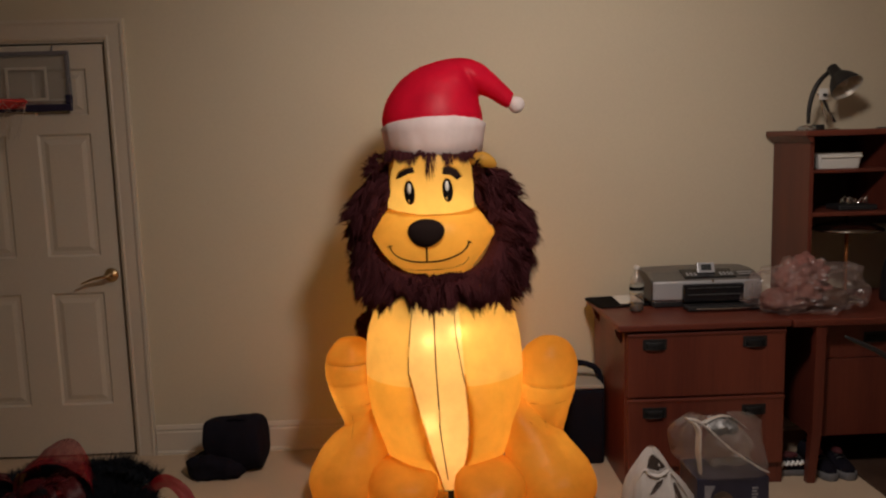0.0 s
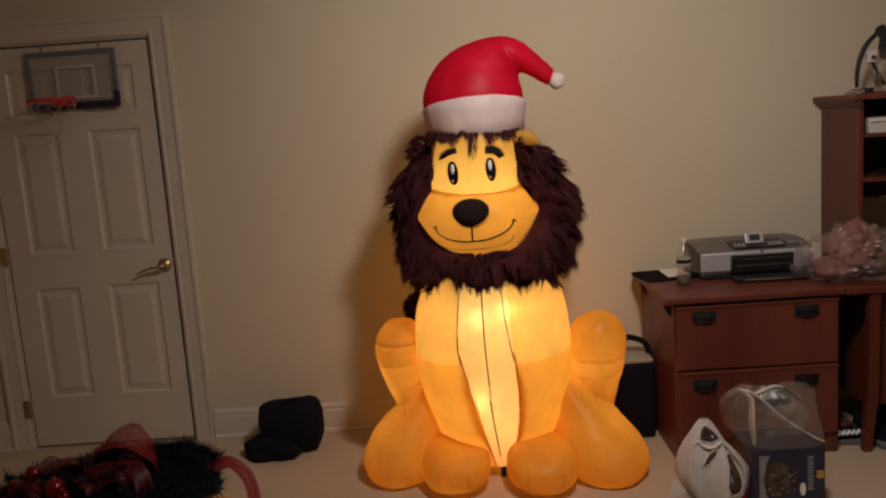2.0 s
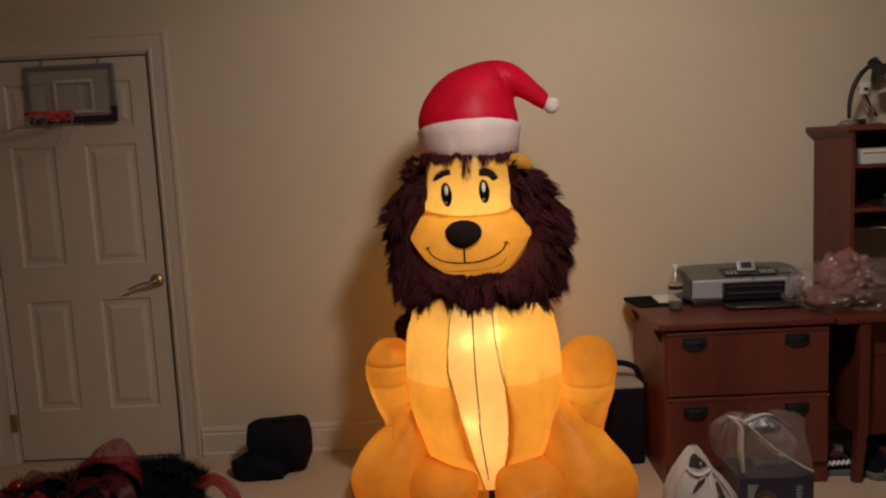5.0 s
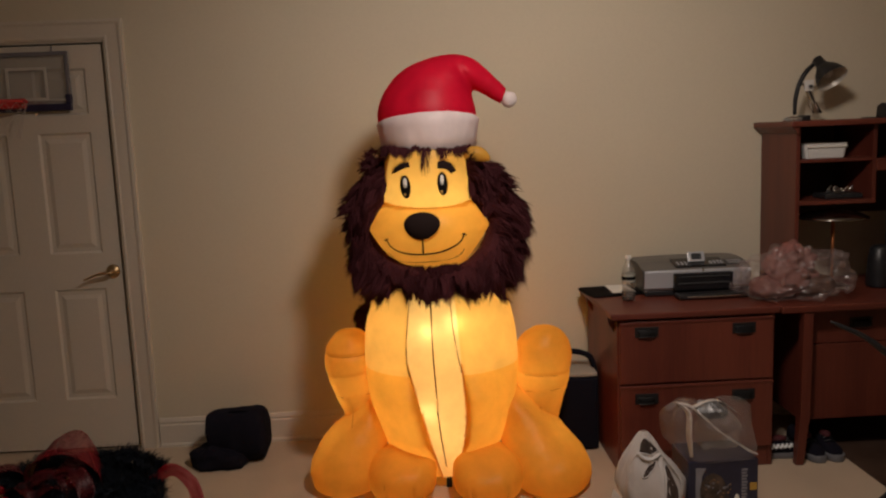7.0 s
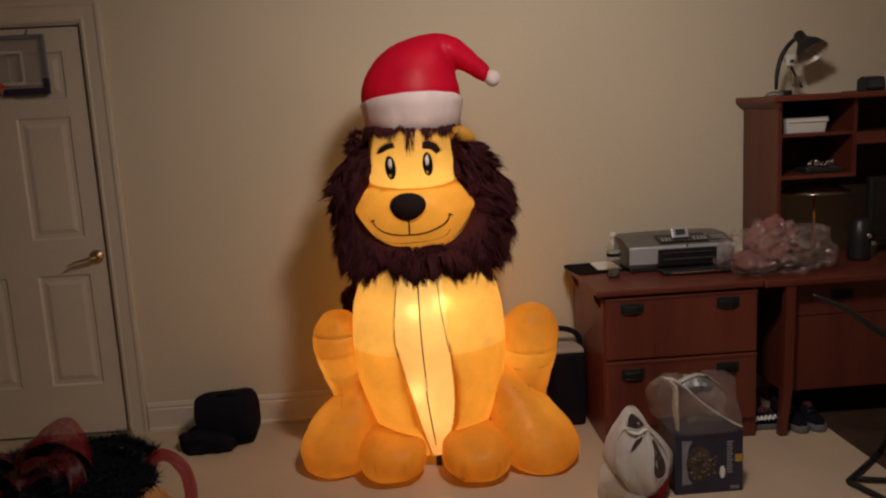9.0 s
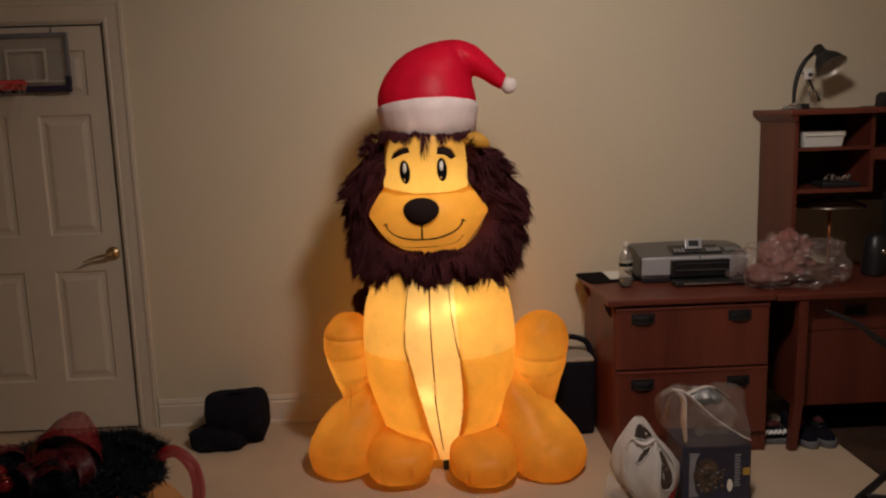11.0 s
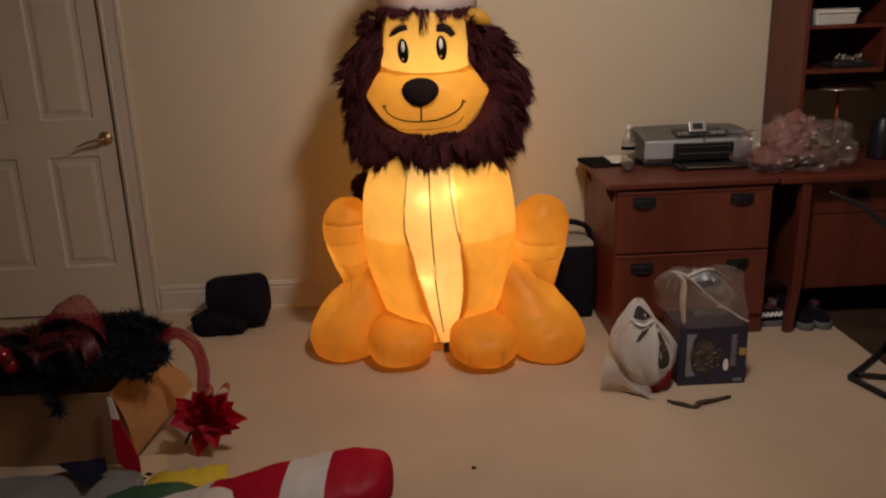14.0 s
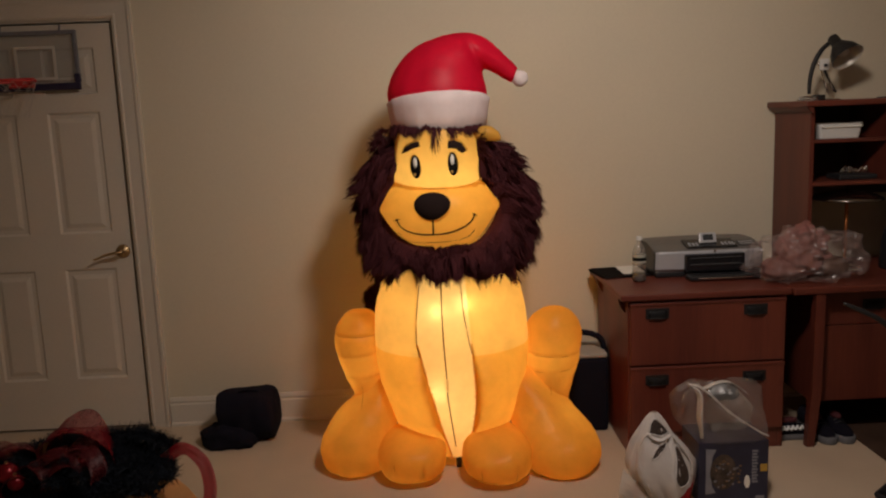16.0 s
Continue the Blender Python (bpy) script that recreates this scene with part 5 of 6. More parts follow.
def black_bag():
    b = thing("duffel_bag", (-1.08, 4.02, 0), "slumped black cloth bag on the carpet by the wall", "bag")
    bm = bmesh.new()
    rows = [(-1.215, 4.02, 0.11, 0.07, 0.03), (-1.21, 4.02, 0.12, 0.105, 0.07), (-1.20, 4.03, 0.135, 0.13, 0.095), (-1.13, 4.04, 0.14, 0.14, 0.115), (-1.03, 4.04, 0.142, 0.142, 0.125), (-0.95, 4.04, 0.14, 0.14, 0.122), (-0.92, 4.04, 0.13, 0.12, 0.10), (-0.905, 4.04, 0.12, 0.06, 0.05)]
    rings = []
    for x, y, z, rz, ry in smooth_line(rows, 6):
        rings.append([Vector((x, y + ry * math.copysign(abs(math.cos(t)) ** 0.8, math.cos(t)), z + rz * math.copysign(abs(math.sin(t)) ** 0.8, math.sin(t)))) for t in (2 * math.pi * j / 36 for j in range(36))])
    add_rings(bm, rings)
    rumple(bm, 0.016, 7, 2)
    rumple(bm, 0.005, 22, 5)
    for v in bm.verts:
        v.co.z = max(v.co.z, 0.0)
    bm.transform(Matrix.Translation((-1.10, 3.98, 0)) @ Matrix.Diagonal((0.93, 0.9, 0.9, 1)) @ Matrix.Translation((1.08, -4.04, 0)))
    for v in bm.verts:
        v.co.z = max(v.co.z, 0.0)
    part("main_pouch", bm, BLACK_CLOTH, b, smooth=True)
    fl = crumpled((-1.165, 3.93, 0.04), (0.14, 0.11, 0.060), 7, 0.02, 64, 40, 3.0, 10)
    for v in fl.verts:
        v.co.z = max(v.co.z, 0.0)
    part("side_pouch", fl, BLACK_CLOTH, b, "flattened black flap on the floor", True)
    bm = bmesh.new()
    add_tube(bm, [(-1.13, 3.96, 0.235), (-1.09, 3.945, 0.255), (-1.03, 3.945, 0.252), (-1.0, 3.96, 0.23)], 0.011, 8, 0.6)
    part("handle", bm, BLACK_CLOTH, b, smooth=True)


black_bag()


def boxed_bag():
    """A printed carton standing in a clear carrier bag."""
    g = thing("product_box", (0.965, 3.17, 0), "dark blue printed cardboard box with pictures", "box")
    navy = plain("navy_print", (0.022, 0.022, 0.048), 0.45, grain=20, vary=0.3, blot=6)
    gold = plain("gold_print", (0.5, 0.3, 0.05), 0.4)
    pale = plain("pale_print", (0.22, 0.22, 0.25), 0.5, vary=0.15, blot=20)
    brown = plain("brown_print", (0.06, 0.04, 0.03), 0.5, grain=60, vary=0.9, blot=24)
    tan = plain("tan_print", (0.22, 0.13, 0.07), 0.5)
    x0, x1, y0, y1, h = 0.832, 1.105, 3.07, 3.27, 0.25
    part("carton", box(x0, x1, y0, y1, 0, h, 0.003), navy, g)
    f = y0 - 0.0015
    pts = [(0.86, 0.04), (0.86, 0.225), (0.90, 0.222), (0.885, 0.19), (0.878, 0.13), (0.885, 0.07), (0.90, 0.045)]
    bm = bmesh.new()
    add_rings(bm, [[Vector((x, y, z)) for x, z in pts] for y in (f, y0 - 0.0002)])
    part("printed_frame", bm, pale, g, "pale printed border")
    bm = bmesh.new()
    add_rings(bm, [[Vector((x, y, z)) for x, z in oval(0.928, 0.128, 0.052, 0.072)] for y in (f, y0 - 0.0002)])
    part("printed_picture", bm, brown, g, "brown food picture")
    rng = random.Random(2)
    for i in range(46):
        bm = bmesh.new()
        px = 0.94 + rng.uniform(-0.045, 0.055)
        pz, pr = 0.12 + rng.uniform(-0.05, 0.05) * (1.1 - 6 * max(0.0, px - 0.93)), rng.uniform(0.003, 0.007)
        add_rings(bm, [[Vector((x, y, z)) for x, z in oval(px, pz, pr, pr * 0.8, 10)] for y in (f - 0.0012, f - 0.0002)])
        part("printed_spot", bm, (pale, brown, tan)[i % 3], g)
    for i in range(11):
        z = 0.205 - i * 0.0125
        part("print_bar", box(1.04, 1.063 - 0.004 * (i % 2), f, y0 - 0.0002, z, z + 0.008), pale, g)
    bm = bmesh.new()
    add_rings(bm, [[Vector((x, y, z)) for x, z in oval(1.022, 0.085, 0.011, 0.026)] for y in (f, y0 - 0.0002)])
    part("badge", bm, WHITE_PRINT, g, "white oval badge")
    part("sticker", box(1.073, 1.10, f, y0 - 0.0002, 0.125, 0.155), gold, g, "gold sticker")
    part("sticker", box(1.055, 1.09, f, y0 - 0.0002, 0.012, 0.025), pale, g)
    part("sticker", box(x1 + 0.0002, x1 + 0.0015, 3.10, 3.15, 0.10, 0.16), gold, g)
    bag = thing("clear_carrier_bag", (0.965, 3.17, 0.265), "clear plastic carrier bag bunched over the box", "plastic bag")
    clear = film("clear_bag_plastic", (0.46, 0.42, 0.40), 0.87, 0.32, 0.06)
    milky = film("milky_plastic", (0.68, 0.63, 0.58), 0.42, 0.25, 0.10)
    rows = []
    n = 56
    for k, (z, sx, sy, cx, cy, wob) in enumerate(((0.243, 0.139, 0.103, 0.968, 3.17, 0.0), (0.256, 0.148, 0.113, 0.966, 3.17, 0.003), (0.29, 0.164, 0.118, 0.955, 3.17, 0.012), (0.345, 0.176, 0.11, 0.942, 3.165, 0.022), (0.395, 0.165, 0.085, 0.925, 3.155, 0.026), (0.435, 0.132, 0.06, 0.91, 3.145, 0.026), (0.465, 0.085, 0.035, 0.905, 3.14, 0.018), (0.48, 0.06, 0.015, 0.90, 3.135, 0.008))):
        ring = []
        for j in range(n):
            t = 2 * math.pi * j / n
            q = lambda v: math.copysign(abs(v) ** (0.5 if k < 3 else 0.8), v)
            w = wob * (noise.noise(Vector((math.cos(t) * 2.2, math.sin(t) * 2.2, z * 6))) * 1.6 + 0.6 * noise.noise(Vector((math.cos(t) * 7, math.sin(t) * 7, z * 9))))
            ring.append(Vector((cx + (sx + w) * q(math.cos(t)), cy + (sy + w) * q(math.sin(t)), z + (w * 0.8 if k > 2 else 0))))
        rows.append(ring)
    bm = bmesh.new()
    add_rings(bm, rows, cap0=False, cap1=False)
    part("bag_film", bm, clear, bag)
    for line, rad in (([(0.845, 3.075, 0.27), (0.835, 3.075, 0.36), (0.838, 3.09, 0.44), (0.80, 3.11, 0.475)], [0.016, 0.026, 0.022, 0.012]), ([(0.80, 3.11, 0.478), (0.86, 3.10, 0.455), (0.95, 3.08, 0.37), (1.06, 3.07, 0.29), (1.10, 3.065, 0.27)], [0.01, 0.016, 0.013, 0.012, 0.008]), ([(0.85, 3.10, 0.455), (0.92, 3.11, 0.478), (0.98, 3.13, 0.465), (1.04, 3.13, 0.42)], [0.012, 0.013, 0.011, 0.008])):
        bm = bmesh.new()
        add_tube(bm, line, rad, 10, 0.25, 6)
        rumple(bm, 0.003, 40, 3)
        part("handle", bm, milky, bag, "twisted milky plastic handle", True)
    dk = crumpled((0.945, 3.15, 0.425), (0.058, 0.03, 0.036), 2, 0.012, 32, 20)
    w = thing("dark_wrapper", (0.985, 3.15, 0.25), "dark crumpled wrapper inside the clear bag", "wrapper")
    part("wrapper", dk, BLACK_PLASTIC, w)
    st = crumpled((0.985, 3.17, 0.33), (0.09, 0.06, 0.08), 4, 0.02, 40, 26)
    part("packing", st, film("packing_film", (0.42, 0.38, 0.34), 0.8, 0.5, 0.02), w)


boxed_bag()


def grocery_bag():
    b = thing("grocery_bag", (0.68, 3.12, 0), "white plastic grocery bag with tied handles, standing", "plastic bag")
    white = nylon("white_bag_plastic", (0.78, 0.74, 0.72), 0.3, (0.6, 0.55, 0.5), 60)
    rows = []
    n = 60
    for z, sx, sy, cx, cy, wob in ((0.0, 0.05, 0.055, 0.738, 3.10, 0.006), (0.012, 0.068, 0.075, 0.733, 3.10, 0.010), (0.05, 0.095, 0.095, 0.720, 3.10, 0.018), (0.10, 0.117, 0.105, 0.707, 3.10, 0.024), (0.15, 0.132, 0.10, 0.695, 3.10, 0.026), (0.18, 0.131, 0.092, 0.690, 3.095, 0.026), (0.22, 0.117, 0.08, 0.677, 3.09, 0.024), (0.26, 0.097, 0.058, 0.664, 3.08, 0.020), (0.30, 0.070, 0.038, 0.657, 3.07, 0.014), (0.34, 0.048, 0.022, 0.657, 3.065, 0.008), (0.37, 0.030, 0.015, 0.656, 3.065, 0.004), (0.388, 0.014, 0.010, 0.656, 3.065, 0.002)):
        ring = []
        for j in range(n):
            t = 2 * math.pi * j / n
            w = wob * (1.3 * noise.noise(Vector((math.cos(t) * 2, math.sin(t) * 2, z * 3 + 5))) + 0.5 * (0.4 - 2 * abs(noise.noise(Vector((math.cos(t) * 3.5, math.sin(t) * 3.5, z * 7))))))
            ring.append(Vector((cx + (sx + w) * math.cos(t), cy + (sy + w) * math.sin(t), z)))
        rows.append(ring)
    bm = bmesh.new()
    add_rings(bm, rows, cap1=False)
    tree = BVHTree.FromBMesh(bm)

    def skin(x, z):
        hit = tree.ray_cast(Vector((x, 2.6, z)), Vector((0, 1, 0)))
        return hit[0].y if hit[0] else 3.06
    part("bag_film", bm, white, b, smooth=True)
    # Holes are not cut: their shaded depth is painted on as dark patches.
    dark = plain("hole_shade", (0.055, 0.035, 0.028), 0.6, grain=40, vary=0.5)
    for hole in ([(0.628, 0.318), (0.638, 0.352), (0.655, 0.368), (0.675, 0.352), (0.706, 0.312), (0.668, 0.306)], [(0.632, 0.228), (0.655, 0.262), (0.69, 0.282), (0.686, 0.262), (0.66, 0.236), (0.645, 0.225)], [(0.732, 0.25), (0.744, 0.252), (0.768, 0.20), (0.786, 0.145), (0.776, 0.11), (0.742, 0.105), (0.722, 0.14), (0.73, 0.2)]):
        ring = [(q[0], q[1]) for q in smooth_line(hole + [hole[0]], 5)][:-1]
        mx, mz = sum(q[0] for q in ring) / len(ring), sum(q[1] for q in ring) / len(ring)
        bm = bmesh.new()
        add_rings(bm, [[Vector((mx + (x - mx) * s, skin(mx + (x - mx) * s, mz + (z - mz) * s) - up, mz + (z - mz) * s)) for x, z in ring] for s, up in ((1.0, -0.003), (1.0, 0.002), (0.6, 0.002), (0.2, 0.002))], cap0=False)
        part("hole_patch", bm, dark, b, "dark patch painted as the shaded depth of a hole", True)
        bm = bmesh.new()
        add_tube(bm, [(x, skin(x, z) - 0.002, z) for x, z in ring + ring[:1]], 0.0028, 8, 1.0, 1)
        rumple(bm, 0.0015, 40, 6)
        part("handle_edge", bm, white, b, "rolled white plastic edge", True)
    for line, rad in (([(0.60, 0.27), (0.625, 0.315), (0.64, 0.30), (0.67, 0.292), (0.715, 0.30)], [0.006, 0.012, 0.014, 0.014, 0.010]), ([(0.715, 0.30), (0.712, 0.24), (0.708, 0.16), (0.722, 0.08), (0.73, 0.02)], [0.008, 0.012, 0.010, 0.007, 0.004]), ([(0.715, 0.30), (0.755, 0.25), (0.79, 0.19), (0.80, 0.13)], [0.008, 0.014, 0.012, 0.006]), ([(0.60, 0.25), (0.59, 0.19), (0.62, 0.11), (0.66, 0.03)], [0.004, 0.008, 0.008, 0.004])):
        bm = bmesh.new()
        add_tube(bm, [(x, skin(x, z) + 0.002, z) for x, z in line], rad, 12, 0.32, 7)
        rumple(bm, 0.003, 34, 6)
        part("fold", bm, white, b, "gathered white plastic fold", True)
    red = plain("red_bag_print", (0.38, 0.012, 0.02), 0.5)
    rows = []
    for k in range(9):
        u = k / 8
        lo, hi = (0.70 + 0.075 * u, 0.003 + 0.012 * u), (0.705 + 0.108 * u, 0.03 + 0.09 * u + 0.008 * (k % 2))
        rows.append([Vector((lo[0] + (hi[0] - lo[0]) * w / 5, skin(lo[0] + (hi[0] - lo[0]) * w / 5, lo[1] + (hi[1] - lo[1]) * w / 5) - 0.009, lo[1] + (hi[1] - lo[1]) * w / 5)) for w in range(6)])
    bm = bmesh.new()
    add_rings(bm, rows, close=False)
    bmesh.ops.solidify(bm, geom=bm.faces[:], thickness=0.001)
    part("red_print", bm, red, b, "red printed corner of the bag")
    rows = []
    for k in range(13):
        u = k / 12
        top = Vector((0.545 + 0.165 * u, 3.09 - 0.07 * u, 0.15 - 0.13 * u))
        foot = Vector((0.525 + 0.185 * u, 3.06 - 0.09 * u + 0.03 * math.sin(3 * u), 0.0))
        row = []
        for w in range(7):
            q = foot.lerp(top, w / 6)
            q += Vector((-0.02, -0.03, 0.0)) * math.sin(math.pi * w / 6) + Vector((0.0, 0.008, 0.008)) * noise.noise(q * 30)
            row.append(Vector((q.x, q.y, max(0.0, q.z))))
        rows.append(row)
    bm = bmesh.new()
    add_rings(bm, rows, close=False)
    bmesh.ops.solidify(bm, geom=bm.faces[:], thickness=0.0008)
    part("loose_film", bm, film("loose_bag_film", (0.6, 0.55, 0.5), 0.5, 0.3, 0.06), b, "loose translucent film hanging to the carpet")


grocery_bag()


def strap():
    bm = bmesh.new()
    add_tube(bm, [(0.752, 2.945, 0.006), (0.79, 2.912, 0.01), (0.838, 2.885, 0.008), (0.862, 2.905, 0.012), (0.92, 2.92, 0.012), (0.998, 2.95, 0.008)], [0.008, 0.012, 0.010, 0.012, 0.010, 0.006], 10, 0.5, 6)
    rumple(bm, 0.003, 45, 2)
    for v in bm.verts:
        v.co.z = max(v.co.z, 0.0)
    solo("torn_strap", bm, plain("dark_brown_strap", (0.05, 0.028, 0.018), 0.7), "twisted dark brown strap lying on the carpet", "strap", smooth=True)
    bm = ellipsoid((-0.033, 2.551, 0.004), (0.009, 0.006, 0.004), 12, 8)
    rumple(bm, 0.002, 90, 1)
    solo("debris_crumb", bm, BLACK_PLASTIC, "tiny dark crumb on the carpet", "crumb")


strap()


def office_chair():
    c = thing("sled_chair", (1.85, 2.95, 0), "black metal tube chair with cloth seat, at the desk", "chair")
    tube = bmesh.new()
    add_tube(tube, [(1.78, 3.265, 0.013), (1.66, 3.16, 0.013), (1.55, 3.068, 0.013), (1.527, 3.043, 0.013), (1.54, 3.0, 0.013), (1.60, 2.80, 0.013), (1.68, 2.55, 0.013)], 0.0125, 10)
    part("base_tube", tube, BLACK_IRON, c, smooth=True)
    t2 = bmesh.new()
    add_tube(t2, [(1.56, 3.055, 0.02), (1.70, 3.02, 0.015), (1.85, 2.99, 0.013)], 0.010, 10)
    part("cross_tube", t2, BLACK_IRON, c, smooth=True)
    arm = bmesh.new()
    add_tube(arm, [(1.40, 3.12, 0.765), (1.45, 3.11, 0.742), (1.53, 3.10, 0.70), (1.62, 3.10, 0.632), (1.75, 3.10, 0.55)], [0.006, 0.011, 0.013, 0.018, 0.02], 12, 0.8)
    part("armrest", arm, BLACK_PLASTIC, c, "slanting black armrest", True)
    up = bmesh.new()
    add_tube(up, [(1.72, 3.10, 0.565), (1.735, 3.09, 0.45), (1.76, 3.15, 0.2), (1.79, 3.268, 0.02)], 0.0125, 10)
    part("upright", up, BLACK_IRON, c, smooth=True)
    part("seat", box(1.70, 2.16, 2.62, 3.08, 0.42, 0.475, 0.02, seg=3), BLACK_CLOTH, c, "black cloth seat", True)
    for y in (2.7, 3.0):
        bm = bmesh.new()
        add_tube(bm, [(1.9, y, 0.425), (1.9, y, 0.2), (1.88, y, 0.013)], 0.012, 10)
        part("leg", bm, BLACK_IRON, c, smooth=True)


office_chair()


# ---- box of decorations ----
CARD = plain("brown_cardboard", (0.31, 0.18, 0.10), 0.85, grain=70, vary=0.1, stretch=(1, 1, 6))
RED_MESH = film("red_ribbon_mesh", (0.38, 0.008, 0.020), 0.15, 0.6, 0.004)
MID_MESH = film("mid_red_ribbon_mesh", (0.26, 0.008, 0.018), 0.34, 0.6, 0.006)
DARK_MESH = film("dark_red_ribbon_mesh", (0.15, 0.006, 0.014), 0.38, 0.5, 0.02)
PETAL = nylon("red_petal_cloth", (0.52, 0.011, 0.038), 0.42, (0.85, 0.02, 0.07))
GREEN = plain("dark_green_needles", (0.008, 0.011, 0.018), 0.7, vary=0.3, spec=0.2)
BAUBLE = plain("red_bauble", (0.22, 0.006, 0.014), 0.2, 0.4, vary=0.1, bump=0.0)


def carton():
    k = thing("open_carton", (-1.5, 2.87, 0), "open brown cardboard box full of holiday decorations", "box")
    m = Matrix.Translation((-1.262, 2.70, 0)) @ Matrix.Rotation(radians(-4), 4, "Z")
    w, d, h, t = 0.62, 0.36, 0.275, 0.006

    def wall(name, *a):
        part(name, box(*a, m=m), CARD, k)
    wall("front_wall", -w, 0, 0, t, 0, h)
    wall("rear_wall", -w, 0, d - t, d, 0, h)
    wall("end_wall", -t, 0, t + 0.0005, d - t - 0.0005, 0, h)
    wall("end_wall", -w, -w + t, t + 0.0005, d - t - 0.0005, 0, h)
    wall("bottom", -w + t + 0.0005, -t - 0.0005, t + 0.0005, d - t - 0.0005, 0, t)
    near, far = m @ Vector((0.004, 0, h)), m @ Vector((0.004, d - 0.01, h))
    low_near, low_far = near + Vector((0.055, -0.02, -0.245)), far + Vector((0.15, 0.02, -0.16))
    bm = bmesh.new()
    rows = []
    for i in range(11):
        a, c = near.lerp(far, i / 10), low_near.lerp(low_far, i / 10)
        rows.append([a.lerp(c, j / 8) + Vector((0.02 * math.sin(math.pi * j / 8), 0, 0.006 * math.sin(3 * j / 8))) for j in range(9)])
    add_rings(bm, rows, close=False, cap0=False, cap1=False)
    bmesh.ops.solidify(bm, geom=bm.faces[:], thickness=0.004)
    # The lion's glow on the flap is put into its brighter colour.
    part("flap", bm, plain("lit_cardboard", (0.66, 0.375, 0.155), 0.85, grain=70, vary=0.1, stretch=(1, 1, 6)), k, "open end flap bent outward")
    hinge = m @ Matrix.Translation((0, d, h)) @ Matrix.Rotation(radians(-75), 4, "X")
    part("flap", box(-w + 0.01, -0.01, 0, 0.17, -0.004, 0.001, m=hinge), CARD, k, "open rear flap")


carton()


def spray(rng, path, count, length, width):
    """Thin needles all round a bent twig, as one mesh."""
    bm = bmesh.new()
    add_tube(bm, path, 0.006, 6)
    line = smooth_line(path, 12)
    verts, faces = [], []
    for _ in range(count):
        p = Vector(line[rng.randrange(len(line))])
        d = Vector((rng.gauss(0, 1), rng.gauss(0, 1), rng.gauss(0.1, 1))).normalized()
        L = length * rng.uniform(0.5, 1.2)
        s = d.orthogonal().normalized() * width
        s2 = d.cross(s)
        i = len(verts)
        verts += [p + s, p - s * 0.5 + s2 * 0.8, p - s * 0.5 - s2 * 0.8, p + d * L]
        faces += [(i, i + 1, i + 3), (i + 1, i + 2, i + 3), (i + 2, i, i + 3)]
    vs = [bm.verts.new(v) for v in verts]
    for f in faces:
        bm.faces.new([vs[i] for i in f])
    return bm


def garland():
    g = thing("pine_garland", (-1.45, 2.87, 0.27), "dark green artificial pine garland heaped on the carton", "garland")
    rng = random.Random(11)
    paths = [[(-1.85, 2.85, 0.36), (-1.7, 2.82, 0.42), (-1.5, 2.84, 0.45), (-1.34, 2.86, 0.47), (-1.2, 2.87, 0.48), (-1.1, 2.88, 0.42)],
             [(-1.8, 2.76, 0.33), (-1.6, 2.74, 0.38), (-1.42, 2.75, 0.40), (-1.25, 2.78, 0.42), (-1.1, 2.84, 0.37)],
             [(-1.75, 2.72, 0.30), (-1.55, 2.70, 0.33), (-1.38, 2.71, 0.33), (-1.27, 2.74, 0.36)],
             [(-1.8, 2.97, 0.34), (-1.6, 2.98, 0.40), (-1.4, 2.97, 0.43), (-1.25, 2.95, 0.42)],
             [(-1.6, 2.80, 0.34), (-1.45, 2.78, 0.42), (-1.3, 2.80, 0.43), (-1.2, 2.82, 0.40)],
             [(-1.47, 2.70, 0.32), (-1.44, 2.675, 0.27), (-1.42, 2.67, 0.22)]]
    for i, p in enumerate(paths):
        part("branch", spray(rng, p, 3200 if i < 5 else 350, 0.048, 0.0024), GREEN, g)
    core = bmesh.new()
    for i in range(110):
        x, y = rng.uniform(-1.85, -1.16), rng.uniform(2.71, 3.0) if i < 60 else rng.uniform(2.71, 2.80)
        z = 0.30 + 0.13 * (1 - ((x + 1.45) / 0.45) ** 2) * rng.uniform(0.3, 1)
        twig = spray(rng, [(x, y, z), (x + rng.uniform(-0.06, 0.06), y + rng.uniform(-0.04, 0.04), z + rng.uniform(0.0, 0.04)), (x + rng.uniform(-0.12, 0.12), y + rng.uniform(-0.06, 0.02), z + rng.uniform(-0.02, 0.05))], 320, 0.04, 0.0028)
        me_tmp = bpy.data.meshes.new("tmp")
        twig.to_mesh(me_tmp)
        twig.free()
        core.from_mesh(me_tmp)
        bpy.data.meshes.remove(me_tmp)
    part("core", core, GREEN, g, "dense dark inner foliage")
    for c, r in (((-1.60, 2.72, 0.42), 0.036), ((-1.66, 2.74, 0.41), 0.034), ((-1.56, 2.69, 0.40), 0.028), ((-1.69, 2.69, 0.37), 0.03), ((-1.36, 2.73, 0.44), 0.022), ((-1.745, 2.75, 0.41), 0.033), ((-1.63, 2.675, 0.355), 0.026), ((-1.705, 2.79, 0.445), 0.03), ((-1.78, 2.70, 0.35), 0.03)):
        b = thing("red_bauble", (c[0], c[1], c[2] - r), "shiny red round ornament on the garland", "ornament", "ornaments on the garland")
        part("ball", ellipsoid(c, (r, r, r), 24, 16), BAUBLE, b, smooth=True)
        part("cap", add_lathe(bmesh.new(), (c[0], c[1], c[2] + r - 0.002), [(0.006, 0), (0.006, 0.008)], 12), BRASS, b)


garland()


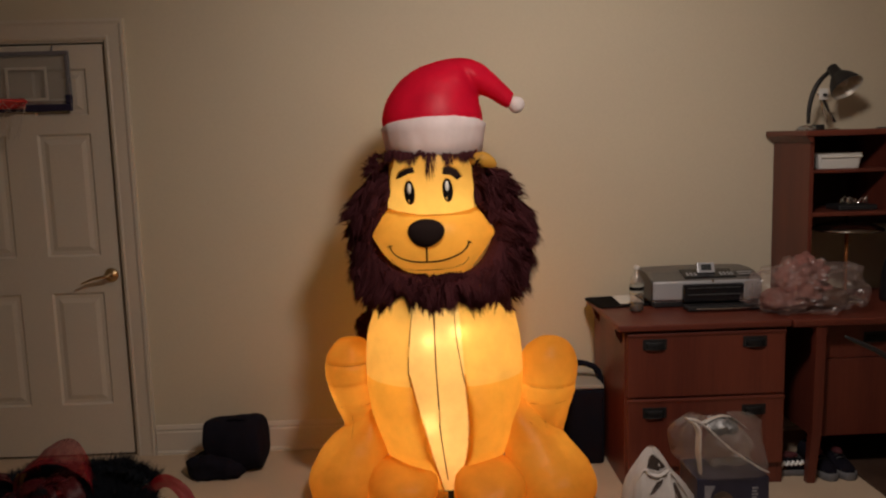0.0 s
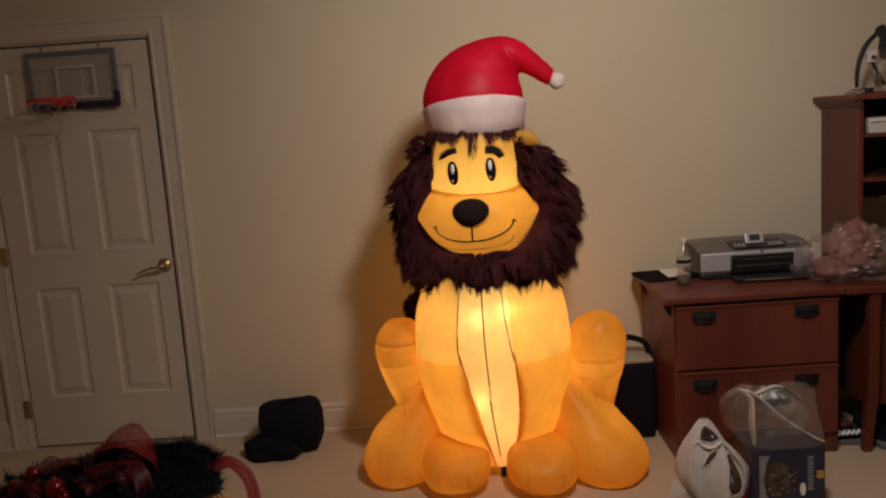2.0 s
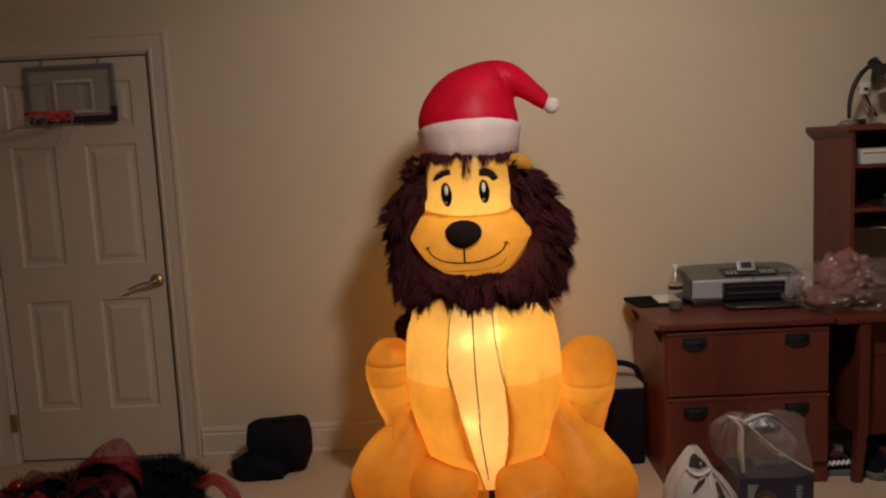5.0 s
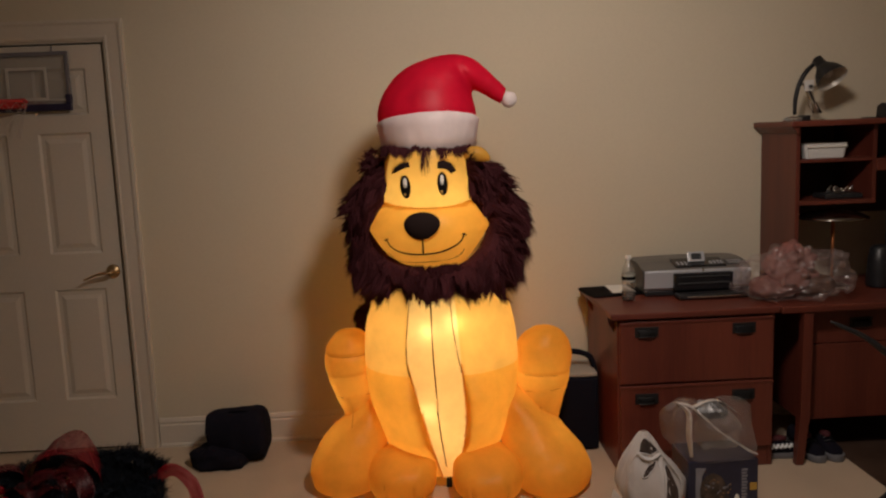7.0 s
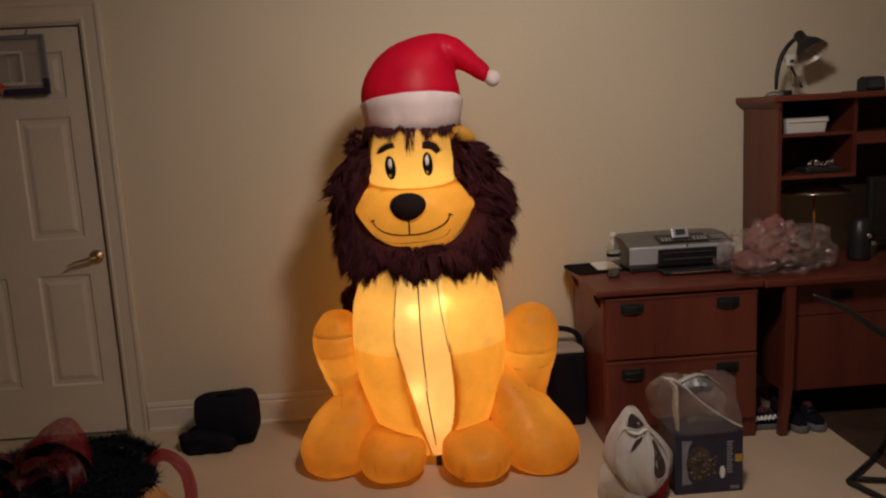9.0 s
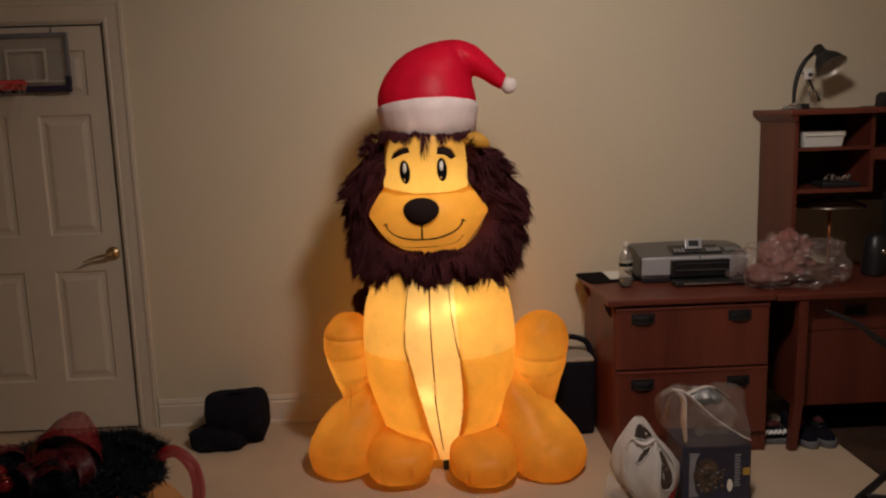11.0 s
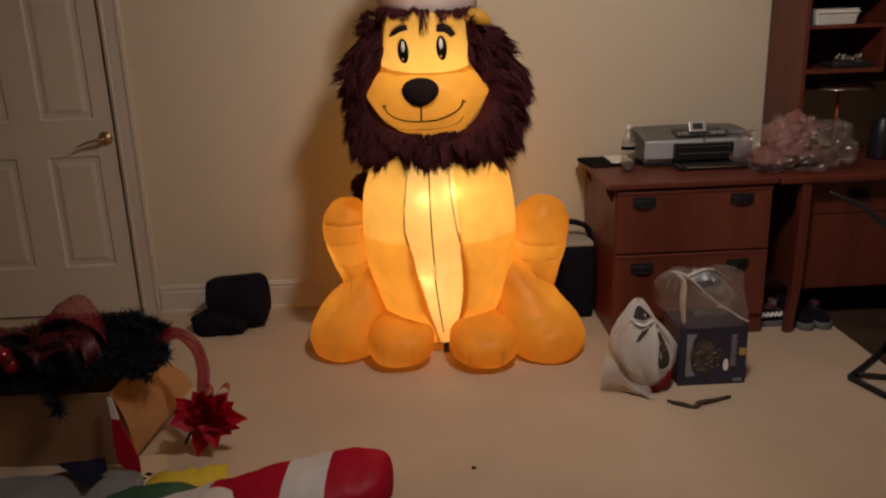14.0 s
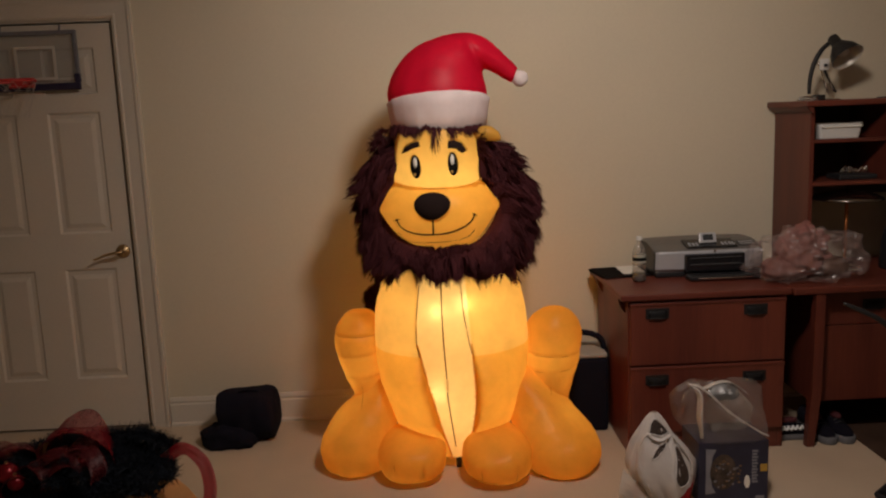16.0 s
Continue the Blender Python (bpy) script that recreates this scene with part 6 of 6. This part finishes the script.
def ribbon(name, pts, width, material, label, cat="ribbon", twist=0.0):
    """A wide mesh band along a line; pts hold place and the band's side direction."""
    bm = bmesh.new()
    line = smooth_line([(*p, *s) for p, s in pts], 8)
    rows = []
    for q in line:
        p, s = Vector(q[:3]), Vector(q[3:]).normalized()
        rows.append([p + s * (width * (u / 6 - 0.5)) + Vector((0, 0, 0.004 * math.sin(u * 2.1 + q[0] * 40))) for u in range(7)])
    add_rings(bm, rows, close=False)
    bmesh.ops.solidify(bm, geom=bm.faces[:], thickness=0.0015)
    return solo(name, bm, material, label, cat, smooth=True)


ribbon("mesh_ribbon", [((-1.51, 2.84, 0.40), (0.2, 1, 0)), ((-1.50, 2.83, 0.49), (0.3, 1, 0.2)), ((-1.44, 2.82, 0.545), (0.2, 1, 0.3)), ((-1.36, 2.82, 0.545), (0, 1, 0.3)), ((-1.30, 2.82, 0.49), (-0.3, 1, 0.2)), ((-1.28, 2.82, 0.42), (-0.3, 1, 0))], 0.13, MID_MESH, "sheer red mesh ribbon looped over the garland")
ribbon("mesh_ribbon", [((-1.52, 2.74, 0.36), (0, 1, 0.3)), ((-1.45, 2.72, 0.44), (0, 1, 0.5)), ((-1.37, 2.72, 0.46), (0.2, 1, 0.3)), ((-1.33, 2.73, 0.41), (0.2, 1, 0))], 0.09, DARK_MESH, "sheer red mesh ribbon bunched in the garland")
ribbon("mesh_ribbon", [((-1.14, 2.86, 0.38), (0.4, -0.5, -1)), ((-1.06, 2.85, 0.42), (0.2, -0.4, -1)), ((-0.99, 2.83, 0.385), (-0.6, -0.5, -0.6)), ((-0.965, 2.81, 0.31), (-1, -0.5, -0.1)), ((-0.965, 2.785, 0.25), (-1, -0.3, 0)), ((-0.97, 2.77, 0.19), (-0.5, -1, 0))], 0.045, RED_MESH, "sheer red mesh ribbon arching down to the carpet")
ribbon("raffia_tie", [((-1.53, 2.80, 0.36), (1, 0, 0)), ((-1.525, 2.80, 0.44), (1, 0.2, 0)), ((-1.505, 2.80, 0.49), (1, 0, 0))], 0.03, plain("straw_raffia", (0.45, 0.3, 0.13), 0.8), "straw coloured raffia strip in the garland", "raffia")


rng_loops = random.Random(21)
for cx, cy, cz, w in ((-1.44, 2.75, 0.42, 0.09), (-1.38, 2.78, 0.44, 0.08), (-1.50, 2.73, 0.40, 0.09), (-1.62, 2.75, 0.40, 0.08), (-1.68, 2.72, 0.38, 0.08), (-1.56, 2.70, 0.37, 0.07), (-1.34, 2.74, 0.42, 0.06), (-1.74, 2.76, 0.40, 0.09), (-1.66, 2.80, 0.43, 0.09), (-1.79, 2.72, 0.36, 0.08), (-1.60, 2.78, 0.43, 0.08)):
    a = rng_loops.uniform(-0.7, 0.7)
    r = rng_loops.uniform(0.045, 0.07)
    side = Vector((math.sin(a), math.cos(a), rng_loops.uniform(-0.3, 0.3)))
    ahead = Vector((math.cos(a), -math.sin(a), 0))
    pts = []
    for k in range(8):
        t = math.pi * (-0.2 + 1.4 * k / 7)
        p = Vector((cx, cy, cz)) - ahead * (r * math.cos(t)) + Vector((0, 0, r * 0.9 * math.sin(t)))
        pts.append((tuple(p), tuple(side)))
    ribbon("mesh_ribbon", pts, w, DARK_MESH, "sheer dark red mesh ribbon loop in the garland")


def poinsettia():
    p = thing("red_poinsettia", (-0.97, 2.75, 0.0), "glittery red artificial poinsettia flower on the carpet", "artificial flower")
    rng = random.Random(3)
    c = Vector((-0.955, 2.765, 0.14))
    for i in range(46):
        a = 2 * math.pi * i * 0.381966 + rng.uniform(-0.25, 0.25)
        outer = i < 20
        tilt = rng.uniform(-0.3, 0.6) if outer else rng.uniform(0.3, 1.6)
        L = rng.uniform(0.09, 0.16) if outer else rng.uniform(0.055, 0.10)
        d = Vector((math.cos(a), -0.25 - tilt * 0.8, math.sin(a)))
        d.normalize()
        s = d.cross(Vector((0, -1, 0))).normalized()
        nrm = s.cross(d)
        s = (s + nrm * rng.uniform(-0.6, 0.6)).normalized()
        nrm = s.cross(d)
        curl, wide = rng.uniform(-0.02, 0.05), rng.uniform(0.7, 1.15)
        bm = bmesh.new()
        rows = []
        for t, w in ((0, 0.008), (0.15, 0.020), (0.3, 0.034), (0.45, 0.040), (0.6, 0.037), (0.75, 0.026), (0.9, 0.011), (1.0, 0.001)):
            q = c + d * (L * t) - nrm * (curl * t * t) + Vector((0, 0, rng.uniform(-0.002, 0.002)))
            w *= wide * rng.uniform(0.85, 1.15)
            rows.append([q - s * w + nrm * 0.3 * w, q + nrm * 0.0012, q + s * w + nrm * 0.3 * w, q - nrm * 0.0012])
        add_rings(bm, rows)
        for v in bm.verts:
            v.co.z = max(v.co.z, 0.002)
        part("petal", bm, PETAL, p)
    for cx, lean in ((-0.945, 0.1), (-0.905, 0.5)):
        loop = bmesh.new()
        rows = []
        for k in range(15):
            t = math.pi * (k / 14) * 2
            q = Vector((cx + 0.018 * math.sin(t) + lean * 0.03 * (1 - math.cos(t)), 2.745, 0.195 + 0.035 * (1 - math.cos(t))))
            rows.append([q + Vector((0, 0.018 * u, 0)) for u in (-1, 0, 1)])
        add_rings(loop, rows, close=False)
        bmesh.ops.solidify(loop, geom=loop.faces[:], thickness=0.001)
        part("mesh_loop", loop, RED_MESH, p, "sheer red mesh loop", True)
    st = bmesh.new()
    add_tube(st, [tuple(c), (-1.02, 2.79, 0.08), (-1.06, 2.80, 0.012)], 0.005, 8)
    part("stem", st, GREEN, p)


poinsettia()


# ---- deflated striped figure on the carpet ----
def striped_roll():
    r = thing("deflated_inflatable", (-0.7, 2.4, 0), "folded red and white striped inflatable cloth on the carpet", "inflatable decoration")
    red = nylon("red_stripe_cloth", (0.42, 0.008, 0.03), 0.12, relief=0.1)
    white = nylon("white_stripe_cloth", (0.70, 0.67, 0.66), 0.12, relief=0.1)
    axis = [(-0.305, 2.45, 0.045, 0.05, 0.05), (-0.32, 2.44, 0.06, 0.095, 0.075), (-0.36, 2.43, 0.072, 0.13, 0.085), (-0.45, 2.42, 0.076, 0.15, 0.088), (-0.58, 2.40, 0.07, 0.155, 0.08), (-0.72, 2.38, 0.058, 0.15, 0.068), (-0.88, 2.35, 0.04, 0.14, 0.05), (-1.05, 2.31, 0.028, 0.13, 0.034)]
    line = smooth_line(axis, 10)
    n = 36
    rings = []
    for x, y, z, ry, rz in line:
        rings.append([Vector((x + 0.06 * ry * math.cos(t), y + ry * math.cos(t), max(0.0, 0.84 * (z + rz * math.sin(t))))) for t in (2 * math.pi * j / n for j in range(n))])
    cuts = [0, 34, 44, 60, len(line) - 1]
    for i, (a, b) in enumerate(zip(cuts, cuts[1:])):
        bm = bmesh.new()
        add_rings(bm, [[p.copy() for p in q] for q in rings[a:b + 1]], cap0=(a == 0), cap1=(b == len(line) - 1))
        for v in bm.verts:
            k = noise.noise(v.co * 11) + 0.6 * noise.noise(v.co * 26)
            v.co.z = max(0.0, v.co.z + 0.008 * k)
            v.co.y += 0.006 * noise.noise(v.co * 13 + Vector((4, 0, 0)))
        part("stripe", bm, red if i % 2 == 0 else white, r, "red cloth stripe" if i % 2 == 0 else "white cloth stripe", True)
    # White cloth by the carton: its shade is put into this grey.
    grey = nylon("shaded_white_cloth", (0.24, 0.235, 0.24), 0.1)

    def spread_cloth(name, outline, height, material, label, seed):
        """A thin cloth lying in soft folds inside an outline on the floor."""
        ring = [(q[0], q[1]) for q in smooth_line(outline + [outline[0]], 6)][:-1]
        mx, my = sum(q[0] for q in ring) / len(ring), sum(q[1] for q in ring) / len(ring)
        rows = [[Vector((x, y, 0.0)) for x, y in ring]]
        for k in range(10, 0, -1):
            s = k / 10
            row = []
            for x, y in ring:
                px, py = mx + (x - mx) * s, my + (y - my) * s
                fold = noise.noise(Vector((px * 9 + seed, py * 14, seed))) + 0.8 * (0.5 - abs(noise.noise(Vector((px * 15, py * 11 + seed, 2)))))
                row.append(Vector((px, py, max(0.004, height * (0.25 + 0.75 * (1 - s ** 3)) + 0.016 * fold))))
            rows.append(row)
        bm = bmesh.new()
        add_rings(bm, rows, cap0=False)
        part(name, bm, material, r, label, True)
    spread_cloth("cloth_patch", [(-0.97, 2.28), (-0.93, 2.38), (-0.84, 2.43), (-0.76, 2.38), (-0.71, 2.28), (-0.74, 2.18), (-0.92, 2.17)], 0.105, white, "white cloth patch", 2)
    spread_cloth("leaf_panel", [(-1.30, 2.36), (-1.22, 2.46), (-1.10, 2.50), (-0.935, 2.515), (-0.99, 2.42), (-1.05, 2.34), (-1.18, 2.30)], 0.06, plain("green_cloth", (0.02, 0.075, 0.035), 0.7, vary=0.2), "dark green cloth panel", 5)
    spread_cloth("yellow_panel", [(-1.13, 2.52), (-1.115, 2.62), (-1.05, 2.60), (-1.0, 2.64), (-0.95, 2.61), (-0.885, 2.655), (-0.87, 2.56), (-0.92, 2.50), (-1.03, 2.49)], 0.026, plain("yellow_cloth", (0.62, 0.45, 0.03), 0.7, vary=0.15), "yellow cloth panel", 8)
    spread_cloth("cloth_patch", [(-1.78, 2.45), (-1.70, 2.60), (-1.50, 2.64), (-1.32, 2.655), (-1.17, 2.62), (-1.14, 2.50), (-1.25, 2.37), (-1.60, 2.34)], 0.035, grey, "white cloth patch with shade put into its grey", 11)

    def leaning(name, outline, material, label):
        """A stiff cloth fold that leans on the carton."""
        bm = bmesh.new()
        add_rings(bm, [[Vector((x, 2.668 - 0.12 * (0.28 - z) + dy, z)) for x, z in outline] for dy in (0.0, 0.006)])
        part(name, bm, material, r, label)
    leaning("cloth_patch", [(-1.248, 0.20), (-1.225, 0.195), (-1.19, 0.11), (-1.172, 0.05), (-1.17, 0.0), (-1.21, 0.0), (-1.245, 0.05), (-1.252, 0.12)], red, "red cloth fold")
    leaning("cloth_patch", [(-1.256, 0.275), (-1.242, 0.275), (-1.224, 0.1965), (-1.249, 0.2015)], white, "white cloth fold")
    blue = bmesh.new()
    q = [(-1.435, 2.615), (-1.285, 2.635), (-1.245, 2.56), (-1.275, 2.46)]
    rows = []
    for u in range(9):
        a = [q[0][k] + (q[1][k] - q[0][k]) * u / 8 for k in (0, 1)]
        b = [q[3][k] + (q[2][k] - q[3][k]) * u / 8 for k in (0, 1)]
        rows.append([Vector((a[0] + (b[0] - a[0]) * w / 8, a[1] + (b[1] - a[1]) * w / 8, 0.068 + 0.008 * noise.noise(Vector((u * 0.5, w * 0.5, 2))))) for w in range(9)])
    add_rings(blue, rows, close=False)
    bmesh.ops.solidify(blue, geom=blue.faces[:], thickness=0.003)
    part("blue_patch", blue, plain("navy_cloth", (0.016, 0.018, 0.055), 0.7), r, "dark blue diamond patch", True)


striped_roll()


def printed_card():
    """A flat cream card on the carpet with a few dark printed bars."""
    c = thing("printed_card", (-1.15, 2.63, 0), "cream printed card lying flat beside the carton", "card")
    bm = bmesh.new()
    add_rings(bm, [[Vector((x, y, z)) for x, y in ((-1.205, 2.745), (-1.12, 2.755), (-1.085, 2.66), (-1.12, 2.535), (-1.165, 2.525))] for z in (0.0, 0.003)])
    part("sheet", bm, plain("cream_paper", (0.60, 0.47, 0.30), 0.8), c)
    m = Matrix.Translation((-1.152, 2.60, 0.0034)) @ Matrix.Rotation(radians(62), 4, "Z")
    for k, w in enumerate((0.014, 0.010, 0.016)):
        part("print_bar", box(-0.03 + 0.024 * k, -0.03 + 0.024 * k + w, -0.012, 0.012, 0, 0.001, m=m), BLACK_PRINT, c)


printed_card()


# ---- toy hoop on the door ----
def hoop():
    h = thing("toy_hoop", (-2.02, WALL_Y - 0.02, 1.72), "clear toy basketball backboard with red rim hung on the door", "toy hoop")
    x0, x1, z0, z1 = -2.237, -1.80, 1.722, 2.002
    yb, yf = WALL_Y - 0.022, WALL_Y - 0.016
    pane = film("clear_acrylic", (0.45, 0.45, 0.45), 0.8, 0.1, 0.08)
    part("backboard", box(x0 + 0.01, x1 - 0.01, yb, yf, z0 + 0.01, z1 - 0.01, 0.001), pane, h, "clear plastic board")
    grey = plain("grey_frame_plastic", (0.16, 0.155, 0.17), 0.5)
    navy = plain("navy_plastic", (0.018, 0.015, 0.045), 0.45)
    for a in ((x0, x1, z1 - 0.02, z1), (x0, x0 + 0.018, z0 + 0.065, z1 - 0.0205), (x1 - 0.018, x1, z0 + 0.075, z1 - 0.0205)):
        part("frame_bar", box(a[0], a[1], yb - 0.006, yf + 0.004, a[2], a[3], 0.003), grey, h, "grey plastic frame bar")
    part("frame_bar", box(x0, x1, yb - 0.008, yf + 0.004, z0, z0 + 0.034, 0.004), navy, h, "dark navy padded lower edge")
    part("corner_pad", box(x1 - 0.026, x1 + 0.002, yb - 0.0085, yf + 0.004, z0 + 0.0345, z0 + 0.076, 0.003), navy, h)
    part("corner_pad", box(x0 - 0.002, x0 + 0.024, yb - 0.0085, yf + 0.004, z0 + 0.0345, z0 + 0.066, 0.003), navy, h)
    wx0, wx1, wz0, wz1, w = -2.10, -1.905, 1.785, 1.93, 0.013
    sq = plain("pale_print_line", (0.5, 0.47, 0.42), 0.5)
    for a in ((wx0, wx1, wz1 - w, wz1), (wx0, wx0 + w, wz0, wz1 - w - 0.0005), (wx1 - w, wx1, wz0, wz1 - w - 0.0005), (wx0, wx1, wz0 - w - 0.0005, wz0 - 0.0005)):
        part("target_line", box(a[0], a[1], yb - 0.003, yb - 0.0006, a[2], a[3]), sq, h)
    part("line", box(-1.90, x1 - 0.03, yb - 0.003, yb - 0.0006, z0 + 0.05, z0 + 0.056), sq, h)
    redp = plain("red_plastic", (0.5, 0.03, 0.03), 0.4)
    bm = bmesh.new()
    cx, cy, cz, R = -2.07, WALL_Y - 0.15, 1.765, 0.105
    add_tube(bm, [(cx + R * math.cos(t), cy + R * math.sin(t), cz) for t in (2 * math.pi * j / 24 for j in range(25))], 0.007, 8, steps=1)
    part("rim", bm, redp, h, "red plastic rim", True)
    part("rim_mount", box(cx - 0.06, cx + 0.06, yb - 0.03, yb - 0.009, cz - 0.028, cz + 0.02, 0.006), redp, h)
    netm = plain("white_net_cord", (0.45, 0.4, 0.36), 0.8)
    net = bmesh.new()
    for i in range(12):
        for s in (1, -1):
            pts = []
            for k in range(6):
                t = 2 * math.pi * (i + s * k * 0.5) / 12
                rr = R * (1 - 0.085 * k)
                pts.append((cx + rr * math.cos(t), cy + rr * math.sin(t), cz - 0.006 - 0.033 * k))
            add_tube(net, pts, 0.0008, 4, steps=1)
    part("net", net, netm, h, "thin pale cord net")
    for x in (-2.16, -1.88):
        bm = bmesh.new()
        add_tube(bm, [(x, yf - 0.001, z1 - 0.01), (x, WALL_Y - 0.004, z1 + 0.02), (x, WALL_Y - 0.002, DH - 0.005)], 0.004, 6, 0.6)
        part("hook", bm, grey, h)


hoop()


# ---- dark sheet on the floor under the desk ----
rug = box(1.74, 2.95, 3.12, 4.1, 0.0, 0.008, 0.003)
solo("desk_floor_sheet", rug, plain("dark_brown_sheet", (0.06, 0.035, 0.024), 0.95, grain=160, vary=0.3, blot=8, bump=0.8, spec=0.1), "thin dark brown sheet on the floor under the desk and chair", "rug")
